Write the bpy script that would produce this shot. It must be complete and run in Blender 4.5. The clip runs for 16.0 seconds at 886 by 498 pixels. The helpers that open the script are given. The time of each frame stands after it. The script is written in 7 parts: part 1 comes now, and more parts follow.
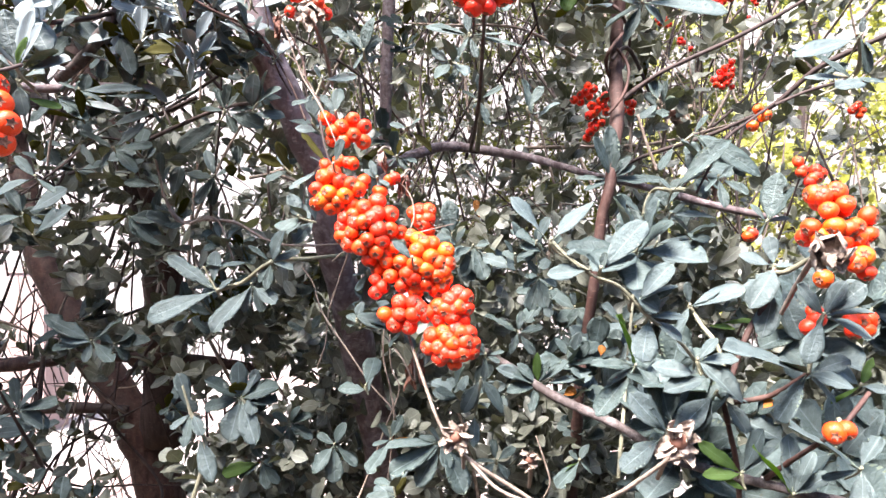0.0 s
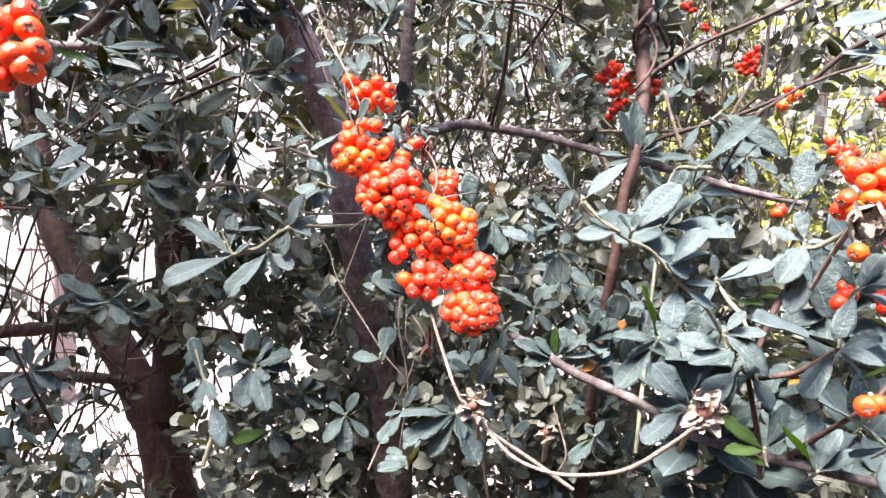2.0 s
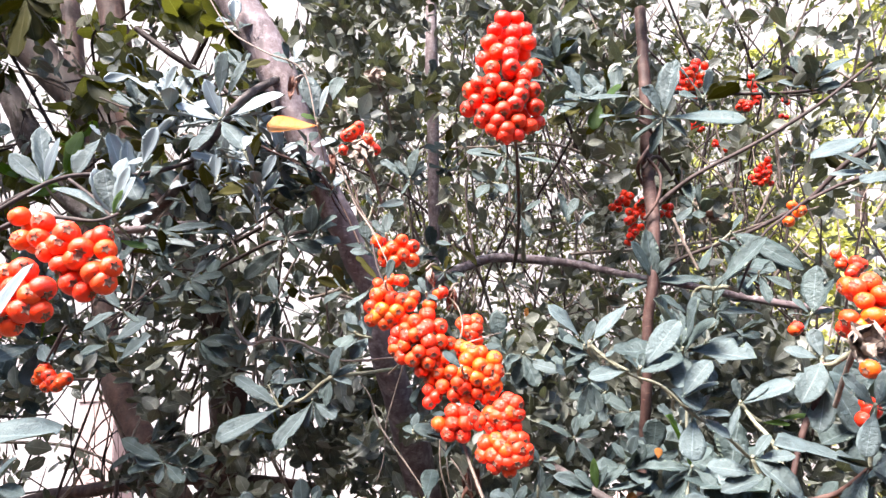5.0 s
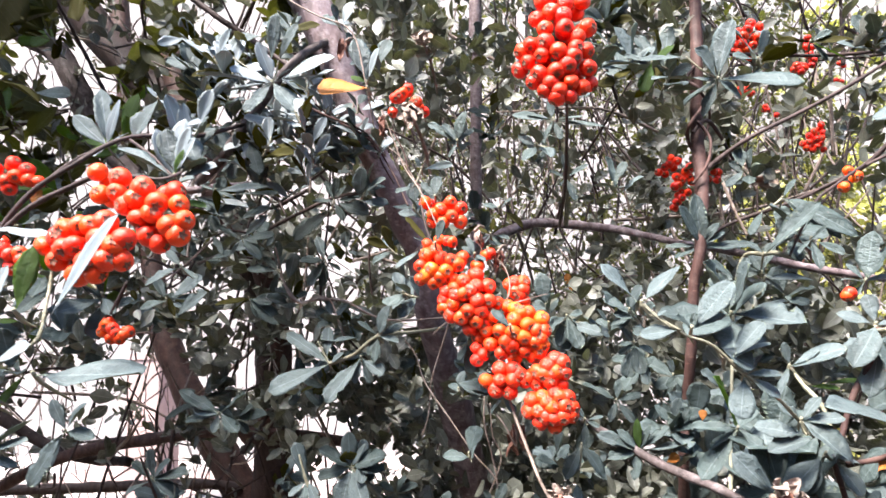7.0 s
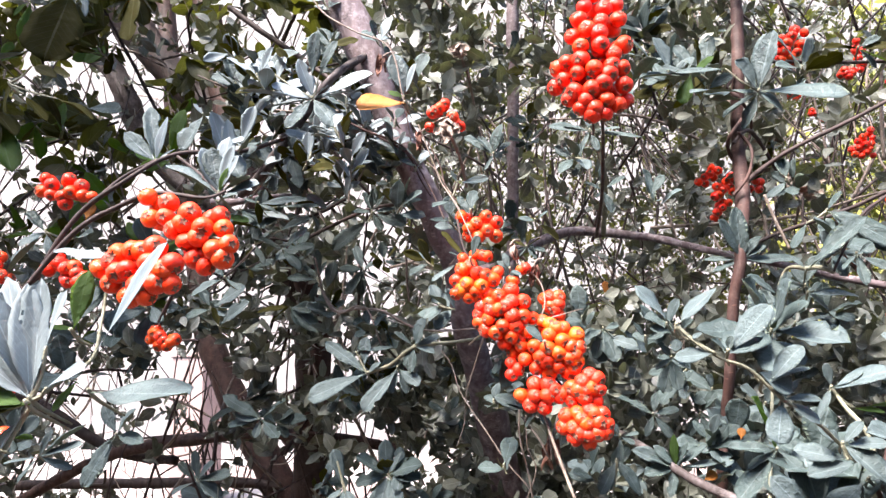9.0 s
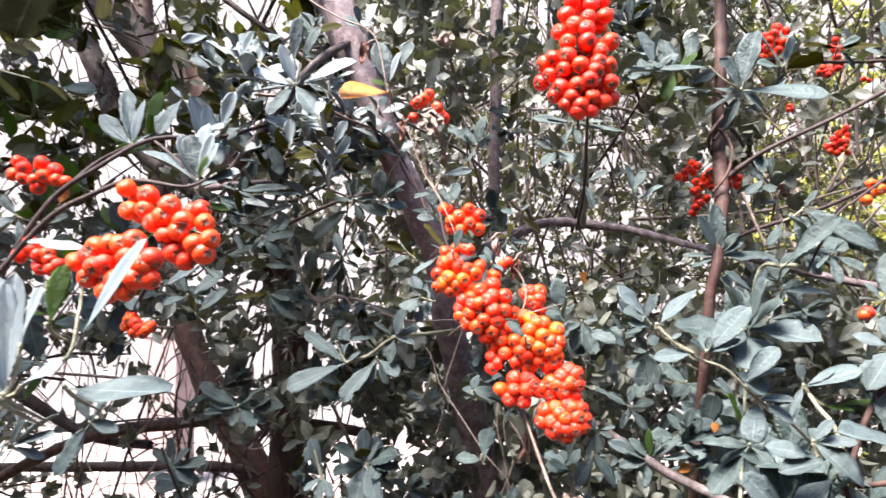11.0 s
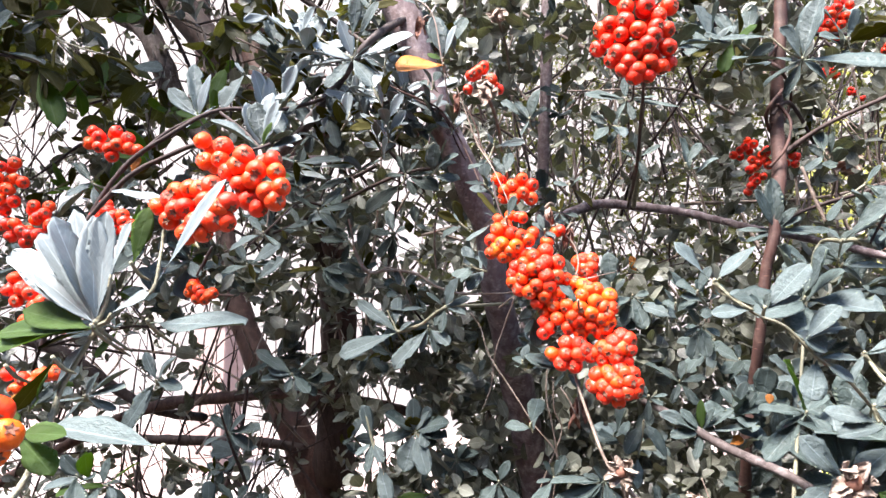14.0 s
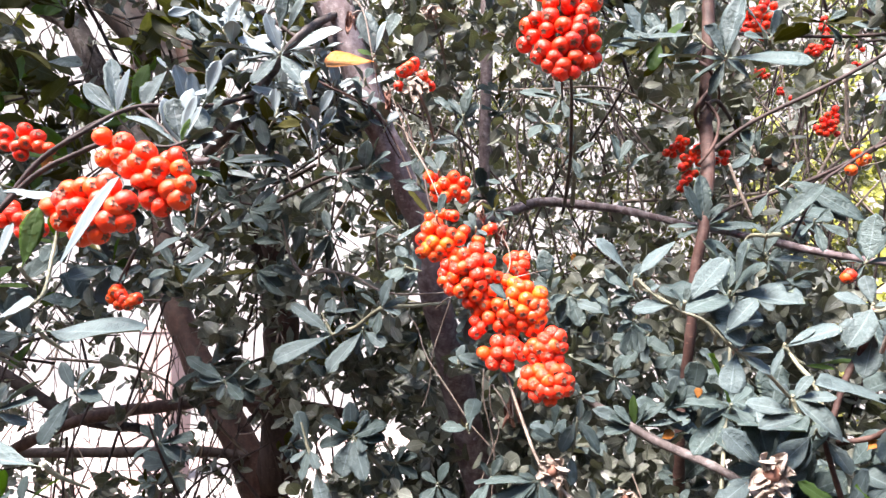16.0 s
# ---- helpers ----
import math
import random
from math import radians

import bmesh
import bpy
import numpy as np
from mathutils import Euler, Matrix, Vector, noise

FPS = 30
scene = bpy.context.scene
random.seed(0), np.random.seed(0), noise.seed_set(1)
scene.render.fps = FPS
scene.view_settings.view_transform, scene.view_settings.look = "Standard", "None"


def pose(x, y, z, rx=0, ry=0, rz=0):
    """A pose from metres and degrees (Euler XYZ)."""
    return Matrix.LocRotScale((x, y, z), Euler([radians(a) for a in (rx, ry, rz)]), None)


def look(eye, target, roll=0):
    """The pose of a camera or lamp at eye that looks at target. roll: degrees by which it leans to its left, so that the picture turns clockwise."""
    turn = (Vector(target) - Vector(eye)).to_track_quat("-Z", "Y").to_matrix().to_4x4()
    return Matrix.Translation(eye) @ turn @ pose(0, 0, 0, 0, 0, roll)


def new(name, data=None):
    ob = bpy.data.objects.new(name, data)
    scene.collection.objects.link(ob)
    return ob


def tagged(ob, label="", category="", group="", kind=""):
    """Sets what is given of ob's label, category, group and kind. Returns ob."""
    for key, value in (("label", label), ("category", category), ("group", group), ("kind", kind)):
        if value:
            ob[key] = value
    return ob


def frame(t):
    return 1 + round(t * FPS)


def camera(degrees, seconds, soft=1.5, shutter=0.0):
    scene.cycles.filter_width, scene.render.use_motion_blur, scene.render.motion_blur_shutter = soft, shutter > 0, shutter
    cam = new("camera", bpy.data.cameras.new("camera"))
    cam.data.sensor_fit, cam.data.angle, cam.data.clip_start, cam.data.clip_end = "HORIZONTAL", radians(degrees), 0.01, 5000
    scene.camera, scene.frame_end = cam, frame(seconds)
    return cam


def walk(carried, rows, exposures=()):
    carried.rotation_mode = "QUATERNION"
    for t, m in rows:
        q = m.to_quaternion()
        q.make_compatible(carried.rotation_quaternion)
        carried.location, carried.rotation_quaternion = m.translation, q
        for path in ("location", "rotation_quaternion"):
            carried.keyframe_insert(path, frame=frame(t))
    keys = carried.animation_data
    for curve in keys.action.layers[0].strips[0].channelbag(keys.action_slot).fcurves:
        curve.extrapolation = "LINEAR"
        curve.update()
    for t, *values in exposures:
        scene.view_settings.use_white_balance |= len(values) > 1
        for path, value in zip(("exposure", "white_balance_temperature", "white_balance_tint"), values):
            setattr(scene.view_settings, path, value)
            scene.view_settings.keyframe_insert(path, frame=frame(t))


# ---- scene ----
cam = camera(69.7, 16.0, 1.42, 0.3)
PATH = [
    (0, (0.01, 0.029, 1.3), (-0.036, 2.028, 1.317), -0.5),
    (0.5, (0.009, 0.027, 1.295), (-0.067, 2.026, 1.277), -0.6),
    (1, (0.014, 0.028, 1.287), (-0.049, 2.026, 1.245), -0.2),
    (1.5, (0.006, 0.023, 1.288), (-0.091, 2.021, 1.309), 0.9),
    (2, (0.002, 0.034, 1.286), (-0.067, 2.033, 1.276), 1.4),
    (2.5, (0.008, 0.036, 1.29), (-0.056, 2.034, 1.346), 0.3),
    (3, (0.012, 0.035, 1.292), (-0.072, 2.032, 1.362), -0.4),
    (3.5, (0.013, 0.033, 1.291), (-0.068, 2.03, 1.362), -0.2),
    (4, (0.015, 0.026, 1.291), (-0.114, 2.015, 1.459), -1.2),
    (4.5, (0.017, 0.016, 1.295), (-0.16, 1.986, 1.591), -2.6),
    (4.7, (0.017, 0.009, 1.299), (-0.171, 1.966, 1.671), -2.9),
    (6.8, (0.008, 0.002, 1.294), (-0.294, 1.964, 1.536), -2.0),
    (7, (0.008, 0.0, 1.294), (-0.309, 1.956, 1.565), -2.0),
    (7.5, (0.012, -0.011, 1.295), (-0.469, 1.899, 1.64), -2.2),
    (8, (0.013, -0.004, 1.292), (-0.434, 1.927, 1.556), -2.1),
    (8.5, (0.015, -0.003, 1.294), (-0.439, 1.927, 1.555), -2.2),
    (8.7, (0.013, -0.006, 1.299), (-0.439, 1.923, 1.574), -1.8),
    (10.8, (0.007, -0.002, 1.309), (-0.316, 1.958, 1.54), 0.1),
    (11, (0.008, -0.006, 1.309), (-0.359, 1.948, 1.528), -0.6),
    (11.5, (0.008, -0.027, 1.305), (-0.602, 1.849, 1.631), -1.0),
    (12, (0.014, -0.039, 1.302), (-0.776, 1.77, 1.621), -2.0),
    (12.5, (0.013, -0.028, 1.3), (-0.704, 1.817, 1.584), -1.5),
    (13, (0.009, -0.026, 1.299), (-0.629, 1.851, 1.568), -0.6),
    (13.5, (0.004, -0.017, 1.292), (-0.527, 1.897, 1.531), 0.5),
    (14, (0.002, -0.013, 1.289), (-0.494, 1.913, 1.499), 0.6),
    (14.5, (0.002, -0.007, 1.287), (-0.437, 1.934, 1.49), 0.6),
    (15, (0.004, -0.005, 1.287), (-0.424, 1.937, 1.503), -0.4),
    (15.5, (0.011, -0.006, 1.289), (-0.392, 1.94, 1.515), -0.8),
    (16, (0.015, -0.002, 1.289), (-0.342, 1.954, 1.501), -0.6),
]
walk(cam, [(t, look(*r)) for t, *r in PATH], [(0, 3.0), (2, 2.96), (4.5, 2.88), (7.5, 2.74), (11, 2.74), (13, 2.72), (16, 2.8)])

# ---- world, sun ----
world = bpy.data.worlds.new("sky")
scene.world = world
world.use_nodes = True
wn = world.node_tree.nodes
sky = wn.new("ShaderNodeTexSky")
sky.sky_type, sky.sun_disc = "NISHITA", False
sky.sun_elevation, sky.sun_rotation = radians(60), radians(212)
world.node_tree.links.new(sky.outputs[0], wn["Background"].inputs[0])
wn["Background"].inputs[1].default_value = 0.115
sun = new("sun", bpy.data.lights.new("sun", "SUN"))
sun.data.energy, sun.data.angle, sun.data.color = 4.3, radians(24), (1.0, 0.945, 0.895)
sun.matrix_world = look((-2.0, -2.6, 8.0), (0, 0.6, 1.3))

# ---- materials ----


def material(name, rough=0.5, spec=0.5):
    m = bpy.data.materials.new(name)
    m.use_nodes = True
    n = m.node_tree.nodes
    b = n["Principled BSDF"]
    b.inputs["Roughness"].default_value = rough
    b.inputs["Specular IOR Level"].default_value = spec
    return m, n, m.node_tree.links.new, b


def ramp(n, stops):
    r = n.new("ShaderNodeValToRGB")
    while len(r.color_ramp.elements) < len(stops):
        r.color_ramp.elements.new(0.5)
    for e, (p, c) in zip(r.color_ramp.elements, stops):
        e.position, e.color = p, (*c, 1)
    return r


def mixed(n, link, a, b, fac, blend="MIX"):
    """A colour mix; a, b and fac are sockets, colours or numbers."""
    m = n.new("ShaderNodeMix")
    m.data_type, m.blend_type = "RGBA", blend
    for k, v in ((0, fac), (6, a), (7, b)):
        if isinstance(v, bpy.types.NodeSocket):
            link(v, m.inputs[k])
        else:
            m.inputs[k].default_value = v if k == 0 else (*v, 1)
    return m.outputs[2]


def noise_tex(n, link, scale, detail=4.0, coord="Object", rough=0.6):
    c = n.new("ShaderNodeTexCoord")
    t = n.new("ShaderNodeTexNoise")
    t.inputs["Scale"].default_value, t.inputs["Detail"].default_value, t.inputs["Roughness"].default_value = scale, detail, rough
    link(c.outputs[coord], t.inputs["Vector"])
    return t.outputs[0]


def math_node(n, link, op, a, b=0.0):
    m = n.new("ShaderNodeMath")
    m.operation = op
    for k, v in ((0, a), (1, b)):
        if isinstance(v, bpy.types.NodeSocket):
            link(v, m.inputs[k])
        else:
            m.inputs[k].default_value = v
    return m.outputs[0]


def bump(n, link, b, height, strength, distance):
    k = n.new("ShaderNodeBump")
    k.inputs["Strength"].default_value, k.inputs["Distance"].default_value = strength, distance
    link(height, k.inputs["Height"])
    link(k.outputs[0], b.inputs["Normal"])


def drift(n, link, scale, shift, wide=1.0):
    """Noise in object space, moved for each leaf by a random shift."""
    c = n.new("ShaderNodeTexCoord")
    add = n.new("ShaderNodeVectorMath")
    add.operation = "MULTIPLY_ADD"
    comb = n.new("ShaderNodeCombineXYZ")
    for k in range(3):
        link(shift, comb.inputs[k])
    link(comb.outputs[0], add.inputs[0])
    add.inputs[1].default_value = (37.0, 91.0, 53.0)
    flat = n.new("ShaderNodeMapping")
    flat.inputs["Scale"].default_value = (wide, 1, 1)
    link(c.outputs["Object"], flat.inputs[0])
    link(flat.outputs[0], add.inputs[2])
    t = n.new("ShaderNodeTexNoise")
    t.inputs["Scale"].default_value, t.inputs["Detail"].default_value, t.inputs["Roughness"].default_value = scale, 5.0, 0.65
    link(add.outputs[0], t.inputs["Vector"])
    return t.outputs[0]


def leaf_material(name, dark, light, rough, spec, through_colour, thin, rand="object", mottle=1.0):
    """Leathery leaf: midrib and side veins by UV, blotches, a little light through the blade."""
    m, n, link, b = material(name, rough, spec)
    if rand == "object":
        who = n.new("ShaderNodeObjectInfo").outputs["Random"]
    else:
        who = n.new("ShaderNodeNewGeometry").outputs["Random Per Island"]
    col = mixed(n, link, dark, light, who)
    unit = rand == "object"
    broad, fine = (4.5, 20.0) if unit else (110.0, 600.0)
    blotch = ramp(n, [(0.38, (0, 0, 0)), (0.66, (1, 1, 1))])
    wide = 0.4 if unit else 1.0
    link(drift(n, link, broad, who, wide), blotch.inputs[0])
    grain = drift(n, link, fine, who, wide)
    col = mixed(n, link, col, [min(1, c * 1.7 + 0.02) for c in light], math_node(n, link, "MULTIPLY", blotch.outputs[0], 0.42 * mottle))
    col = mixed(n, link, col, [c * 0.5 for c in dark], math_node(n, link, "MULTIPLY", grain, 0.5 * mottle))
    uv = n.new("ShaderNodeUVMap")
    sep = n.new("ShaderNodeSeparateXYZ")
    link(uv.outputs[0], sep.inputs[0])
    side = math_node(n, link, "ABSOLUTE", math_node(n, link, "SUBTRACT", sep.outputs[0], 0.5))
    rib = math_node(n, link, "LESS_THAN", side, 0.022)
    slant = math_node(n, link, "ADD", math_node(n, link, "MULTIPLY", sep.outputs[1], 11.0), math_node(n, link, "MULTIPLY", side, -6.0))
    vein = math_node(n, link, "LESS_THAN", math_node(n, link, "FRACT", slant), 0.12)
    vein = math_node(n, link, "MULTIPLY", vein, 0.13)
    lines = math_node(n, link, "MAXIMUM", math_node(n, link, "MULTIPLY", rib, 0.42), vein)
    col = mixed(n, link, col, [min(1, c * 1.8 + 0.06) for c in light], lines)
    spot = ramp(n, [(0.66, (0, 0, 0)), (0.72, (1, 1, 1))])
    link(drift(n, link, broad * 1.7, math_node(n, link, "ADD", who, 3.0), wide), spot.inputs[0])
    col = mixed(n, link, col, (0.10, 0.06, 0.025), math_node(n, link, "MULTIPLY", spot.outputs[0], 0.5 * min(1.0, mottle)))
    link(math_node(n, link, "ADD", math_node(n, link, "MULTIPLY", grain, 0.35), rough - 0.12), b.inputs["Roughness"])
    link(col, b.inputs["Base Color"])
    bump(n, link, b, math_node(n, link, "ADD", math_node(n, link, "ADD", grain, blotch.outputs[0]), lines), 0.4 * min(1.0, mottle), 0.005 if unit else 0.0007)
    if thin:
        t = n.new("ShaderNodeBsdfTranslucent")
        link(mixed(n, link, through_colour, col, 0.3), t.inputs[0])
        s = n.new("ShaderNodeMixShader")
        s.inputs[0].default_value = thin
        link(b.outputs[0], s.inputs[1])
        link(t.outputs[0], s.inputs[2])
        link(s.outputs[0], n["Material Output"].inputs[0])
    return m


LEAF_DARK = leaf_material("leaf_dark", (0.031, 0.047, 0.045), (0.068, 0.092, 0.09), 0.42, 0.36, (0.16, 0.20, 0.03), 0.16, mottle=1.0)
LEAF_PALE = leaf_material("leaf_grey_green", (0.05, 0.068, 0.069), (0.08, 0.104, 0.106), 0.46, 0.36, (0.2, 0.25, 0.08), 0.12, mottle=0.9)
LEAF_GREEN = leaf_material("leaf_fresh_green", (0.04, 0.075, 0.018), (0.068, 0.115, 0.03), 0.45, 0.2, (0.3, 0.45, 0.03), 0.5)
# olive leaf whose base colour is darkened to stand for backlit shade
LEAF_OLIVE_SHADED = leaf_material("leaf_olive_shaded", (0.014, 0.012, 0.003), (0.05, 0.045, 0.008), 0.6, 0.08, (0.2, 0.2, 0.015), 0.35, mottle=0.6)
LEAF_YELLOW = leaf_material("leaf_yellow", (0.36, 0.12, 0.016), (0.42, 0.16, 0.026), 0.45, 0.4, (0.8, 0.45, 0.05), 0.3)
LEAF_UNDER = leaf_material("leaf_underside", (0.12, 0.15, 0.115), (0.19, 0.22, 0.17), 0.6, 0.3, (0.2, 0.25, 0.08), 0.16)
# random leaf tone; its near-black end stands in for the shrub's inner shade
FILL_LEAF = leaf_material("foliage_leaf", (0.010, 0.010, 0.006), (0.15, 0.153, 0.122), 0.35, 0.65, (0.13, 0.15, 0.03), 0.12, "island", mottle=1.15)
# olive foliage with the overhead shade put into its base colour
FILL_OLIVE_SHADED = leaf_material("olive_foliage_leaf_shaded", (0.008, 0.007, 0.003), (0.04, 0.041, 0.01), 0.5, 0.2, (0.20, 0.21, 0.02), 0.25, "island")
FILL_GREEN = leaf_material("olive_green_leaf", (0.014, 0.014, 0.005), (0.1, 0.104, 0.038), 0.45, 0.4, (0.3, 0.32, 0.04), 0.3, "island", mottle=0.7)
FAR_LEAF = leaf_material("far_foliage_leaf", (0.10, 0.11, 0.02), (0.44, 0.42, 0.11), 0.5, 0.4, (0.6, 0.6, 0.1), 0.3, "island")
# sky reflection on the leaves, put into a paler base colour
LEAF_SKY_SHEEN = leaf_material("leaf_sky_sheen", (0.112, 0.135, 0.145), (0.185, 0.213, 0.225), 0.42, 0.5, (0.3, 0.35, 0.2), 0.1, mottle=0.3)
LEAF_KINDS = (LEAF_DARK, LEAF_PALE, LEAF_GREEN, LEAF_OLIVE_SHADED, LEAF_YELLOW, LEAF_SKY_SHEEN)


def berry_material(name, tone):
    m, n, link, b = material(name, 0.32, 0.3)
    who = n.new("ShaderNodeObjectInfo").outputs["Random"]
    r = ramp(n, [(0.0, (0.74, 0.018, 0.010)), (0.4, (0.76, 0.03, 0.007)), (0.75, (0.75, 0.068, 0.006)), (1.0, (0.85, 0.19, 0.01))])
    at = math_node(n, link, "ADD", math_node(n, link, "MULTIPLY", who, 0.5), tone * 0.6 - 0.12)
    link(math_node(n, link, "ADD", at, math_node(n, link, "MULTIPLY", drift(n, link, 2.2, who), 0.34)), r.inputs[0])
    speck = ramp(n, [(0.62, (0, 0, 0)), (0.7, (1, 1, 1))])
    link(drift(n, link, 14.0, who), speck.inputs[0])
    col = mixed(n, link, r.outputs[0], (0.34, 0.05, 0.012), math_node(n, link, "MULTIPLY", speck.outputs[0], 0.45))
    link(col, b.inputs["Base Color"])
    b.inputs["Coat Weight"].default_value, b.inputs["Coat Roughness"].default_value = 0.18, 0.12
    bump(n, link, b, drift(n, link, 9.0, who), 0.25, 0.03)
    return m


BERRY = [berry_material("berry_skin", k / 4) for k in range(5)]


def plain(name, a, bb, scale, rough, spec=0.4, relief=0.5, depth=0.002, stretch=None):
    m, n, link, b = material(name, rough, spec)
    c = n.new("ShaderNodeTexCoord")
    mp = n.new("ShaderNodeMapping")
    mp.inputs["Scale"].default_value = stretch or (1, 1, 1)
    link(c.outputs["Object"], mp.inputs[0])
    t = n.new("ShaderNodeTexNoise")
    t.inputs["Scale"].default_value, t.inputs["Detail"].default_value = scale, 6.0
    link(mp.outputs[0], t.inputs["Vector"])
    r = ramp(n, [(0.32, a), (0.68, bb)])
    link(t.outputs[0], r.inputs[0])
    fine = n.new("ShaderNodeTexNoise")
    fine.inputs["Scale"].default_value, fine.inputs["Detail"].default_value = scale * 5.5, 5.0
    link(mp.outputs[0], fine.inputs["Vector"])
    col = mixed(n, link, r.outputs[0], [x * 0.55 for x in a], math_node(n, link, "MULTIPLY", fine.outputs[0], 0.5))
    link(col, b.inputs["Base Color"])
    bump(n, link, b, math_node(n, link, "ADD", t.outputs[0], fine.outputs[0]), relief, depth)
    return m


def bark(name, a, bb, lichen, amount, scale=70.0):
    """Bark: long streaks, lenticels across, lichen patches."""
    m, n, link, b = material(name, 0.7, 0.3)
    c = n.new("ShaderNodeTexCoord")
    streak = n.new("ShaderNodeMapping")
    streak.inputs["Scale"].default_value = (1, 1, 0.18)
    link(c.outputs["Object"], streak.inputs[0])
    t = n.new("ShaderNodeTexNoise")
    t.inputs["Scale"].default_value, t.inputs["Detail"].default_value = scale * 2.2, 8.0
    link(streak.outputs[0], t.inputs["Vector"])
    r = ramp(n, [(0.3, a), (0.7, bb)])
    link(t.outputs[0], r.inputs[0])
    across = n.new("ShaderNodeMapping")
    across.inputs["Scale"].default_value = (1, 1, 3.5)
    link(c.outputs["Object"], across.inputs[0])
    v = n.new("ShaderNodeTexVoronoi")
    v.inputs["Scale"].default_value = scale * 1.3
    link(across.outputs[0], v.inputs["Vector"])
    dot = math_node(n, link, "LESS_THAN", v.outputs["Distance"], 0.16)
    col = mixed(n, link, r.outputs[0], [min(1, x * 1.9) for x in bb], math_node(n, link, "MULTIPLY", dot, 0.6))
    pt = ramp(n, [(0.47, (0, 0, 0)), (0.72, (1, 1, 1))])
    link(noise_tex(n, link, scale * 1.5, 9.0, rough=0.78), pt.inputs[0])
    col = mixed(n, link, col, lichen, math_node(n, link, "MULTIPLY", pt.outputs[0], amount))
    link(col, b.inputs["Base Color"])
    bump(n, link, b, math_node(n, link, "ADD", t.outputs[0], math_node(n, link, "MULTIPLY", dot, 0.4)), 0.7, 0.002)
    return m


BARK_GREY = bark("bark_grey", (0.075, 0.05, 0.053), (0.185, 0.133, 0.138), (0.46, 0.39, 0.41), 0.75)
BARK_DARK = bark("bark_dark", (0.02, 0.011, 0.01), (0.055, 0.034, 0.031), (0.13, 0.10, 0.10), 0.2)
BARK_RED = bark("bark_red_brown", (0.022, 0.009, 0.008), (0.07, 0.032, 0.026), (0.2, 0.13, 0.11), 0.35)
BARK_PALE = bark("bark_pale_grey", (0.026, 0.017, 0.016), (0.075, 0.056, 0.054), (0.28, 0.235, 0.24), 0.6)
TWIG = plain("young_twig", (0.15, 0.14, 0.09), (0.28, 0.26, 0.19), 160.0, 0.6)
TAN = plain("dry_stem", (0.15, 0.105, 0.085), (0.32, 0.245, 0.205), 140.0, 0.7)
CALYX = plain("calyx_brown", (0.09, 0.025, 0.016), (0.36, 0.16, 0.1), 12.0, 0.8)
PAPERY = plain("withered_flower", (0.28, 0.2, 0.165), (0.52, 0.42, 0.36), 7.0, 0.8)
RUST = plain("dry_brown", (0.10, 0.035, 0.025), (0.28, 0.13, 0.09), 7.0, 0.8)
PLASTER = plain("pale_plaster", (0.235, 0.208, 0.204), (0.275, 0.248, 0.243), 1.0, 0.85, 0.2, 0.3, 0.004)
PINK_STONE = plain("pink_stone", (0.27, 0.19, 0.18), (0.33, 0.245, 0.23), 9.0, 0.85, 0.2, 0.4, 0.004)
GREY_WALL = plain("grey_render", (0.10, 0.095, 0.09), (0.16, 0.15, 0.14), 2.0, 0.9, 0.2, 0.4, 0.004)
PAVING = plain("pale_paving", (0.25, 0.215, 0.207), (0.32, 0.28, 0.27), 6.0, 0.85, 0.2, 0.4, 0.004)
SOIL = plain("soil", (0.07, 0.05, 0.035), (0.16, 0.12, 0.09), 14.0, 0.95, 0.1, 0.9, 0.02)

# ---- mesh helpers ----


def mesh_of(name, verts, faces, mats, smooth=True, uvs=None, slots=None):
    me = bpy.data.meshes.new(name)
    me.from_pydata(verts, [], faces)
    for m in mats:
        me.materials.append(m)
    if smooth:
        me.polygons.foreach_set("use_smooth", [True] * len(me.polygons))
    if slots is not None:
        me.polygons.foreach_set("material_index", slots)
    if uvs is not None:
        layer = me.uv_layers.new(name="UVMap")
        idx = np.empty(len(me.loops), dtype=np.int32)
        me.loops.foreach_get("vertex_index", idx)
        layer.data.foreach_set("uv", np.asarray(uvs, dtype=np.float32)[idx].ravel())
    me.update()
    return me


def part(name, me, parent, m=None, label=""):
    """A mesh as one object under a thing or a part, at the pose m in its parent's space."""
    ob = new(name, me)
    ob.parent = parent
    if m is not None:
        ob.matrix_basis = m
    return tagged(ob, label=label)


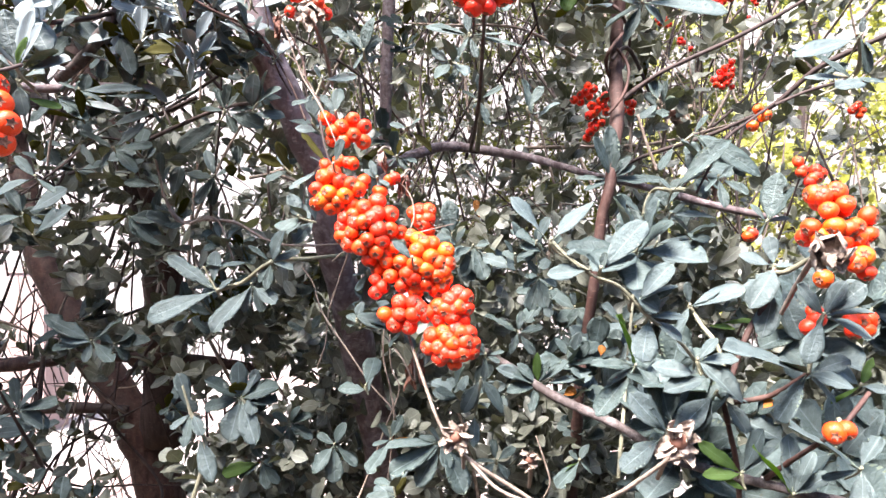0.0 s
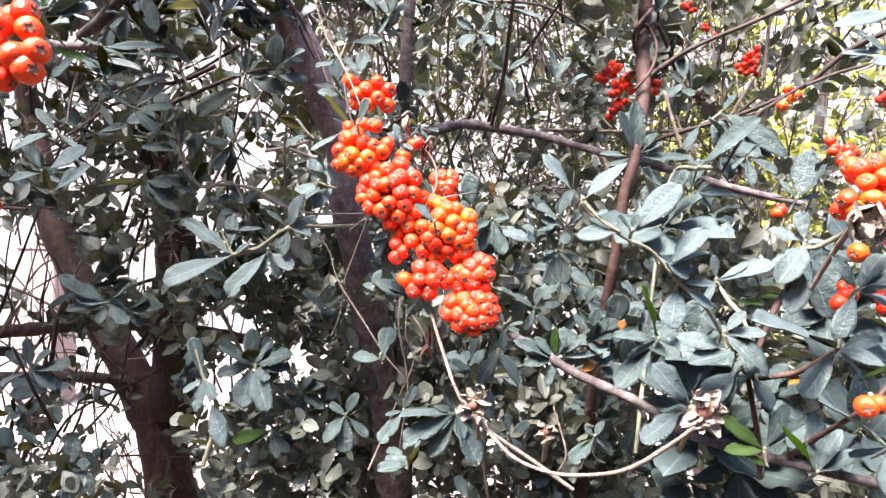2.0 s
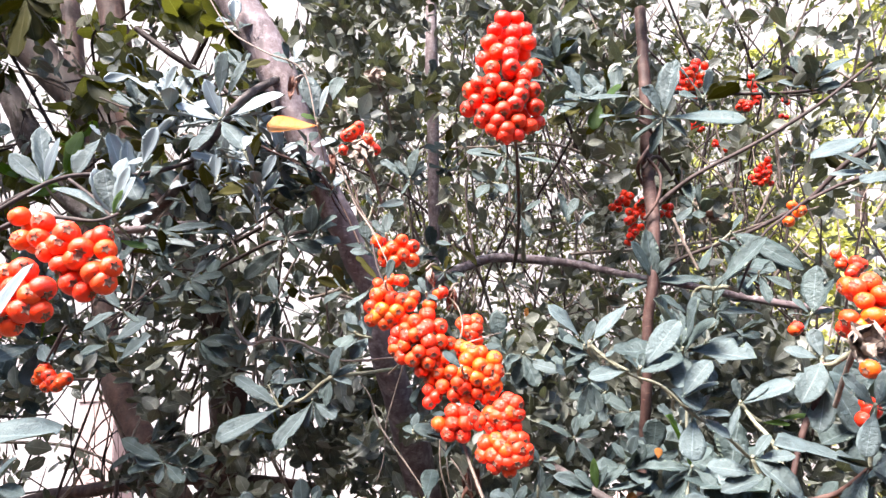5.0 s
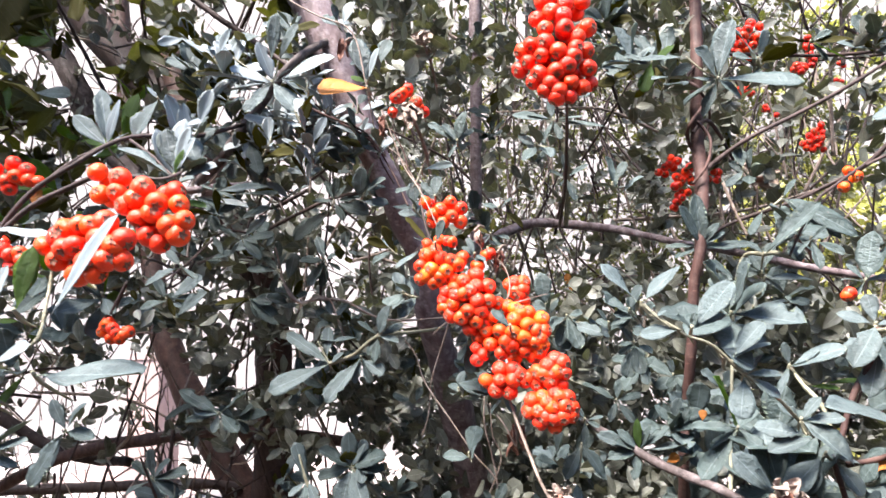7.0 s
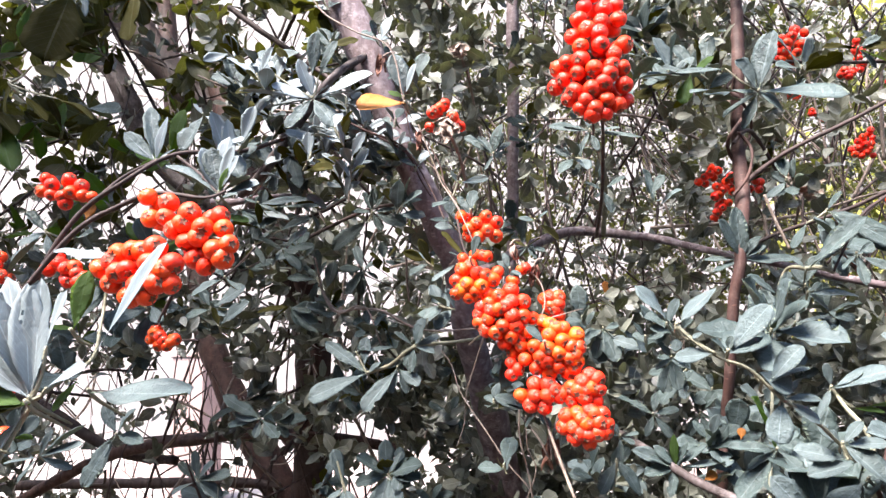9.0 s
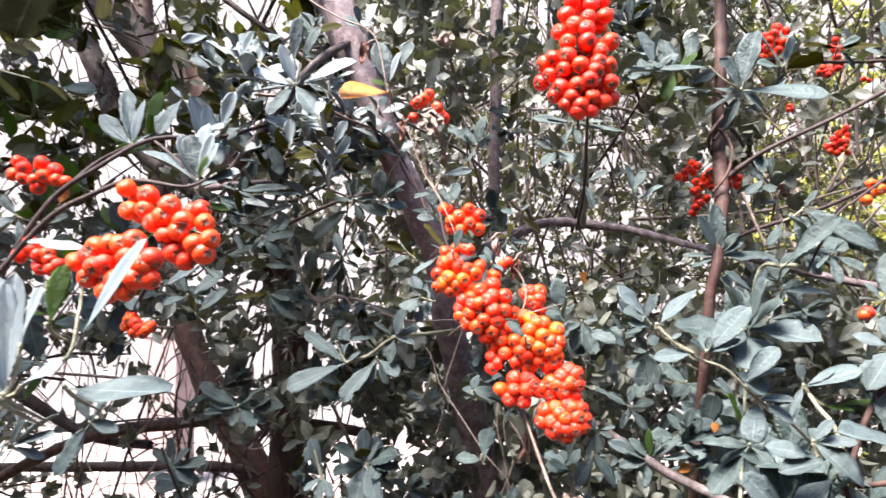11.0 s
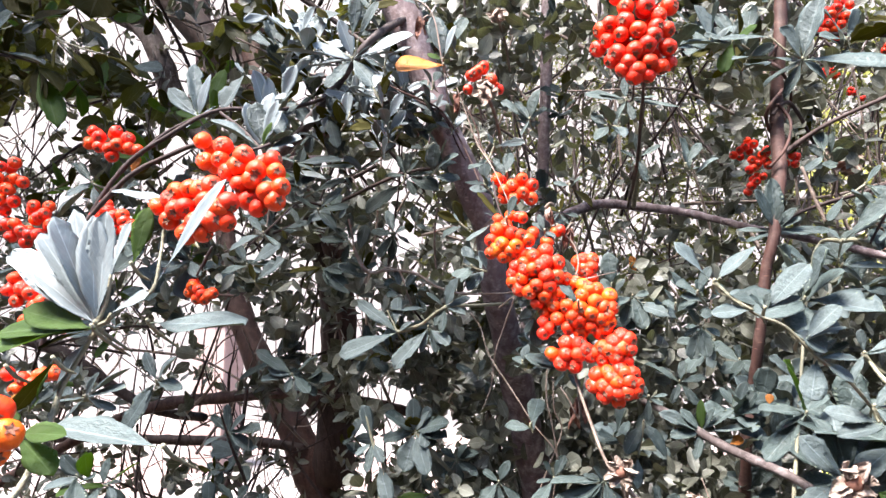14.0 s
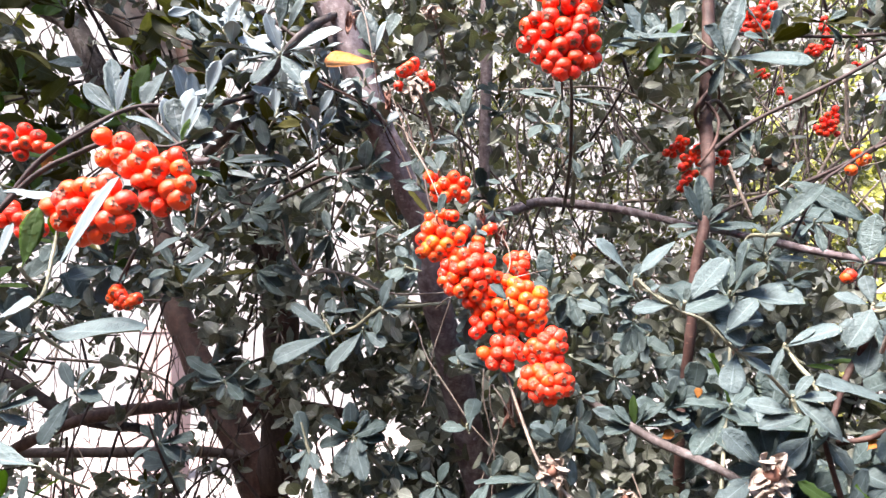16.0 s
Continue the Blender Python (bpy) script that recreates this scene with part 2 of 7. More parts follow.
def tube_mesh(name, points, radii, mat, sides=10, wobble=0.06, seed=0):
    """A tapered, slightly knobbly stem along a smoothed line of points."""
    rng = random.Random(seed)
    pts = [Vector(p) for p in points]
    fine, rad = [], []
    for i in range(len(pts) - 1):
        p0, p1, p2, p3 = pts[max(i - 1, 0)], pts[i], pts[i + 1], pts[min(i + 2, len(pts) - 1)]
        steps = max(3, min(14, int((p2 - p1).length / max(radii[i], 0.0015) / 1.2)))
        for k in range(steps):
            u = k / steps
            fine.append(0.5 * (2 * p1 + (p2 - p0) * u + (2 * p0 - 5 * p1 + 4 * p2 - p3) * u * u + (3 * p1 - p0 - 3 * p2 + p3) * u ** 3))
            rad.append(radii[i] * (1 - u) + radii[i + 1] * u)
    fine.append(pts[-1])
    rad.append(radii[-1])
    verts, faces = [], []
    side = Vector((1, 0, 0))
    for i, p in enumerate(fine):
        t = (fine[min(i + 1, len(fine) - 1)] - fine[max(i - 1, 0)]).normalized()
        side = (side - side.dot(t) * t)
        side = side.normalized() if side.length > 1e-4 else t.orthogonal().normalized()
        up = t.cross(side)
        knob = 1 + wobble * rng.uniform(-1, 1.4)
        for k in range(sides):
            a = 2 * math.pi * k / sides
            d = math.cos(a) * side + math.sin(a) * up
            f = knob * (1 + wobble * 1.6 * noise.noise(p * 60 + d * 1.3))
            verts.append(p + d * rad[i] * f)
    for i in range(len(fine) - 1):
        for k in range(sides):
            a, b = i * sides + k, i * sides + (k + 1) % sides
            faces.append((a, b, b + sides, a + sides))
    faces.append(tuple(range(sides))[::-1])
    faces.append(tuple(range((len(fine) - 1) * sides, len(fine) * sides)))
    return mesh_of(name, verts, faces, [mat])


def outline(u, kind):
    """Half width of a firethorn leaf at u from base to tip (0..1): oblong, blunt, narrowed to its stalk."""
    u = min(max(u, 0.0), 1.0)
    skew, blunt, taper = ((1.2, 2.3, 0.5), (1.0, 2.0, 0.35), (1.45, 2.7, 0.55))[kind]
    w = (1 - abs(2 * u ** skew - 1) ** blunt) ** 0.62 if 0 < u < 1 else 0.0
    return w * min(1.0, u / taper) ** 0.45


def leaf_mesh(top, under, kind, fold, curl, twist, rows=11, cols=6, thick=0.012, seed=0):
    """A closed leaf blade, 1 long along y and 1 wide along x, with its stalk; top and underside differ."""
    rng = random.Random(seed)
    wave, ph = rng.uniform(0.015, 0.05), rng.uniform(0, 6)
    ragged, sway = rng.uniform(0.12, 0.26), rng.uniform(-0.05, 0.05)
    nick, side, chip = rng.uniform(0.35, 0.9), rng.choice((-1, 1)), rng.choice((0.0, 0.0, -0.25, -0.45))
    verts, uvs, faces, slots = [], [], [], []
    for layer in (0, 1):
        for i in range(rows + 1):
            u = 0.07 + 0.93 * i / rows
            s = (u - 0.07) / 0.93
            w = max(outline(s, kind) * 0.5, 0.03 if i == 0 else 0.012) * (1 + 0.03 * math.sin(9 * u + ph))
            for j in range(cols + 1):
                v = 2 * j / cols - 1
                x = w * v * (1 + ragged * noise.noise(Vector((u * 7 + ph, 3 if v > 0 else 9, seed))) + (chip if abs(u - nick) < 0.06 and v * side > 0.9 else 0.0))
                x += sway * math.sin(3 * u + ph)
                z = fold * abs(x) + curl * (u - 0.3) ** 2 + wave * math.sin(7 * u + ph + 2 * v) * abs(v)
                tw = twist * (u - 0.4)
                x, z = x * math.cos(tw) - z * math.sin(tw) * 0.4, z + x * math.sin(tw)
                verts.append((x, u, z - layer * thick * (1 - 0.8 * abs(v))))
                uvs.append((0.5 + v * 0.5, s))
    n, k = (rows + 1) * (cols + 1), cols + 1
    for layer in (0, 1):
        for i in range(rows):
            for j in range(cols):
                a = layer * n + i * k + j
                q = (a, a + 1, a + 1 + k, a + k)
                faces.append(q if layer == 0 else q[::-1])
                slots.append(layer)
    ring = [j for j in range(k)] + [i * k + cols for i in range(1, rows + 1)] + [rows * k + j for j in range(cols - 1, -1, -1)] + [i * k for i in range(rows - 1, 0, -1)]
    for a, b in zip(ring, ring[1:] + ring[:1]):
        faces.append((b, a, a + n, b + n))
        slots.append(0)
    base = len(verts)
    for i, (y, z) in enumerate(((-0.02, -0.012), (0.05, 0.0), (0.14, fold * 0.01))):
        for d in ((0.02, 0), (0, 0.02), (-0.02, 0), (0, -0.02)):
            verts.append((d[0], y, z + d[1] * 0.5))
            uvs.append((0.5, 0.1))
    for i in range(2):
        for q in range(4):
            a, b = base + i * 4 + q, base + i * 4 + (q + 1) % 4
            faces.append((a, b, b + 4, a + 4))
            slots.append(1)
    return mesh_of("leaf", verts, faces, [top, under], uvs=uvs, slots=slots)


LEAVES = []
for kind_of, top in enumerate(LEAF_KINDS):
    shapes = []
    for s in range(10):
        rng = random.Random(100 * kind_of + s)
        under = LEAF_YELLOW if top is LEAF_YELLOW else LEAF_UNDER if top in (LEAF_DARK, LEAF_PALE) else top
        bend = 0.2 if top is LEAF_YELLOW else 1.0
        shapes.append(leaf_mesh(top, under, s % 3, rng.uniform(0.04, 0.32) * bend, rng.uniform(-0.22, 0.06) * bend, rng.uniform(-0.4, 0.4) * bend, seed=s))
    LEAVES.append(shapes)


def leaf_pose(base, way, width, facing, roll):
    """The pose that lays a unit leaf from base along way, its blade turned to facing."""
    y = Vector(way)
    length = y.length
    y = y / length
    f = Vector(facing) - Vector(facing).dot(y) * y
    z = f.normalized() if f.length > 0.05 else y.orthogonal().normalized()
    z = Matrix.Rotation(roll, 3, y) @ z
    x = y.cross(z)
    m = Matrix((x * length * width, y * length, z * length * min(0.9, width * 1.5))).transposed().to_4x4()
    m.translation = base
    return m


leaf_rng = random.Random(11)
EYE = Vector((0.01, -0.2, 1.55))


SPRIG_LABEL = (
    "firethorn sprig with leathery dark green leaves",
    "firethorn sprig with pale grey-green leaves catching the light",
    "firethorn sprig with fresh green narrow leaves",
    "firethorn sprig with olive leaves coloured dark as if backlit",
    "firethorn sprig with a yellowing leaf",
    "firethorn sprig with leaves coloured pale bluish for sky sheen",
)


def leafy_sprig(base, leaves, wild=1.0):
    """leaves: start and way from the sprig's base in mm, width to length, kind."""
    b = Vector(base)
    # upper left leaves swapped to the paler colour, as if facing the sky
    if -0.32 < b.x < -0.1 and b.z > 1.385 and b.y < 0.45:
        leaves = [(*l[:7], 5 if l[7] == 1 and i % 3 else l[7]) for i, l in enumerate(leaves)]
    sprig = new("leafy_sprig")
    sprig.location = b
    kinds = [l[7] for l in leaves]
    tagged(sprig, SPRIG_LABEL[max(sorted(set(kinds)), key=kinds.count)], "leafy sprig", "leafy sprigs of the firethorn")
    reach = max((Vector(l[3:6]).length for l in leaves), default=20) / 1000
    knot = tube_mesh("twig", [(0.002, reach * 0.35, -reach * 0.22), (0, 0.004, -0.003), (0, -0.001, 0.0015)], [0.0003, 0.0008, 0.0007], TWIG, 6, 0.1)
    part("twig", knot, sprig)
    for sx, sy, sz, wx, wy, wz, width, kind in leaves:
        start, way = Vector((sx, sy, sz)) / 1000, Vector((wx, wy, wz)) / 1000
        if start.length > 0.004:
            part("stalk", tube_mesh("stalk", [(0, 0, 0), tuple(start * 0.5 + Vector((0, 0.001, -0.001))), tuple(start)], [0.0009, 0.0008, 0.0006], TWIG, 6, 0.1), sprig)
        facing = (EYE - b - start).normalized() * 0.75 + Vector((0, 0, 0.65))
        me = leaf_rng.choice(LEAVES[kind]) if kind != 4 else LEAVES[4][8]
        if kind in (0, 1):
            width = min(width * 1.2, max(width, 0.56))
        elif kind == 3:
            way *= 0.74 if b.x < -0.3 and width < 0.64 else 1.0
            width = min(width, 0.42) if width < 0.64 else width
        turn = leaf_rng.uniform(-1, 1) * (0.4, 0.45, 0.6, 1.0, 0.05, 0.35)[kind] * (wild if width < 0.5 else 0.4)
        part("leaf", me, sprig, leaf_pose(start, way, width, facing, turn))
    return sprig


def random_sprig(rng, base, length, kinds, count, slim, wild=2.6, rise=False):
    """A sprig whose leaves stand in a loose whorl, most of them towards the light."""
    axis = Vector((rng.gauss(0, 0.5), rng.gauss(-0.6, 0.3), rng.gauss(0.45, 0.4))).normalized()
    if rise:
        axis = Vector((rng.gauss(0, 0.45), rng.gauss(-0.1, 0.2), rng.gauss(0.8, 0.25))).normalized()
    s0 = axis.orthogonal().normalized()
    t0 = axis.cross(s0)
    a0, leaves = rng.uniform(0, 6.28), []
    for q in range(count):
        a, lean = a0 + 2.4 * q, rng.uniform(0.5, 1.45)
        way = axis * math.cos(lean) + (math.cos(a) * s0 + math.sin(a) * t0) * math.sin(lean)
        way *= length * 1000 * rng.uniform(0.6, 1.2)
        start = axis * (-2.0 * q)
        leaves.append((*start, *way, rng.uniform(slim, slim + 0.15), rng.choice(kinds)))
    return leafy_sprig(base, leaves, wild)


def lone_leaf(base, way, width, kind, label):
    thing = new("leaf", LEAVES[kind][8])
    b = Vector(base)
    thing.matrix_basis = leaf_pose(b, Vector(way) / 1000, width, (EYE - b).normalized() + Vector((0, 0, 0.5)), leaf_rng.uniform(-0.3, 0.3))
    return tagged(thing, label, "leaf")


def crumple(name, length, width, seed, mat, folds=3.0):
    """A shrivelled blade, curled and creased."""
    rng = random.Random(seed)
    verts, faces, rows, cols = [], [], 10, 6
    ph, tw = rng.uniform(0, 6), rng.uniform(-2.2, 2.2)
    for layer in (0, 1):
        for i in range(rows + 1):
            u = i / rows
            w = width * (math.sin(math.pi * (0.12 + 0.84 * u)) ** 0.7) * (1 + 0.2 * rng.uniform(-1, 1))
            for j in range(cols + 1):
                v = 2 * j / cols - 1
                a = tw * u + 1.1 * v
                verts.append((w * 0.5 * math.sin(a), u * length + 0.05 * length * math.sin(5 * v + ph), w * 0.5 * (1 - math.cos(a)) + 0.12 * length * math.sin(folds * u * 3 + ph) + 0.08 * width * math.sin(9 * v + 7 * u) - layer * 0.02 * width))
    n, k = (rows + 1) * (cols + 1), cols + 1
    for layer in (0, 1):
        for i in range(rows):
            for j in range(cols):
                a = layer * n + i * k + j
                q = (a, a + 1, a + 1 + k, a + k)
                faces.append(q if layer == 0 else q[::-1])
    return mesh_of(name, verts, faces, [mat])


def withered_flower(centre, size, label):
    c = Vector(centre)
    thing = new("withered_flower")
    thing.location = c
    tagged(thing, label, "withered flower")
    rng = random.Random(round(c.x * 9999))
    cupped = not ("core" in label or "cream" in label)
    for k in range(12 if cupped else 13):
        a = k * 2.4 + rng.uniform(-0.3, 0.3)
        way = Vector((math.cos(a), (-0.9 if cupped else -0.45) + rng.uniform(-0.3, 0.3), math.sin(a)))
        me = crumple("petal", 1, 0.85 if cupped else 0.7, k + round(size * 9000), PAPERY, 1.2)
        part("petal", me, thing, leaf_pose(way.normalized() * size * 0.08, way.normalized() * size * rng.uniform(0.5, 0.75), 1.0, (0.1, -1, 0.4), rng.uniform(-0.6, 0.6)))
    verts, faces = berry_shape(3)
    s = size * (0.16 if cupped else 0.5)
    core = mesh_of("core", [(x * s, z * s - size * 0.12, y * s) for x, y, z in verts], faces, [RUST])
    part("core", core, thing)
    stalk = tube_mesh("stalk", [(0, 0, 0), (0.003, 0.02, -0.012), (0.004, 0.04, -0.03)], [0.0014, 0.0012, 0.0011], TAN, 6, 0.1)
    part("stalk", stalk, thing)


def withered_leaf(centre, size, label):
    c = Vector(centre)
    thing = new("withered_leaf")
    thing.location = c
    tagged(thing, label, "withered leaf")
    rng = random.Random(round(c.z * 9999))
    for k in range(3):
        way = Vector((rng.uniform(-0.3, 0.3), rng.uniform(-0.3, 0.2), -1)).normalized()
        me = crumple("blade", 1, 0.35, k + round(size * 7000), RUST if k else PAPERY if "pink" in label else RUST, 2.0)
        part("blade", me, thing, leaf_pose(Vector((rng.uniform(-0.2, 0.2) * size, 0, size * 0.5)), way * size * rng.uniform(0.7, 1.0), 1.0, (0.1, -1, 0.3), rng.uniform(-0.8, 0.8)))
    part("stalk", tube_mesh("stalk", [(0, 0, size * 0.45), (0.002, 0.01, size * 0.8), (0.003, 0.03, size)], [0.0007, 0.0008, 0.0009], TAN, 6, 0.1), thing)


def berry_shape(seed):
    """A pome: a slightly flattened ball, dimpled round the calyx at +z, 1 across."""
    rng = random.Random(seed)
    verts, faces = [], []
    seg, rings = 18, 12
    lump = [rng.uniform(-0.025, 0.025) for _ in range(5)]
    for i in range(rings + 1):
        th = math.pi * i / rings
        for k in range(seg):
            a = 2 * math.pi * k / seg
            r = 0.5 * (1 + sum(l * math.cos((q + 1) * a + q) for q, l in enumerate(lump)) * math.sin(th))
            z = 0.46 * math.cos(th)
            if th < 0.75:
                z -= 0.085 * (1 - th / 0.75) ** 1.2
            verts.append((r * math.sin(th) * math.cos(a), r * math.sin(th) * math.sin(a), z))
    for i in range(rings):
        for k in range(seg):
            a, b = i * seg + k, i * seg + (k + 1) % seg
            faces.append((a, a + seg, b + seg, b))
    return verts, faces


def calyx_shape():
    """The dried five-pointed star in the berry's dimple."""
    verts, faces = [(0, 0, 0.385)], []
    for k in range(10):
        a = math.pi * k / 5
        r = 0.235 if k % 2 == 0 else 0.12
        verts.append((r * math.cos(a), r * math.sin(a), 0.455 if k % 2 == 0 else 0.41))
    for k in range(10):
        faces.append((0, 1 + k, 1 + (k + 1) % 10))
    low = len(verts)
    verts += [(x, y, z - 0.05) for x, y, z in verts]
    for k in range(10):
        a, b = 1 + k, 1 + (k + 1) % 10
        faces.append((a, a + low, b + low, b))
    return mesh_of("calyx", verts, faces, [CALYX], smooth=False)


BERRIES = [[mesh_of("berry", *berry_shape(s), [mat]) for s in range(4)] for mat in BERRY]
CALYX_MESH = calyx_shape()
berry_rng = random.Random(21)


SHOWN = {}


def keep_clear(p, r, chance=1.0):
    """Marks a direction in which no foliage stands nearer than p."""
    ax, az, w = p[0] / p[1], (p[2] - 1.3) / p[1], r / p[1]
    n = int(w / 0.015) + 1
    for i in range(-n, n + 1):
        for j in range(-n, n + 1):
            if i * i + j * j <= n * n:
                k = (round(ax / 0.015) + i, round(az / 0.015) + j)
                SHOWN[k] = max(SHOWN.get(k, (0, 0)), (p[1], chance))


def berry_cluster(centre, tone, size, berries):
    """berries: places from the cluster's centre in mm."""
    c = Vector(centre)
    for b in berries:
        keep_clear(c + Vector(b) / 1000, 0.008)
    thing = new("berry_cluster")
    thing.location = c
    hue = "orange" if tone > 0.55 else "orange-red" if tone > 0.2 else "deep red"
    tagged(thing, f"cluster of glossy {hue} firethorn berries on thin stalks", "berry cluster", "firethorn berry clusters")
    meshes = BERRIES[min(4, max(0, round(tone * 4)))]
    places = [Vector(b) / 1000 for b in berries]
    back = (c - Vector((0.01, 0, 1.3))).normalized()
    spread = max((p.length for p in places), default=0.01)
    if len(places) > 5:
        places += [p * 0.75 + back * (0.006 + 0.004 * berry_rng.random()) for p in places[::2]]
    root = back * min(spread * 0.9, 0.022) + Vector((0, 0, 0.004))
    for p in places:
        d = (p - root * 0.9).normalized() + Vector([berry_rng.uniform(-0.5, 0.5) for _ in range(3)])
        s = size / 1000 * berry_rng.uniform(0.9, 1.08)
        m = Matrix.Translation(p) @ d.to_track_quat("Z", "Y").to_matrix().to_4x4() @ Matrix.Diagonal((s, s, s, 1))
        berry = part("berry", berry_rng.choice(meshes), thing, m)
        part("calyx", CALYX_MESH, berry)
    for p in places:
        q = p + (root - p) * 0.2
        part("stalk", tube_mesh("stalk", [tuple(root), tuple((root + q) * 0.5 + Vector((0, 0, -0.002))), tuple(q)], [0.0007, 0.0006, 0.0005], TWIG, 5, 0.1), thing)
    part("stem", tube_mesh("stem", [tuple(root + back * 0.03 + Vector((0, 0, -0.01))), tuple(root + back * 0.012), tuple(root)], [0.0012, 0.0011, 0.0009], TWIG, 6, 0.1), thing)
    return thing


KNOTS = {m.name: mesh_of("knot", *berry_shape(7), [m]) for m in (BARK_GREY, BARK_DARK, BARK_RED, BARK_PALE)}
branch_seed = [0]
BRANCH_LABEL = {
    "trunk": ("firethorn trunk with smooth grey-brown bark and pale lichen", "trunk"),
    "limb": ("dark thick limb of the firethorn behind its leaves", "limb"),
    "stem": ("upright red-brown firethorn stem with peeling bark", "stem"),
    "branch": ("bare woody firethorn branch between the leaves", "branch"),
    "twig": ("thin firethorn twig carrying leaves and berries", "twig"),
    "tendril": ("dry tan vine tendril twisted between the branches", "tendril"),
}


def branch(kind, mat, line):
    """line: x, y, z and radius along the stem."""
    branch_seed[0] += 1
    pts, rad = [l[:3] for l in line], [l[3] * (0.75 if kind == "tendril" else 1.0) for l in line]
    if kind == "trunk":
        x, y, _ = pts[-1]
        pts.append((x + 0.02, y + 0.02, 0.05))
        pts.append((x + 0.02, y + 0.02, -0.05))
        rad += [rad[-1] * 1.25, rad[-1] * 1.5]
    o = Vector(pts[0])
    me = tube_mesh(kind, [tuple(Vector(p) - o) for p in pts], rad, mat, 14 if kind in ("trunk", "limb", "stem") else 8, 0.07 if kind != "tendril" else 0.15, branch_seed[0])
    ob = new(kind, me)
    ob.location = o
    rng = random.Random(branch_seed[0])
    for a, b, r in zip(pts, pts[1:], rad):
        n = max(1, int((Vector(b) - Vector(a)).length / 0.012))
        for k in range(n):
            q = Vector(a).lerp(Vector(b), k / n)
            if kind != "twig" and q.z > 0.5 and not (kind == "trunk" and q.y > 0.9 and q.z > 1.2) and not (kind == "stem" and q.z < 1.24) and (mat is not BARK_DARK or kind in ("branch", "limb")):
                low = kind == "trunk" and q.z < 1.3
                keep_clear(q, r + (0.004 if kind in ("limb", "tendril", "trunk") and not low else 0.011), {"limb": 0.25, "trunk": 0.95 if low else 0.8}.get(kind, 0.95))
        if kind in ("trunk", "limb", "stem", "branch") and not (kind == "limb" and b[2] < 1.1):
            d = Vector([rng.uniform(-1, 1), -1, rng.uniform(-0.3, 0.6)]).normalized()
            s = r * rng.uniform(0.4, 0.7)
            q = Vector(a).lerp(Vector(b), rng.random()) - o + d * r * 0.8
            part("knot", KNOTS[mat.name], ob, Matrix.Translation(q) @ d.to_track_quat("Z", "Y").to_matrix().to_4x4() @ Matrix.Diagonal((s, s * 1.5, s * 0.8, 1)))
    return tagged(ob, *BRANCH_LABEL[kind])


# ---- ground, wall, far things ----


def grid_mesh(name, x0, x1, y0, y1, nx, ny, mat, height):
    verts = [(x0 + (x1 - x0) * i / nx, y0 + (y1 - y0) * j / ny, 0) for j in range(ny + 1) for i in range(nx + 1)]
    verts = [(x, y, height(x, y)) for x, y, _ in verts]
    k = nx + 1
    return mesh_of(name, verts, [(j * k + i, j * k + i + 1, (j + 1) * k + i + 1, (j + 1) * k + i) for j in range(ny) for i in range(nx)], [mat])


ground = new("ground", grid_mesh("ground", -60, 60, -40, 60, 120, 100, SOIL, lambda x, y: 0.02 * noise.noise(Vector((x, y, 0)) * 2)))
tagged(ground, "bare brown soil under the shrub", "ground", kind="structure")


def box_mesh(name, x0, x1, y0, y1, z0, z1, mat, bevel=0.006):
    bm = bmesh.new()
    bmesh.ops.create_cube(bm, size=1)
    for v in bm.verts:
        v.co = ((x0 + x1) / 2 + v.co.x * (x1 - x0), (y0 + y1) / 2 + v.co.y * (y1 - y0), (z0 + z1) / 2 + v.co.z * (z1 - z0))
    bmesh.ops.bevel(bm, geom=bm.edges[:], offset=bevel, segments=2, affect="EDGES")
    me = bpy.data.meshes.new(name)
    bm.to_mesh(me)
    bm.free()
    me.materials.append(mat)
    return me


pavement = new("pavement", box_mesh("pavement", -30, 12, 2.4, 7.0, -0.1, 0.035, PAVING))
tagged(pavement, "bright pale pavement beyond the shrub", "pavement", kind="structure")
wall = new("wall_north", box_mesh("wall", -30, 30, 7.0, 7.3, -0.2, 9.0, PLASTER, 0.02))
tagged(wall, "bright white plastered wall far behind the shrub", "wall", kind="structure")
# unseen wall, added to cut low sky light and deepen the contrast
south = new("sky_block_wall", box_mesh("wall", -9, 9, -2.1, -1.8, -0.2, 2.7, GREY_WALL, 0.02))
tagged(south, "unseen plain grey wall added to block low sky light", "wall", kind="structure")


def stone_pillar(x, y, w, h):
    ob = new("stone_pillar")
    ob.location = (x, y, 0.04)
    tagged(ob, "low pale pink stone pillar on the bright pavement", "pillar")
    part("shaft", box_mesh("shaft", -w / 2, w / 2, -w / 2, w / 2, 0, h - 0.05, PINK_STONE), ob)
    part("cap", box_mesh("cap", -w / 2 - 0.012, w / 2 + 0.012, -w / 2 - 0.012, w / 2 + 0.012, h - 0.05, h, PINK_STONE), ob)


# ---- foliage filling the shrub ----


def peephole(ax, az):
    """Small ragged holes through which the bright background shows, most of them on the shrub's thin side."""
    n = noise.noise(Vector((ax * 19, az * 19, 2.0))) + 0.45 * noise.noise(Vector((ax * 47, az * 47, 5.0)))
    if ax < -0.3:
        return n > 0.2 + 0.12 * noise.noise(Vector((ax * 4, az * 4, 1.0))) + (0.06 if az < -0.1 else 0.0)
    if az > 0.02:
        return n > 0.34
    return n > (0.36 if ax < -0.12 else 0.6)


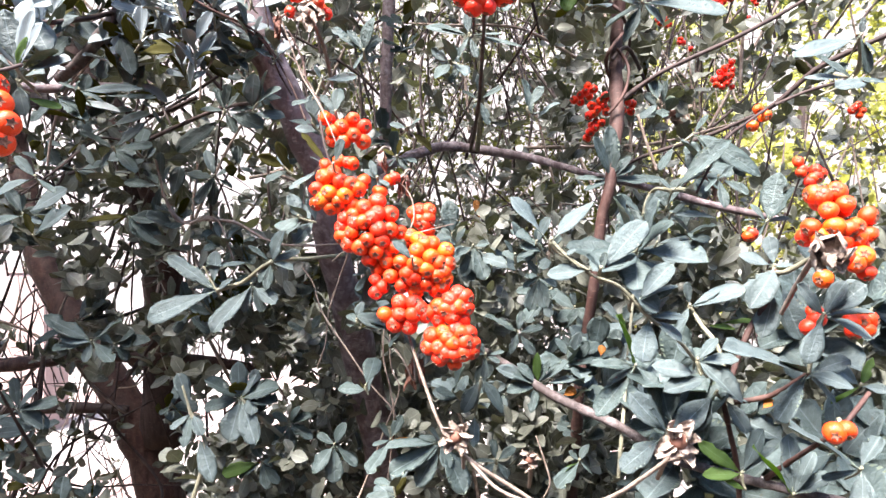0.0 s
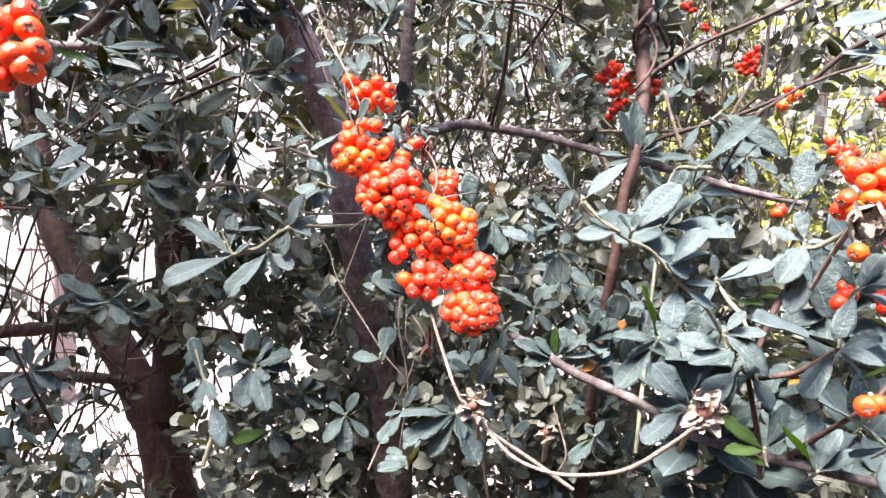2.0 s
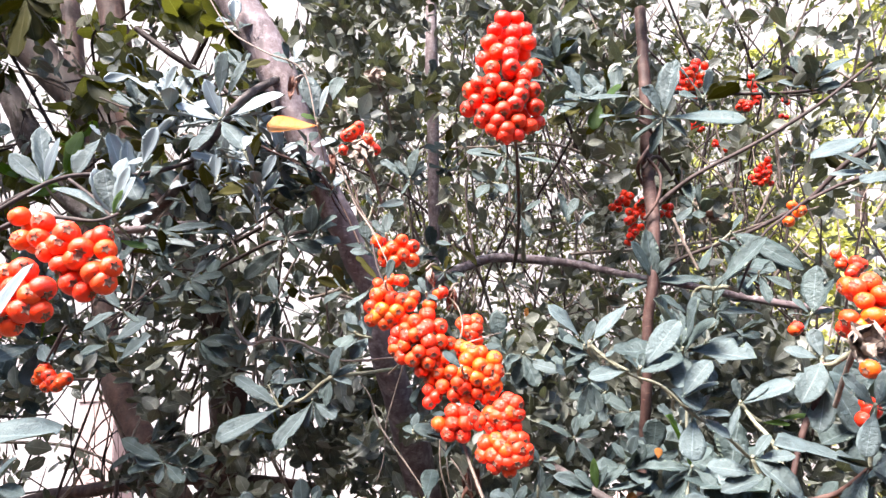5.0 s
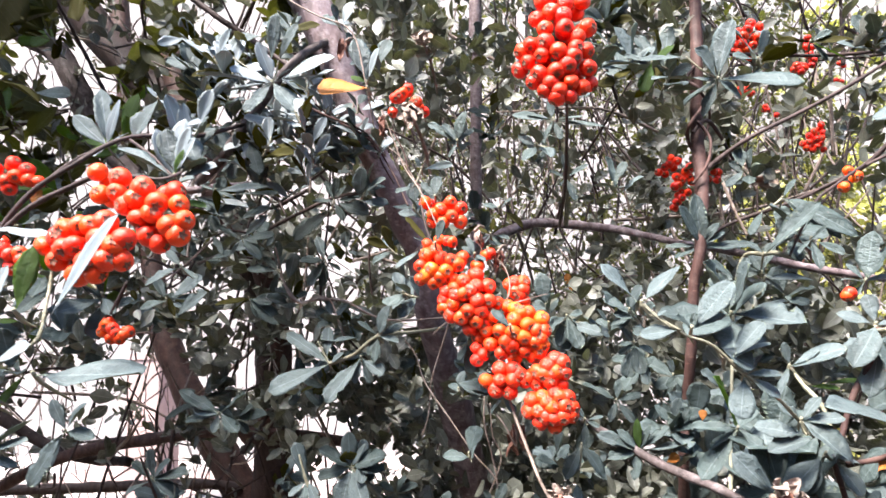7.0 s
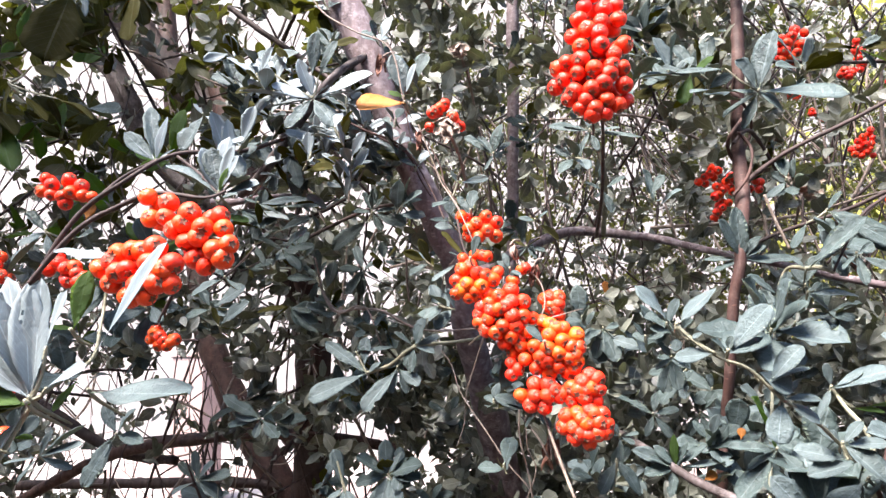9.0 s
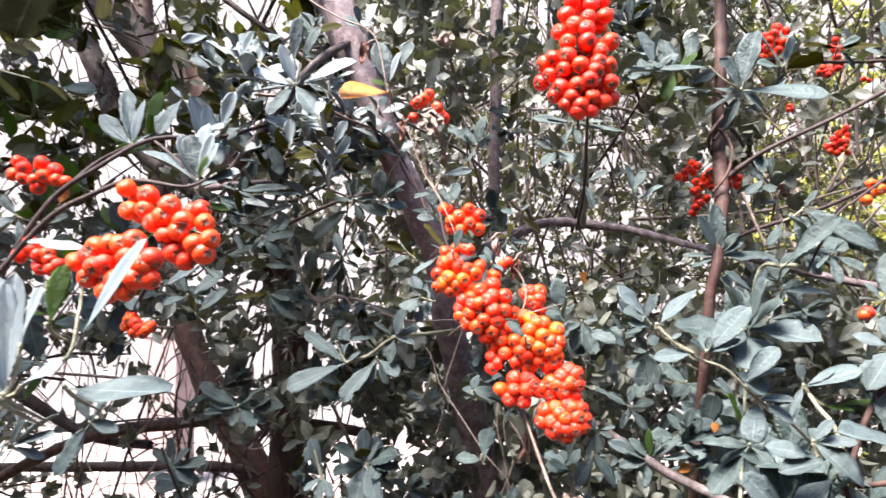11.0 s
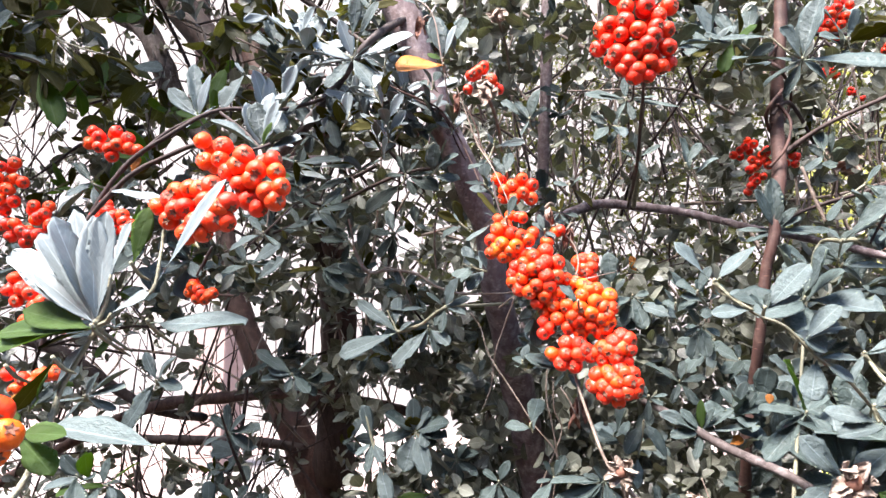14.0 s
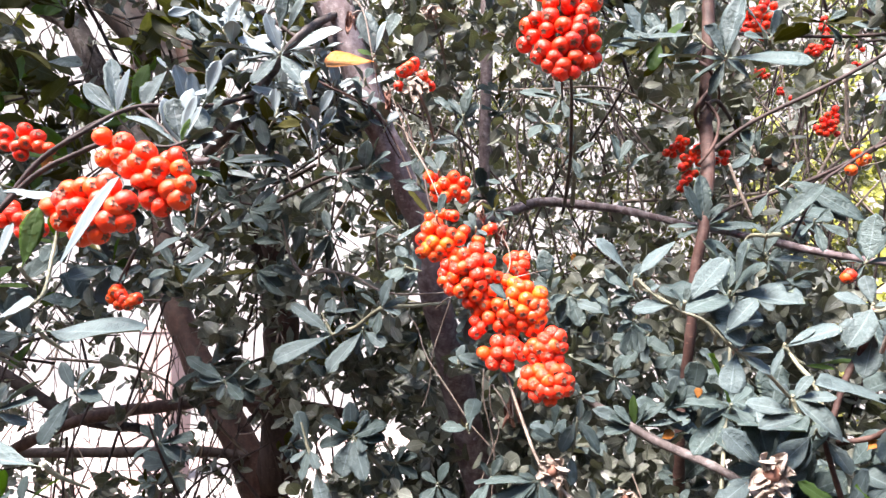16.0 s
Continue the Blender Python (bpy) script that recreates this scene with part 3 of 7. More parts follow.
def foliage(name, count, region, size, mat, label, seed, gaps=(), rows=4, upright=0.4):
    """Many small leaves in whorls on short shoots, joined into one mesh."""
    rng = random.Random(seed)
    verts, faces, uvs = [], [], []
    cols = 2
    made = 0
    while made < count:
        p = region(rng)
        if p is None:
            continue
        ax, az = (p.x - 0.01) / p.y, (p.z - 1.3) / p.y
        ragged = 0.75 + 0.9 * noise.noise(Vector((ax * 42, az * 42, p.y * 3)))
        if gaps is not None and any(((ax - gx) / gw) ** 2 + ((az - gz) / gh) ** 2 < ragged for gx, gz, gw, gh in gaps):
            continue
        far, chance = SHOWN.get((round(p.x / p.y / 0.015), round((p.z - 1.3) / p.y / 0.015)), (0, 0))
        if gaps is not None and peephole(ax, az) and rng.random() < 0.93:
            continue
        if gaps is not None and p.y < far and rng.random() < chance:
            continue
        n = rng.randint(5, 9)
        axis = Vector((rng.gauss(0, 0.6), rng.gauss(-0.45, 0.5), rng.gauss(upright, 0.6))).normalized()
        s0 = axis.orthogonal().normalized()
        t0 = axis.cross(s0)
        a0 = rng.uniform(0, 6.28)
        for q in range(n):
            a = a0 + q * 2.4
            out = (math.cos(a) * s0 + math.sin(a) * t0)
            lean = rng.uniform(0.35, 1.2)
            way = (axis * math.cos(lean) + out * math.sin(lean)).normalized()
            L = size * rng.uniform(0.6, 1.25)
            W = L * rng.uniform(0.46, 0.7)
            side = way.cross(axis + Vector((0.01, 0, 0.02))).normalized()
            side = Matrix.Rotation(rng.uniform(-0.7, 0.7), 3, way) @ side
            nrm = side.cross(way)
            curl, fold = rng.uniform(-0.25, 0.1), rng.uniform(0.05, 0.4)
            kind = rng.randint(0, 2)
            start = p - axis * 0.004 * q
            k0 = len(verts)
            for i in range(rows + 1):
                u = i / rows
                w = max(outline(0.06 + 0.94 * u if i < rows else 0.985, kind), 0.1) * W * 0.5
                for j in range(cols + 1):
                    v = j - 1
                    verts.append(start + way * (u * L) + side * (w * v) + nrm * (fold * w * abs(v) + curl * L * u * u))
                    uvs.append((0.5 + 0.5 * v, u))
            for i in range(rows):
                for j in range(cols):
                    b = k0 + i * (cols + 1) + j
                    faces.append((b, b + 1, b + cols + 2, b + cols + 1))
        made += n
    ob = new(name, mesh_of(name, verts, faces, [mat], uvs=uvs))
    return tagged(ob, label, "foliage", kind="stuff")

# ---- trunks, branches, twigs ----
branch("trunk", BARK_GREY, [(-0.2211, 0.46, 1.6742, 0.0169), (-0.1897, 0.465, 1.6026, 0.0158), (-0.1644, 0.47, 1.5541, 0.0151), (-0.1309, 0.475, 1.4608, 0.0127), (-0.1192, 0.48, 1.4296, 0.0117), (-0.104, 0.49, 1.3949, 0.0118), (-0.0926, 0.505, 1.3553, 0.0113), (-0.0906, 0.52, 1.3179, 0.012), (-0.0833, 0.56, 1.2635, 0.0143), (-0.0753, 0.6, 1.1912, 0.0155), (-0.0667, 0.63, 1.1284, 0.0161), (-0.0641, 0.66, 1.0657, 0.0179), (-0.062, 0.68, 0.997, 0.019), (-0.055, 0.72, 0.6876, 0.0269)])
branch("limb", BARK_GREY, [(-0.045, 0.78, 2.15, 0.0059), (-0.0617, 0.75, 1.702, 0.0074), (-0.0644, 0.75, 1.6293, 0.0077), (-0.0664, 0.75, 1.5635, 0.0072), (-0.0697, 0.75, 1.5047, 0.0068), (-0.071, 0.75, 1.4462, 0.0062), (-0.075, 0.74, 1.3868, 0.0060), (-0.0849, 0.72, 1.3102, 0.0058), (-0.0907, 0.68, 1.2228, 0.0050)])
branch("stem", BARK_RED, [(0.1525, 0.56, 1.612, 0.0050), (0.1434, 0.54, 1.5214, 0.0049), (0.1393, 0.54, 1.4803, 0.0050), (0.135, 0.53, 1.4364, 0.0050), (0.131, 0.51, 1.407, 0.0051), (0.1206, 0.49, 1.3514, 0.0043), (0.1138, 0.49, 1.3232, 0.0038), (0.1076, 0.49, 1.275, 0.0036), (0.1027, 0.5, 1.2297, 0.0038), (0.0982, 0.5, 1.1932, 0.0038), (0.097, 0.55, 1.0582, 0.0049), (0.0833, 0.6, 0.797, 0.0073)])
branch("branch", BARK_DARK, [(0.1327, 0.52, 1.4134, 0.0023), (0.1481, 0.515, 1.4253, 0.0020), (0.1682, 0.505, 1.4369, 0.0016), (0.2157, 0.5, 1.4574, 0.0015), (0.2646, 0.5, 1.4836, 0.0014), (0.3055, 0.5, 1.5119, 0.0013)])
branch("branch", BARK_DARK, [(0.1275, 0.55, 1.3594, 0.0014), (0.1593, 0.55, 1.3774, 0.0015), (0.2051, 0.54, 1.391, 0.0017), (0.2316, 0.53, 1.4018, 0.0015), (0.2527, 0.52, 1.4122, 0.0019), (0.2755, 0.5, 1.4344, 0.0021), (0.3021, 0.48, 1.4466, 0.0019), (0.3302, 0.47, 1.4579, 0.0017)])
branch("branch", BARK_DARK, [(0.1705, 0.46, 1.3394, 0.0008), (0.1896, 0.46, 1.3739, 0.0011), (0.209, 0.47, 1.3884, 0.001), (0.2428, 0.5, 1.4084, 0.0011)])
branch("branch", BARK_DARK, [(0.2428, 0.5, 1.4072, 0.0013), (0.2671, 0.5, 1.4172, 0.0013), (0.2952, 0.5, 1.425, 0.0011)])
branch("branch", BARK_GREY, [(-0.096, 0.53, 1.352, 0.0045), (-0.078, 0.6, 1.368, 0.0055), (-0.0617, 0.68, 1.3925, 0.0062), (-0.04, 0.7, 1.4039, 0.006), (-0.0047, 0.72, 1.4173, 0.0056), (0.0321, 0.72, 1.4139, 0.0052), (0.0847, 0.7, 1.4014, 0.0043), (0.1335, 0.65, 1.3783, 0.0034), (0.1685, 0.62, 1.3643, 0.0033), (0.1927, 0.6, 1.3545, 0.0036), (0.2333, 0.58, 1.3394, 0.0036), (0.2747, 0.56, 1.3272, 0.0024)])
branch("branch", BARK_PALE, [(0.032, 0.58, 1.2167, 0.0030), (0.0435, 0.5, 1.2194, 0.0030), (0.0511, 0.45, 1.2202, 0.0030), (0.0717, 0.43, 1.2095, 0.0030), (0.102, 0.4, 1.2, 0.0028), (0.1237, 0.38, 1.1887, 0.0027), (0.1449, 0.36, 1.1865, 0.0024), (0.1678, 0.34, 1.1854, 0.0023), (0.1929, 0.32, 1.1842, 0.0023), (0.2092, 0.3, 1.1819, 0.0022)])
branch("branch", BARK_RED, [(0.1416, 0.35, 1.2263, 0.0013), (0.1446, 0.35, 1.2114, 0.0014), (0.1499, 0.355, 1.1937, 0.0015), (0.1535, 0.36, 1.1727, 0.0015)])
branch("branch", BARK_RED, [(0.1735, 0.36, 1.2907, 0.0015), (0.1676, 0.36, 1.2737, 0.0017), (0.1574, 0.36, 1.2553, 0.0017), (0.1436, 0.355, 1.2239, 0.0014)])
branch("twig", TWIG, [(0.0476, 0.285, 1.3049, 0.0005), (0.0542, 0.285, 1.2981, 0.0005), (0.0644, 0.287, 1.291, 0.0006), (0.0761, 0.29, 1.286, 0.0007), (0.0885, 0.295, 1.2738, 0.0007), (0.1058, 0.31, 1.2619, 0.0008), (0.1248, 0.34, 1.2468, 0.0009)])
branch("twig", TWIG, [(0.0979, 0.385, 1.175, 0.0012), (0.1466, 0.5, 1.3299, 0.0009), (0.1624, 0.48, 1.3438, 0.0017), (0.1705, 0.46, 1.3394, 0.0016)])
branch("tendril", TAN, [(-0.2158, 0.5, 1.3729, 0.0011), (-0.2113, 0.5, 1.3557, 0.0013), (-0.209, 0.5, 1.3451, 0.0015), (-0.198, 0.5, 1.3267, 0.0017), (-0.1766, 0.5, 1.3275, 0.0017), (-0.1551, 0.5, 1.3248, 0.0017), (-0.1338, 0.5, 1.3129, 0.0014), (-0.1125, 0.5, 1.3077, 0.0012), (-0.0764, 0.51, 1.3087, 0.001), (-0.0678, 0.51, 1.3104, 0.0008)])
branch("tendril", TAN, [(-0.2112, 0.5, 1.3494, 0.001), (-0.2015, 0.5, 1.3323, 0.0013), (-0.1894, 0.495, 1.3246, 0.0012), (-0.1767, 0.495, 1.3296, 0.001), (-0.166, 0.495, 1.3253, 0.0009), (-0.1595, 0.495, 1.3086, 0.0009), (-0.1549, 0.5, 1.2919, 0.0008)])
branch("tendril", TAN, [(-0.1006, 0.42, 1.4537, 0.0006), (-0.0916, 0.42, 1.4286, 0.0006), (-0.0851, 0.42, 1.4107, 0.0007), (-0.0732, 0.41, 1.392, 0.0006), (-0.0626, 0.4, 1.3709, 0.0005), (-0.0549, 0.395, 1.35, 0.0004)])
branch("tendril", TAN, [(-0.0979, 0.43, 1.4286, 0.0005), (-0.0875, 0.425, 1.4177, 0.0005), (-0.072, 0.42, 1.3894, 0.0005), (-0.0646, 0.41, 1.3816, 0.0004)])
branch("tendril", BARK_RED, [(-0.1574, 0.44, 1.4707, 0.0011), (-0.1384, 0.44, 1.4552, 0.001), (-0.1157, 0.44, 1.4398, 0.001), (-0.1072, 0.45, 1.4203, 0.0008), (-0.1022, 0.46, 1.4096, 0.0008)])
branch("tendril", TAN, [(-0.195, 0.42, 1.5855, 0.0008), (-0.1753, 0.42, 1.5513, 0.0009), (-0.1489, 0.42, 1.5314, 0.0008), (-0.1214, 0.42, 1.5143, 0.0008), (-0.1117, 0.42, 1.4739, 0.0007), (-0.109, 0.43, 1.4453, 0.0006)])
branch("tendril", BARK_RED, [(-0.169, 0.43, 1.4724, 0.0012), (-0.1454, 0.43, 1.4572, 0.0011), (-0.1187, 0.44, 1.4449, 0.0011), (-0.0996, 0.44, 1.4154, 0.0009), (-0.0856, 0.43, 1.3859, 0.0008)])
branch("tendril", TAN, [(-0.1061, 0.5, 1.2918, 0.0006), (-0.0976, 0.5, 1.2792, 0.0008), (-0.089, 0.49, 1.2591, 0.0008), (-0.0686, 0.48, 1.232, 0.0009), (-0.0527, 0.48, 1.2084, 0.0008), (-0.0388, 0.48, 1.1928, 0.0008), (-0.0328, 0.48, 1.1811, 0.0006)])
branch("tendril", TAN, [(-0.0414, 0.47, 1.2527, 0.0006), (-0.0422, 0.47, 1.2295, 0.0008), (-0.0376, 0.47, 1.2065, 0.0008), (-0.0353, 0.47, 1.1835, 0.0006), (-0.0428, 0.48, 1.1265, 0.0006)])
branch("tendril", TAN, [(-0.0364, 0.46, 1.246, 0.0006), (-0.0362, 0.465, 1.2226, 0.0007), (-0.0314, 0.47, 1.2065, 0.0006), (-0.0415, 0.47, 1.1796, 0.0008), (-0.0531, 0.47, 1.149, 0.0009), (-0.0609, 0.47, 1.1299, 0.0009)])
branch("tendril", TAN, [(-0.0829, 0.5, 1.2959, 0.0008), (-0.0694, 0.49, 1.3039, 0.0009), (-0.0778, 0.5, 1.2833, 0.001), (-0.0862, 0.5, 1.2584, 0.0008), (-0.0891, 0.5, 1.2335, 0.0006), (-0.0953, 0.5, 1.2169, 0.0006)])
branch("twig", TAN, [(-0.0183, 0.385, 1.257, 0.0008), (-0.0133, 0.38, 1.2422, 0.0009), (-0.0069, 0.375, 1.2249, 0.0009), (-0.0007, 0.37, 1.2097, 0.0009), (0.0073, 0.37, 1.198, 0.0011), (0.0184, 0.37, 1.1879, 0.0011), (0.0419, 0.37, 1.173, 0.0011), (0.0622, 0.37, 1.1593, 0.001)])
branch("twig", TAN, [(0.0062, 0.372, 1.2011, 0.0011), (0.017, 0.365, 1.1896, 0.0009), (0.03, 0.355, 1.1798, 0.0009), (0.0477, 0.345, 1.1766, 0.0009), (0.0654, 0.335, 1.1801, 0.0009), (0.0791, 0.325, 1.1872, 0.001), (0.0916, 0.315, 1.1999, 0.001), (0.1019, 0.305, 1.2131, 0.0009)])
branch("twig", TAN, [(-0.0164, 0.4, 1.2459, 0.0006), (-0.0158, 0.4, 1.2265, 0.0006), (-0.0229, 0.4, 1.2394, 0.0005), (-0.0352, 0.42, 1.2502, 0.0005)])
branch("branch", BARK_PALE, [(-0.2698, 0.47, 1.4256, 0.0041), (-0.247, 0.46, 1.4366, 0.0042), (-0.2195, 0.45, 1.4611, 0.0044), (-0.1905, 0.44, 1.4887, 0.0037), (-0.1696, 0.44, 1.5097, 0.0031), (-0.152, 0.462, 1.532, 0.003)])
branch("branch", BARK_GREY, [(-0.3033, 0.48, 1.4242, 0.0031), (-0.2821, 0.48, 1.4218, 0.0034), (-0.265, 0.49, 1.4265, 0.0026), (-0.2339, 0.5, 1.4289, 0.0015)])
branch("limb", BARK_RED, [(-0.5721, 0.85, 1.8896, 0.0208), (-0.5013, 0.82, 1.6424, 0.0187), (-0.4652, 0.8, 1.5614, 0.0184), (-0.4391, 0.8, 1.5111, 0.0187), (-0.4023, 0.8, 1.447, 0.0181), (-0.3733, 0.8, 1.4115, 0.0162), (-0.3644, 0.82, 1.35, 0.0171), (-0.3624, 0.85, 1.2341, 0.012), (-0.4579, 0.95, 1.153, 0.0185)])
branch("trunk", BARK_RED, [(-0.9129, 1.2, 2.149, 0.022), (-0.7725, 1.1, 1.6194, 0.0184), (-0.7392, 1.1, 1.4706, 0.0187), (-0.6775, 1.05, 1.3313, 0.0218), (-0.625, 1.03, 1.2397, 0.0236), (-0.5807, 1.02, 1.1689, 0.0247), (-0.523, 1, 1.1021, 0.0263), (-0.4775, 1, 1.0249, 0.0333), (-0.45, 1, 0.9397, 0.0361), (-0.4348, 1, 0.7623, 0.0406), (-0.4549, 1.1, 0.0735, 0.0599)])
branch("branch", BARK_RED, [(-0.98, 0.84, 1.0, 0.0075), (-0.8, 0.82, 1.09, 0.008), (-0.6805, 0.8, 1.14, 0.0084), (-0.5924, 0.78, 1.1632, 0.0085), (-0.5083, 0.76, 1.176, 0.0082), (-0.4218, 0.74, 1.1876, 0.0076), (-0.3696, 0.74, 1.1877, 0.0068), (-0.3289, 0.75, 1.1832, 0.0068), (-0.2967, 0.8, 1.1724, 0.0068), (-0.2574, 0.85, 1.1539, 0.007)])
branch("branch", BARK_DARK, [(-1.2, 0.97, 1.04, 0.008), (-0.95, 0.95, 1.065, 0.008), (-0.746, 0.95, 1.0736, 0.0082), (-0.6603, 0.95, 1.0765, 0.0086), (-0.5497, 0.95, 1.0805, 0.0081), (-0.4843, 0.97, 1.0705, 0.008)])
branch("limb", BARK_DARK, [(-0.8414, 0.85, 2.0578, 0.0333), (-0.7629, 0.85, 1.9237, 0.0318), (-0.6906, 0.85, 1.8155, 0.0286), (-0.6175, 0.85, 1.7291, 0.0258), (-0.5429, 0.84, 1.654, 0.0223), (-0.474, 0.83, 1.5618, 0.0209), (-0.426, 0.85, 1.4524, 0.0194), (-0.4126, 0.9, 1.3394, 0.0209), (-0.4176, 0.95, 1.2116, 0.0286), (-0.4438, 1, 1.0207, 0.034)])
branch("limb", BARK_PALE, [(-1.0521, 0.8, 2.0957, 0.0105), (-0.8791, 0.8, 1.8694, 0.0113), (-0.7969, 0.8, 1.7991, 0.0117), (-0.7516, 0.8, 1.7646, 0.0134), (-0.6961, 0.8, 1.7343, 0.0168), (-0.6656, 0.8, 1.6845, 0.0173), (-0.6514, 0.82, 1.6296, 0.0162), (-0.6084, 0.84, 1.561, 0.0139), (-0.5065, 0.85, 1.4864, 0.0123)])
branch("branch", BARK_DARK, [(-1.3312, 0.8, 1.4727, 0.014), (-1.2239, 0.8, 1.4, 0.0151), (-1.1265, 0.8, 1.3534, 0.0133), (-1.0506, 0.8, 1.3204, 0.0123), (-0.9234, 0.8, 1.2595, 0.0114), (-0.8087, 0.8, 1.2268, 0.0094), (-0.6746, 0.82, 1.1513, 0.0074), (-0.5413, 0.78, 1.1456, 0.006)])
branch("twig", BARK_DARK, [(-0.3684, 0.34, 1.2653, 0.0016), (-0.3494, 0.34, 1.323, 0.0017), (-0.3347, 0.34, 1.3558, 0.0017), (-0.3139, 0.345, 1.3888, 0.0017), (-0.2875, 0.35, 1.4085, 0.0015), (-0.2618, 0.37, 1.4318, 0.0015), (-0.2299, 0.4, 1.4397, 0.0015), (-0.2146, 0.44, 1.4602, 0.0016)])
branch("branch", BARK_DARK, [(-0.7944, 0.44, 1.6202, 0.0033), (-0.7147, 0.44, 1.6234, 0.0034), (-0.6229, 0.44, 1.6261, 0.0032), (-0.5388, 0.44, 1.6286, 0.003), (-0.4687, 0.44, 1.6245, 0.0028), (-0.4107, 0.44, 1.621, 0.0026), (-0.3643, 0.45, 1.6293, 0.0026), (-0.3063, 0.47, 1.6559, 0.0026)])
branch("twig", BARK_DARK, [(-0.7648, 0.44, 1.5455, 0.0023), (-0.7058, 0.44, 1.5405, 0.0024), (-0.6324, 0.44, 1.5332, 0.0022), (-0.5647, 0.44, 1.5326, 0.0019), (-0.5008, 0.44, 1.5171, 0.0013)])
branch("branch", BARK_DARK, [(-0.3657, 0.6, 1.6767, 0.0033), (-0.3273, 0.6, 1.6438, 0.0032), (-0.2908, 0.6, 1.6158, 0.0029), (-0.2342, 0.58, 1.5678, 0.0021)])
branch("twig", TWIG, [(-0.1818, 0.185, 1.2824, 0.0008), (-0.186, 0.185, 1.2755, 0.0009), (-0.1895, 0.18, 1.2625, 0.001), (-0.1898, 0.175, 1.248, 0.0011), (-0.1899, 0.165, 1.2295, 0.0011), (-0.1942, 0.15, 1.2142, 0.0011)])
branch("twig", TWIG, [(-0.1818, 0.185, 1.2824, 0.0007), (-0.1732, 0.19, 1.2913, 0.0006), (-0.1658, 0.195, 1.2981, 0.0007), (-0.1671, 0.2, 1.3125, 0.0006), (-0.1738, 0.212, 1.3286, 0.0006), (-0.1656, 0.222, 1.345, 0.0005)])
branch("twig", BARK_DARK, [(-0.3062, 0.3, 1.3363, 0.0015), (-0.2856, 0.3, 1.3579, 0.0016), (-0.2683, 0.3, 1.3715, 0.0015), (-0.2473, 0.3, 1.38, 0.0015), (-0.2231, 0.3, 1.3865, 0.0013), (-0.1921, 0.3, 1.3815, 0.0009), (-0.1853, 0.31, 1.387, 0.0008)])
branch("twig", BARK_DARK, [(0.1722, 0.57, 1.5329, 0.0017), (0.2042, 0.57, 1.5289, 0.0018), (0.2398, 0.57, 1.5241, 0.0016), (0.2834, 0.57, 1.5215, 0.0016), (0.3219, 0.57, 1.5238, 0.0017)])
branch("twig", BARK_DARK, [(0.1296, 0.52, 1.4485, 0.0015), (0.1453, 0.53, 1.4601, 0.0017), (0.1689, 0.56, 1.4365, 0.0014), (0.182, 0.58, 1.4136, 0.0013)])
branch("twig", TAN, [(0.1434, 0.5, 1.4017, 0.0011), (0.1501, 0.5, 1.3797, 0.0012), (0.1569, 0.5, 1.3602, 0.0011)])
branch("twig", BARK_DARK, [(0.025, 0.36, 1.4256, 0.0009), (0.0264, 0.42, 1.424, 0.0012), (0.0254, 0.48, 1.403, 0.0013), (0.0211, 0.55, 1.3846, 0.0015)])
branch("twig", BARK_DARK, [(-0.299, 0.46, 1.3042, 0.0011), (-0.3347, 0.46, 1.3101, 0.0011), (-0.3092, 0.44, 1.3435, 0.0009), (-0.3321, 0.44, 1.3003, 0.0009)])
branch("branch", BARK_DARK, [(-0.3565, 0.62, 1.3786, 0.0019), (-0.3074, 0.62, 1.3969, 0.0018), (-0.2598, 0.6, 1.4111, 0.0019), (-0.1882, 0.55, 1.4212, 0.0017), (-0.1387, 0.5, 1.4146, 0.0015)])
branch("twig", BARK_DARK, [(-0.3808, 0.62, 1.2077, 0.0021), (-0.3854, 0.62, 1.1655, 0.0022), (-0.3955, 0.62, 1.1234, 0.0022), (-0.4082, 0.62, 1.0804, 0.0023), (-0.421, 0.62, 1.0395, 0.0023)])
branch("twig", TWIG, [(-0.1807, 0.48, 1.1249, 0.0018), (-0.171, 0.48, 1.1644, 0.0016), (-0.1814, 0.48, 1.188, 0.0013), (-0.1877, 0.48, 1.2079, 0.0011)])
branch("twig", TWIG, [(-0.1587, 0.47, 1.2762, 0.0015), (-0.14, 0.47, 1.2821, 0.0014), (-0.1187, 0.465, 1.2957, 0.0014), (-0.0974, 0.49, 1.2979, 0.0015), (-0.0783, 0.52, 1.3004, 0.0015)])
branch("twig", TWIG, [(-0.152, 0.5, 1.194, 0.0013), (-0.136, 0.51, 1.173, 0.0016), (-0.1089, 0.54, 1.1392, 0.0019), (-0.0654, 0.62, 1.1004, 0.0022)])
branch("twig", TWIG, [(0.0205, 0.52, 1.4696, 0.0014), (0.0272, 0.53, 1.456, 0.0019), (0.0313, 0.55, 1.4299, 0.0019), (0.031, 0.68, 1.4067, 0.0026)])
branch("twig", BARK_DARK, [(0.0196, 0.36, 1.4324, 0.0006), (0.0203, 0.4, 1.4296, 0.0007), (0.0214, 0.5, 1.461, 0.0009)])
branch("twig", BARK_RED, [(0.1701, 0.325, 1.2441, 0.001), (0.1664, 0.335, 1.236, 0.0012), (0.1608, 0.345, 1.2288, 0.0014), (0.1478, 0.352, 1.2246, 0.0014)])
branch("twig", BARK_RED, [(0.1881, 0.31, 1.2383, 0.001), (0.1707, 0.3, 1.2265, 0.001), (0.1671, 0.31, 1.217, 0.001), (0.163, 0.33, 1.2014, 0.0012), (0.1599, 0.345, 1.1889, 0.0013)])
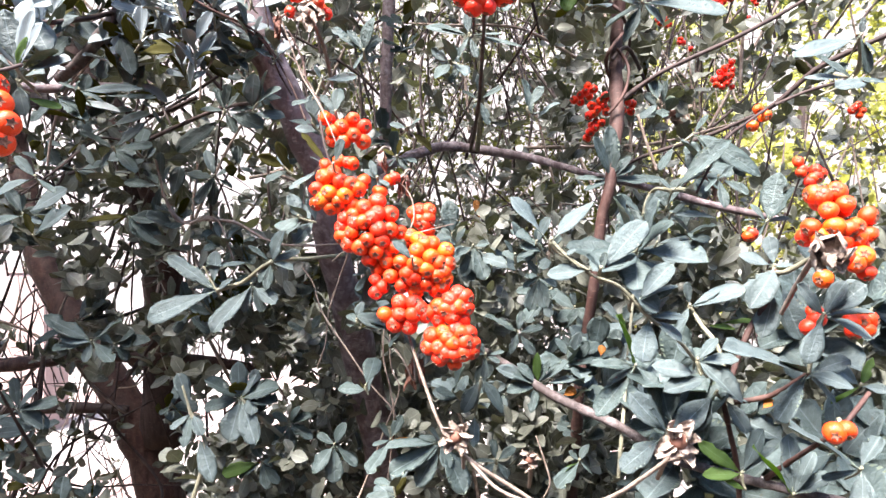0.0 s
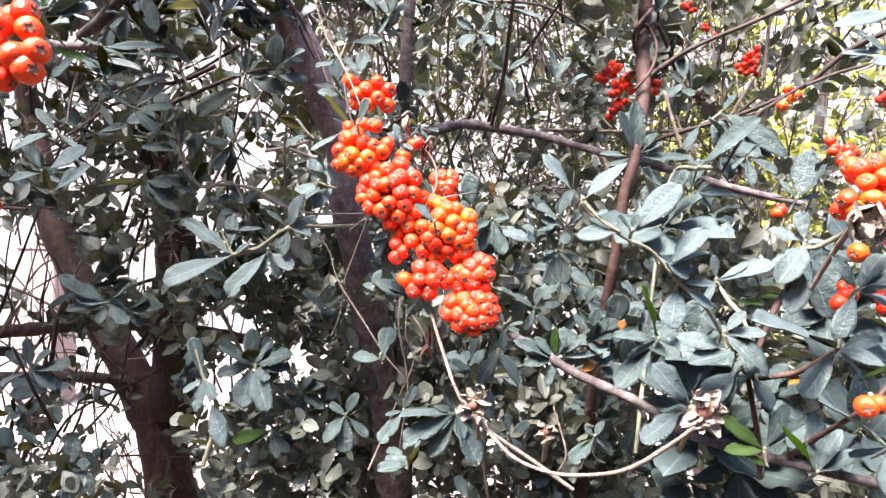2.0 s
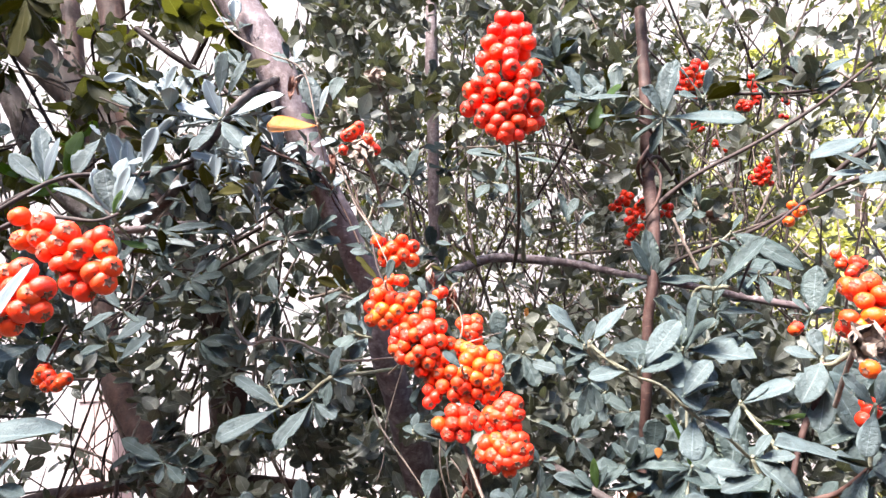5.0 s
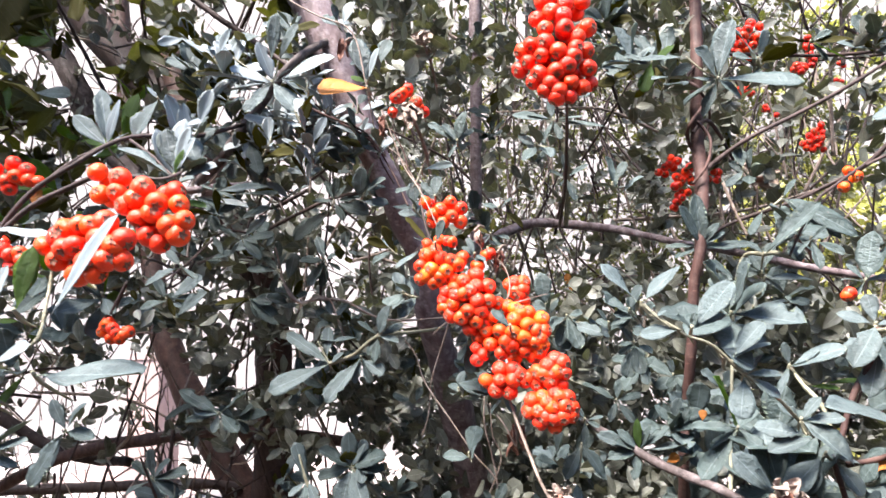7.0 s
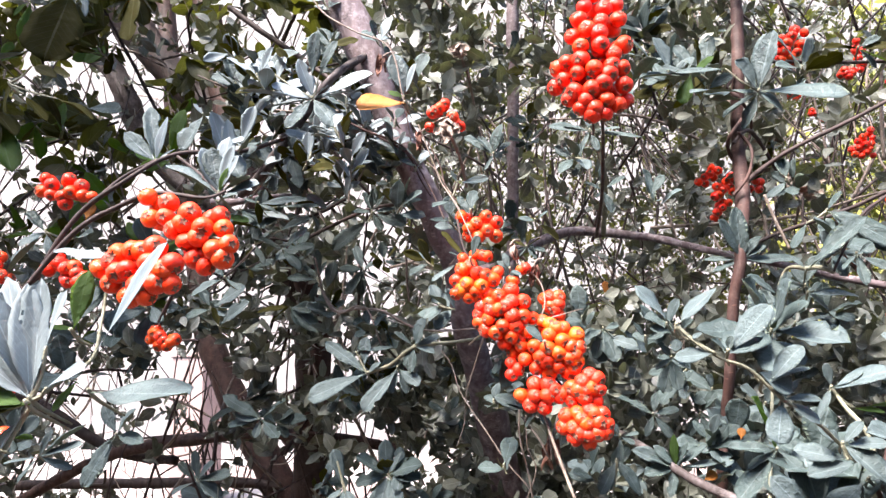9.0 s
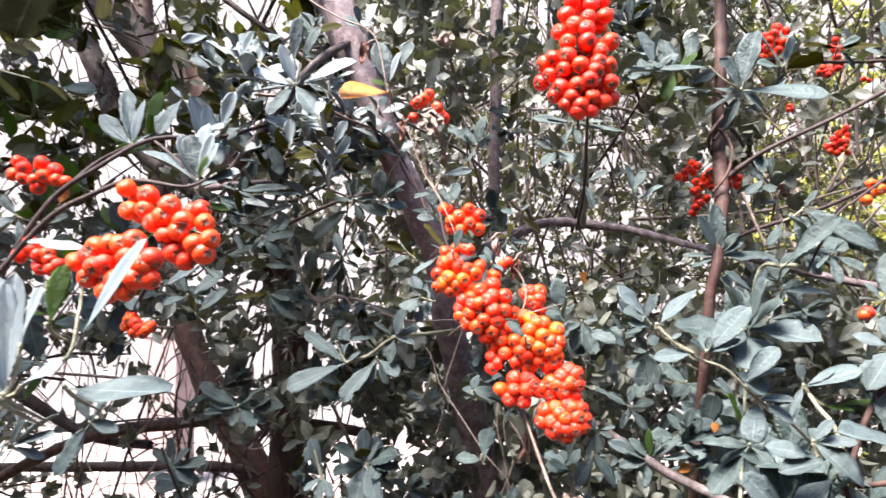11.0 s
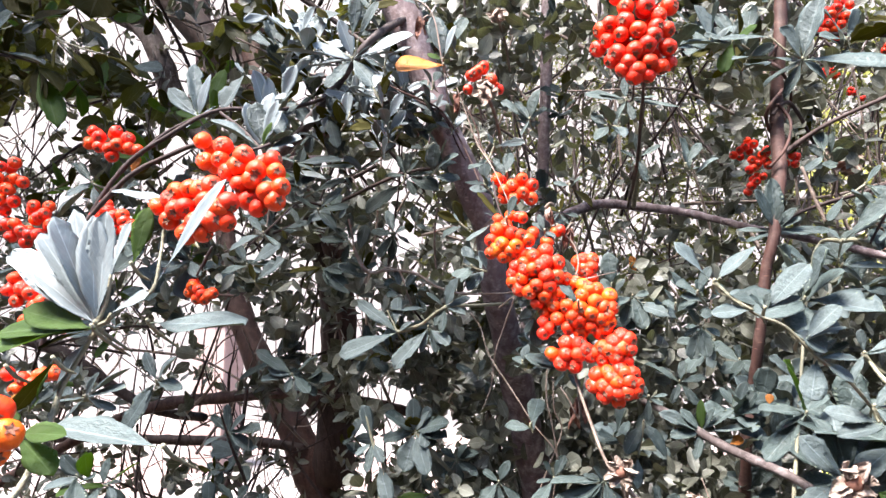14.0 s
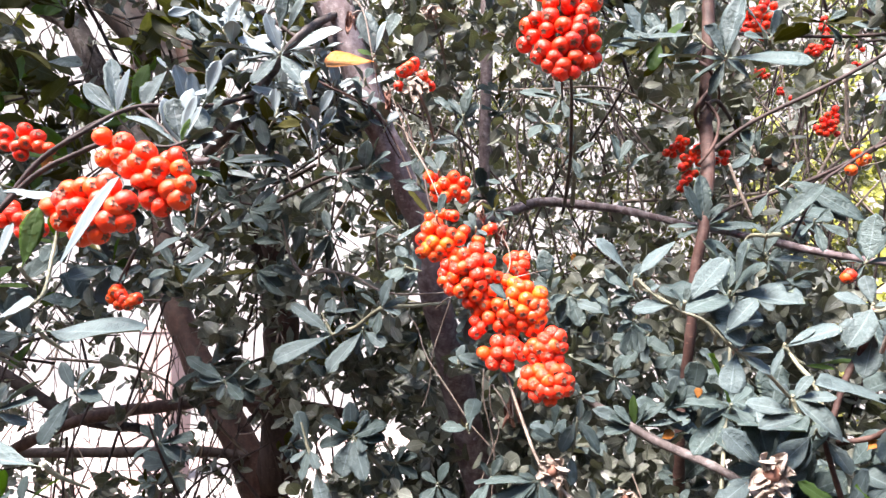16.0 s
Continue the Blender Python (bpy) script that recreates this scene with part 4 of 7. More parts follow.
branch("twig", TWIG, [(0.1328, 0.37, 1.2717, 0.001), (0.1352, 0.36, 1.2624, 0.0011), (0.1394, 0.35, 1.2523, 0.0011), (0.1444, 0.35, 1.2304, 0.0012)])
branch("twig", TWIG, [(0.1741, 0.32, 1.2708, 0.001), (0.1725, 0.322, 1.2607, 0.001), (0.1701, 0.325, 1.2441, 0.001)])
branch("twig", TWIG, [(0.186, 0.33, 1.3216, 0.0009), (0.1859, 0.335, 1.3037, 0.0011), (0.1753, 0.35, 1.2907, 0.0013), (0.1735, 0.36, 1.2893, 0.0013)])
branch("twig", TWIG, [(0.2418, 0.4, 1.4254, 0.0012), (0.2554, 0.42, 1.4156, 0.0015), (0.2686, 0.45, 1.4143, 0.0016), (0.2815, 0.49, 1.4263, 0.0019)])
branch("twig", BARK_DARK, [(-0.0723, 0.41, 1.3825, 0.0008), (-0.0654, 0.4, 1.3577, 0.0007), (-0.0507, 0.395, 1.3344, 0.0009), (-0.0306, 0.395, 1.3052, 0.0008), (-0.0109, 0.39, 1.2773, 0.0008), (0.0093, 0.387, 1.2508, 0.0007)])
branch("twig", BARK_DARK, [(-0.2882, 0.385, 1.4341, 0.0011), (-0.3075, 0.375, 1.4202, 0.0011), (-0.3079, 0.35, 1.3977, 0.0012)])
branch("twig", BARK_DARK, [(-0.2121, 0.345, 1.3954, 0.001), (-0.2353, 0.36, 1.4133, 0.0011), (-0.2632, 0.372, 1.4324, 0.0012)])
branch("twig", BARK_DARK, [(-0.3811, 0.32, 1.291, 0.001), (-0.3597, 0.33, 1.2985, 0.0011), (-0.3492, 0.335, 1.3105, 0.0012)])
branch("twig", BARK_DARK, [(-0.4441, 0.37, 1.3898, 0.0011), (-0.4117, 0.365, 1.363, 0.0012), (-0.36, 0.35, 1.3409, 0.0013), (-0.3491, 0.345, 1.3294, 0.0012)])
branch("tendril", BARK_RED, [(0.1442, 0.525, 1.4745, 0.0017), (0.1283, 0.51, 1.4562, 0.0018), (0.1254, 0.52, 1.4467, 0.0019), (0.1352, 0.54, 1.4393, 0.0017), (0.1492, 0.55, 1.4606, 0.0017), (0.149, 0.54, 1.4755, 0.0015), (0.1362, 0.52, 1.4859, 0.0017), (0.1314, 0.53, 1.4991, 0.0017), (0.1497, 0.54, 1.5213, 0.0015)])
branch("tendril", BARK_RED, [(0.1219, 0.5, 1.4026, 0.0015), (0.1336, 0.5, 1.4171, 0.0015), (0.1425, 0.52, 1.442, 0.0014), (0.1341, 0.52, 1.4575, 0.0014)])
branch("tendril", BARK_RED, [(-0.0961, 0.43, 1.4431, 0.0006), (-0.0864, 0.425, 1.4231, 0.0007), (-0.0808, 0.42, 1.4036, 0.0006), (-0.0692, 0.415, 1.3915, 0.0005), (-0.0653, 0.41, 1.3782, 0.0005)])
branch("tendril", TAN, [(-0.0294, 0.4, 1.3473, 0.0005), (-0.0179, 0.4, 1.3356, 0.0006), (-0.0152, 0.395, 1.3204, 0.0006), (-0.0219, 0.39, 1.3041, 0.0005), (-0.0201, 0.388, 1.2945, 0.0005)])
branch("tendril", TAN, [(-0.0315, 0.39, 1.3105, 0.0004), (-0.0151, 0.385, 1.3117, 0.0005), (0.0034, 0.4, 1.3168, 0.0004), (0.0082, 0.41, 1.3181, 0.0003)])
branch("tendril", TAN, [(-0.1287, 0.45, 1.4783, 0.0009), (-0.1324, 0.45, 1.4591, 0.0008), (-0.1321, 0.455, 1.4474, 0.0007), (-0.1416, 0.46, 1.4317, 0.0006)])
branch("tendril", TAN, [(-0.0769, 0.47, 1.3703, 0.0006), (-0.0972, 0.48, 1.352, 0.0006), (-0.1024, 0.49, 1.3246, 0.0006), (-0.1032, 0.5, 1.3169, 0.0006)])
branch("tendril", TAN, [(0.052, 0.38, 1.2001, 0.0005), (0.0579, 0.38, 1.1822, 0.0007), (0.0593, 0.38, 1.1732, 0.0007), (0.0553, 0.385, 1.1624, 0.0005)])
branch("tendril", TAN, [(-0.2719, 0.46, 1.3627, 0.0009), (-0.2683, 0.46, 1.3863, 0.0012), (-0.2607, 0.46, 1.4099, 0.0012), (-0.2529, 0.46, 1.4217, 0.0009), (-0.2391, 0.46, 1.4373, 0.0009)])

# ---- berry clusters ----
berry_cluster((-0.0568, 0.41, 1.3748), 0.35, 9.2, [(-12.9, 1.9, 8.4), (-1.5, -4.9, 1.8), (4.9, -1.7, 6.8), (11.6, -1.6, 2.2), (-6.3, -4.2, -1.3), (-0.5, -3.5, -6.7), (5.8, -4.7, -3.4), (10.7, -1.4, -6.8), (-7.6, -1.7, -5.9)])
berry_cluster((-0.057, 0.395, 1.3534), 0.4, 7.5, [(4.0, -2.0, -0.0), (-9.0, -0.6, -1.4), (-0.8, -1.9, 1.1), (7.0, -1.4, -0.7)])
berry_cluster((-0.0573, 0.385, 1.3353), 0.38, 9.2, [(-7.0, -2.1, 8.5), (2.8, -5.6, 5.8), (-3.8, -6.5, -0.9), (5.4, -6.6, -2.4), (12.3, -4.0, 1.3), (14.9, -0.3, 5.6), (-10.6, -3.8, 1.5), (-11.1, -2.9, -6.4), (-3.0, -4.4, -8.9), (8.3, -5.4, 4.0), (8.7, -3.1, -7.6), (2.9, -3.9, -9.4), (-1.9, -1.5, 11.1), (1.6, -6.2, -5.7), (-7.1, -5.3, -4.3)])
berry_cluster((-0.0393, 0.383, 1.3147), 0.33, 9.2, [(-1.9, -6.2, 11.5), (5.2, -2.8, 15.1), (5.5, -7.2, 8.0), (12.4, -3.2, 7.7), (-2.0, -8.8, 3.4), (-7.9, -6.1, 7.3), (-13.0, -3.2, 5.9), (-8.6, -6.8, -2.0), (-14.9, -2.1, 0.9), (-14.4, -1.9, -4.2), (6.1, -8.8, -0.5), (12.4, -5.6, -0.9), (17.0, 0.8, -2.0), (0.3, -8.7, -6.4), (7.9, -7.4, -6.9), (-10.8, -3.6, -8.5), (-4.1, -6.3, -10.4), (4.8, -5.8, -12.6), (-0.0, -1.9, -17.4), (12.7, -2.1, -11.1), (-6.8, -7.5, 3.0), (2.7, -8.6, 5.4), (8.6, -2.8, -14.4), (5.1, 9.4, 21.8)])
berry_cluster((-0.0104, 0.384, 1.2935), 0.62, 9.2, [(-18.9, -3.9, 2.7), (-10.7, -8.0, 2.3), (-16.8, -4.6, -5.2), (-24.3, 1.0, -1.1), (-10.1, -5.0, -10.7), (-3.9, -8.6, -6.6), (-2.8, -9.8, 1.0), (-1.8, -7.8, 8.9), (3.4, -9.8, -1.9), (5.9, -8.9, 5.1), (6.4, -4.7, 12.7), (-1.2, -3.2, 14.9), (-5.7, 0.3, 17.0), (10.9, -8.4, 1.7), (14.0, -5.0, 8.5), (15.4, -6.6, 1.4), (9.1, -8.3, -5.0), (3.2, -7.2, -9.9), (8.0, -4.2, -13.0), (13.5, -6.2, -6.6), (-2.9, -4.5, -13.6), (11.4, -5.3, -10.0), (2.3, -5.3, 12.7), (12.5, -7.8, -2.4), (-6.8, -8.8, -4.1)])
berry_cluster((-0.0348, 0.384, 1.2825), 0.1, 8, [(-1.3, -1.7, 3.7), (-0.9, -1.9, -3.4), (3.0, -2.1, -0.2)])
berry_cluster((-0.0104, 0.404, 1.3214), 0.3, 9.2, [(-1.8, -2.9, 4.5), (-1.7, -3.6, -1.8), (3.1, -3.5, -0.7), (2.6, -1.5, -7.3), (-5.4, -1.8, 3.4), (0.9, -3.4, -3.9), (3.5, -1.9, 4.2)])
berry_cluster((-0.028, 0.4, 1.3442), 0.2, 7.5, [(1.6, -1.5, 0.3), (-1.3, -1.5, -0.7)])
berry_cluster((-0.0171, 0.38, 1.2675), 0.25, 9.2, [(-4.8, -1.7, 6.4), (3.2, -3.0, 6.1), (-13.3, -0.7, -0.6), (-5.0, -4.4, -0.0), (2.6, -4.8, -0.0), (9.1, -3.1, -1.0), (-7.7, -2.0, -5.7), (0.2, -2.1, -6.8), (6.6, -3.9, 2.9), (11.5, -2.1, 0.6)])
berry_cluster((0.0076, 0.379, 1.2708), 0.35, 9.2, [(2.3, -2.7, 8.1), (-2.1, -4.6, 4.6), (6.4, -3.1, 5.7), (-8.1, -3.0, 0.7), (-1.0, -4.9, -4.1), (7.2, -3.7, -0.1), (-8.5, -1.4, -5.9), (3.1, -5.4, 0.9), (5.0, -2.0, -6.7), (-4.3, -5.0, -0.8), (0.7, -5.7, 0.1)])
berry_cluster((0.0067, 0.377, 1.2507), 0.25, 9.2, [(-5.0, -3.8, 7.3), (2.0, -3.5, 8.9), (-11.1, -1.1, 5.3), (8.9, -2.8, 6.4), (-13.0, -1.1, -1.2), (-7.5, -5.0, -0.7), (-0.1, -6.6, 1.6), (7.2, -5.1, 2.2), (11.3, -2.8, 0.7), (-7.2, -2.4, -7.5), (0.2, -5.5, -4.7), (5.9, -4.8, -4.0), (1.1, -1.8, -10.0), (-2.5, -5.9, 4.3), (4.8, -4.6, 6.6), (-4.2, -5.3, -3.9), (10.4, -2.6, -3.4)])
berry_cluster((0.1849, 0.325, 1.3133), 0.6, 9, [(-8.8, -2.5, 11.8), (-1.8, -1.8, 13.9), (-10.9, 0.5, 12.7), (-8.2, -6.4, 5.0), (0.1, -5.3, 7.9), (-14.4, -3.2, -2.5), (-6.1, -7.2, -2.4), (4.2, -6.0, -2.4), (-13.7, 2.5, -7.0), (-1.1, -5.5, -9.1), (7.4, -2.6, -11.1), (12.0, -2.4, 2.4), (11.8, -2.4, -6.1), (0.3, -6.9, -3.6), (-10.8, -4.4, -6.9), (5.5, -4.9, -7.0)])
berry_cluster((0.187, 0.32, 1.2934), 0.5, 9, [(-12.3, -0.4, -5.9), (-4.0, -2.5, 3.7), (0.1, -3.5, 0.9), (5.9, -1.4, -3.2), (4.0, -2.7, 4.3)])
berry_cluster((0.1785, 0.335, 1.2677), 0.3, 8.4, [(-0.4, -1.4, 3.7), (-2.6, -1.2, -3.7), (0.7, -1.7, 0.4)])
berry_cluster((0.2002, 0.335, 1.2651), 0.25, 8.4, [(-1.0, -2.2, 1.6), (-3.5, -1.4, -2.8), (-5.2, -1.0, 1.8), (1.3, -1.7, -2.1), (3.8, -1.2, 2.2)])
berry_cluster((0.1632, 0.289, 1.2274), 0.65, 9, [(1.6, -1.2, 0.8), (-2.9, -1.2, -0.2)])
berry_cluster((-0.1452, 0.222, 1.3481), 0.4, 8.6, [(-22.1, 0.8, 15.8), (-9.1, -3.1, 11.5), (-18.5, -1.6, 5.9), (-5.3, -4.8, -0.1), (1.9, -4.5, 6.4), (8.3, -5.2, -0.2), (13.1, -0.6, 5.0), (16.1, -2.7, -0.7), (0.6, -4.9, -5.5), (12.9, -4.5, -9.2), (3.6, -2.7, -12.1), (16.1, -3.0, -12.7), (7.6, -1.4, -15.1), (18.7, -3.1, -7.2), (6.6, -5.5, -4.0), (-9.5, -4.2, 5.5), (-0.7, -5.4, 2.1)])
berry_cluster((-0.1567, 0.205, 1.3307), 0.35, 8.6, [(-8.5, -3.0, 3.4), (0.1, -3.2, 7.1), (-16.8, -0.2, 1.2), (-9.3, -2.3, -4.9), (-0.8, -4.8, -0.3), (8.5, -1.4, 8.2), (13.4, -3.5, -0.6), (8.2, -4.6, 1.8), (11.0, -3.6, -5.8), (15.2, -0.8, -6.1), (15.9, -1.3, 1.4), (-1.8, -1.3, -10.3), (5.9, -1.9, -10.1), (4.4, -4.2, -6.3), (-6.2, -2.8, 6.3), (4.1, -3.2, 6.9), (-5.4, -4.0, -1.1)])
berry_cluster((0.0218, 0.345, 1.4537), 0.1, 9.6, [(-7.7, -3.7, 24.3), (4.7, -6.0, 20.6), (14.2, -2.9, 21.9), (-3.4, -6.8, 16.5), (3.3, -7.6, 13.3), (-7.2, -7.6, 6.4), (-15.4, -4.9, -0.8), (-7.6, -8.1, -1.6), (3.7, -8.5, 5.4), (10.3, -7.2, 0.2), (16.2, -4.2, 5.9), (-0.8, -9.0, -7.8), (-9.6, -7.6, -8.8), (-17.5, -3.4, -10.0), (-20.2, -0.9, -2.5), (7.4, -7.7, -11.4), (14.4, -4.9, -7.6), (14.8, -2.9, -16.6), (4.0, -7.9, -16.1), (-2.4, -7.9, -18.7), (-11.7, -5.9, -18.5), (-5.8, -6.4, -24.3), (-1.4, -5.3, -29.1), (5.0, -5.6, -25.0), (11.1, -1.6, -27.0), (15.9, 2.4, -24.0), (4.0, -3.0, -31.9), (-3.1, -3.9, -32.2), (-9.1, -4.5, -28.0), (-22.2, 2.9, -11.6)])
berry_cluster((0.0218, 0.345, 1.4537), 0.1, 9.6, [(-15.0, -3.3, -21.9), (-11.5, -4.9, 13.9), (9.2, -7.5, -6.5), (-4.0, -1.5, 32.7), (6.8, -3.3, 29.1), (13.3, -0.0, 31.9), (1.3, 2.4, 41.4), (9.2, 3.7, 41.7)])
berry_cluster((-0.179, 0.125, 1.2567), 0.8, 8.6, [(4.0, -1.2, 8.2), (16.5, -1.9, 5.0), (22.0, 0.8, 5.8), (-4.0, -3.1, 0.2), (-23.5, -0.7, 0.9), (-32.0, 3.3, 5.6), (26.8, 0.1, -0.0), (11.5, -3.0, -0.7), (-13.2, -1.9, -3.3), (16.4, -1.8, -4.1), (0.3, -2.0, -6.0), (-23.2, 2.0, -8.4), (22.5, -0.0, -4.9), (-9.7, -2.1, 5.1)])
berry_cluster((-0.4469, 0.367, 1.3861), 0.15, 9.2, [(12.1, 0.5, 16.1), (4.4, -4.1, 12.5), (-24.5, 0.4, 10.4), (-7.7, -3.9, 11.0), (-7.2, -4.9, -3.1), (4.0, -6.1, 3.5), (18.8, -4.5, 2.5), (23.8, -1.7, -0.1), (12.8, -6.1, -4.7), (-29.6, 2.1, 4.7), (6.8, -4.7, -12.8), (17.6, -2.6, -14.5), (6.5, 0.3, -20.8), (0.4, -5.3, -8.7), (15.7, -5.6, -6.1)])
berry_cluster((-0.4075, 0.36, 1.3525), 0.15, 9.2, [(3.0, -0.6, 13.9), (15.9, 0.2, 13.1), (12.6, -4.7, 4.8), (21.6, -3.0, -0.3), (23.7, 0.7, -2.4), (-2.1, -4.9, -4.9), (-14.1, -2.4, -8.8), (-0.5, -1.7, -13.0), (-20.7, -1.2, 1.1), (11.9, -3.5, -7.9), (-28.7, 1.8, 0.6), (-9.7, -4.0, 0.3), (5.3, -4.5, -7.6), (15.9, -3.7, 7.0)])
berry_cluster((-0.3359, 0.355, 1.4083), 0.35, 9.2, [(-17.2, 0.4, 10.4), (-8.0, -3.1, 4.1), (-18.7, -0.8, 1.0), (1.4, -3.6, -5.0), (4.6, -1.4, 7.7), (8.8, -4.1, -2.4), (15.2, -2.0, 1.9), (21.7, 0.3, -6.3), (2.5, -1.6, -9.4), (-8.0, -2.9, -2.8), (17.2, -2.5, -5.3)])
berry_cluster((-0.3005, 0.324, 1.3483), 0.15, 9.2, [(-6.2, -1.9, 5.8), (-18.4, 3.3, 1.9), (8.7, -2.7, -2.2), (13.3, -0.8, -5.3), (1.5, -1.5, -6.7), (-7.7, -0.4, 9.1), (7.0, -2.3, 1.9), (1.5, -3.2, 1.2), (10.2, -1.5, -7.2)])
berry_cluster((-0.3442, 0.31, 1.2934), 0.15, 9.2, [(-18.4, 0.6, 17.2), (-20.4, -0.9, 9.3), (-7.0, -3.4, 10.1), (-11.0, -3.0, 2.2), (5.7, -4.9, -0.9), (15.3, -4.0, -4.0), (21.0, -1.8, -9.9), (0.7, -4.2, 7.0), (22.3, 0.6, -13.8), (-4.3, -1.1, -9.8), (10.2, -4.3, 1.9), (17.3, -3.2, -8.9)])
berry_cluster((-0.3466, 0.32, 1.3268), 0.1, 9.2, [(-0.3, -1.1, 0.6), (6.1, -0.5, -3.7), (-3.4, -0.8, 2.8)])
berry_cluster((-0.3439, 0.31, 1.2479), 0.35, 9.2, [(-9.3, -0.6, -6.8), (5.3, -2.4, -2.4), (18.8, 0.1, 4.2), (-18.4, 1.3, 2.3), (12.4, -2.1, 3.4), (-2.2, -2.7, 0.3)])
berry_cluster((-0.3186, 0.44, 1.306), 0.45, 9.2, [(-5.7, -2.0, 4.8), (-9.5, -0.9, -0.0), (-1.3, -1.8, -5.2), (6.5, -2.3, -5.4), (11.6, 0.8, -0.6), (4.3, -3.5, -1.6), (-5.8, 0.2, 8.6), (1.3, -3.4, 2.2), (9.4, -2.3, -3.0)])
berry_cluster((-0.6845, 0.45, 1.4382), 0.1, 9.2, [(2.6, -1.2, 2.3), (-5.9, -0.6, -1.8), (7.1, -0.8, -1.3)])
berry_cluster((-0.0821, 0.416, 1.4576), 0.3, 8, [(-6.0, -5.4, 0.0), (-0.3, -5.7, 3.2), (3.0, -4.3, 6.2), (8.8, -5.3, -4.0), (13.0, -0.2, -9.8), (-8.9, -0.9, -8.3), (-3.1, -5.9, 1.5)])
berry_cluster((0.1372, 0.6, 1.4297), 0.1, 8, [(-10.6, -3.7, 19.3), (-16.9, -5.6, 10.3), (-22.4, -4.2, 6.5), (-5.7, -6.2, 15.4), (-8.4, -9.1, 0.0), (-3.2, -9.5, -3.3), (4.5, -8.1, 8.4), (2.5, -9.4, -0.7), (-10.1, -8.5, -8.6), (-10.1, 3.2, -26.3), (-8.4, -3.4, -22.1), (0.7, -7.7, -14.9), (-4.6, -6.1, -18.6), (30.7, 2.2, 3.5), (28.6, 0.2, -3.3), (26.0, -1.6, 4.3), (-12.7, -6.0, 12.9), (0.0, -9.1, 4.0), (-7.4, -9.0, -7.4), (5.0, -9.0, -5.1)])
berry_cluster((0.1944, 0.575, 1.5454), 0.15, 8.5, [(-6.5, -3.4, 6.3), (1.1, -4.3, 8.0), (8.4, -4.2, 0.1), (-5.4, -6.1, -5.3), (-11.3, -4.1, -5.2), (-1.4, -4.6, -10.8), (-8.9, -3.2, -12.3), (2.6, 1.3, -14.1), (14.9, 0.5, 0.2), (12.8, -0.2, 11.7), (-12.7, -1.2, 2.1), (3.9, -4.7, -7.0), (-12.4, -2.3, -10.1), (5.3, -0.1, 15.4), (-3.6, -5.8, 2.0)])
berry_cluster((0.2921, 0.7, 1.5722), 0.1, 8, [(6.9, 4.9, 26.2), (7.7, -2.8, 12.3), (3.5, -4.3, 3.4), (-10.3, -2.7, -6.7), (-3.5, -4.0, -11.3), (5.2, -1.6, -7.6), (-6.5, -3.5, -14.3), (-12.8, -0.5, -10.7), (6.9, -2.1, -2.8), (1.6, -3.0, 12.8), (-8.0, -3.9, -10.9)])
berry_cluster((0.3333, 0.8, 1.5101), 0.05, 8, [(8.5, 0.3, 18.6), (7.6, -4.4, 7.7), (-2.5, -4.6, 10.2), (-0.7, -7.0, -0.2), (-9.1, -6.1, -3.2), (-12.1, -3.8, -10.0), (2.8, -5.8, -5.8), (7.9, -0.2, -12.1), (-5.9, -5.0, -12.7), (-14.4, -1.9, -3.5), (-8.1, -4.9, 4.7), (-0.9, -5.8, -9.4), (4.9, -5.9, 0.5)])
berry_cluster((0.2968, 0.9, 1.6127), 0.05, 8, [(-1.0, -1.1, 4.7), (0.2, -1.9, -4.6), (-5.3, -1.3, 0.5), (4.5, -1.3, -2.5)])
berry_cluster((0.3199, 0.9, 1.5841), 0.05, 8, [(-4.2, -1.7, 4.9), (-0.8, -2.5, -0.1), (-6.4, -1.6, 0.7), (9.2, -0.5, -7.6)])
berry_cluster((0.2292, 0.493, 1.3973), 0.5, 8, [(1.0, -3.1, -0.6), (-5.9, -1.2, -6.7), (-2.1, -1.7, 5.0), (3.4, -2.5, 0.5)])
berry_cluster((0.1787, 0.4, 1.3097), 0.15, 8, [(-1.5, -1.6, -0.9), (0.1, -1.6, 0.7)])
berry_cluster((0.2275, 0.42, 1.3454), 0.1, 7.5, [(-0.2, -1.4, 3.2), (-2.4, -2.0, -1.6), (2.5, -1.5, 1.3), (-3.9, -1.3, -3.4), (-0.6, -2.1, -0.7)])
berry_cluster((0.2187, 0.42, 1.3507), 0.1, 7, [(-0.5, -1.4, -3.1), (-2.0, -1.1, 3.6), (0.4, -1.5, -1.2)])
berry_cluster((0.4274, 0.7, 1.4467), 0.25, 8, [(-4.1, -2.6, 1.6), (4.4, -1.5, -1.5), (1.5, -0.9, -6.3), (-6.4, -1.2, -0.7), (-0.0, -1.3, 5.1)])
berry_cluster((0.3047, 0.95, 1.6337), 0.1, 8, [(-3.9, -1.9, 1.2), (-0.8, -1.9, -4.4), (2.9, -1.9, 1.1)])
berry_cluster((0.4602, 1, 1.6655), 0.1, 8, [(1.1, 0.5, 15.3), (5.1, -0.9, 9.8), (-6.5, 0.4, -11.2), (0.5, 0.4, -13.8)])

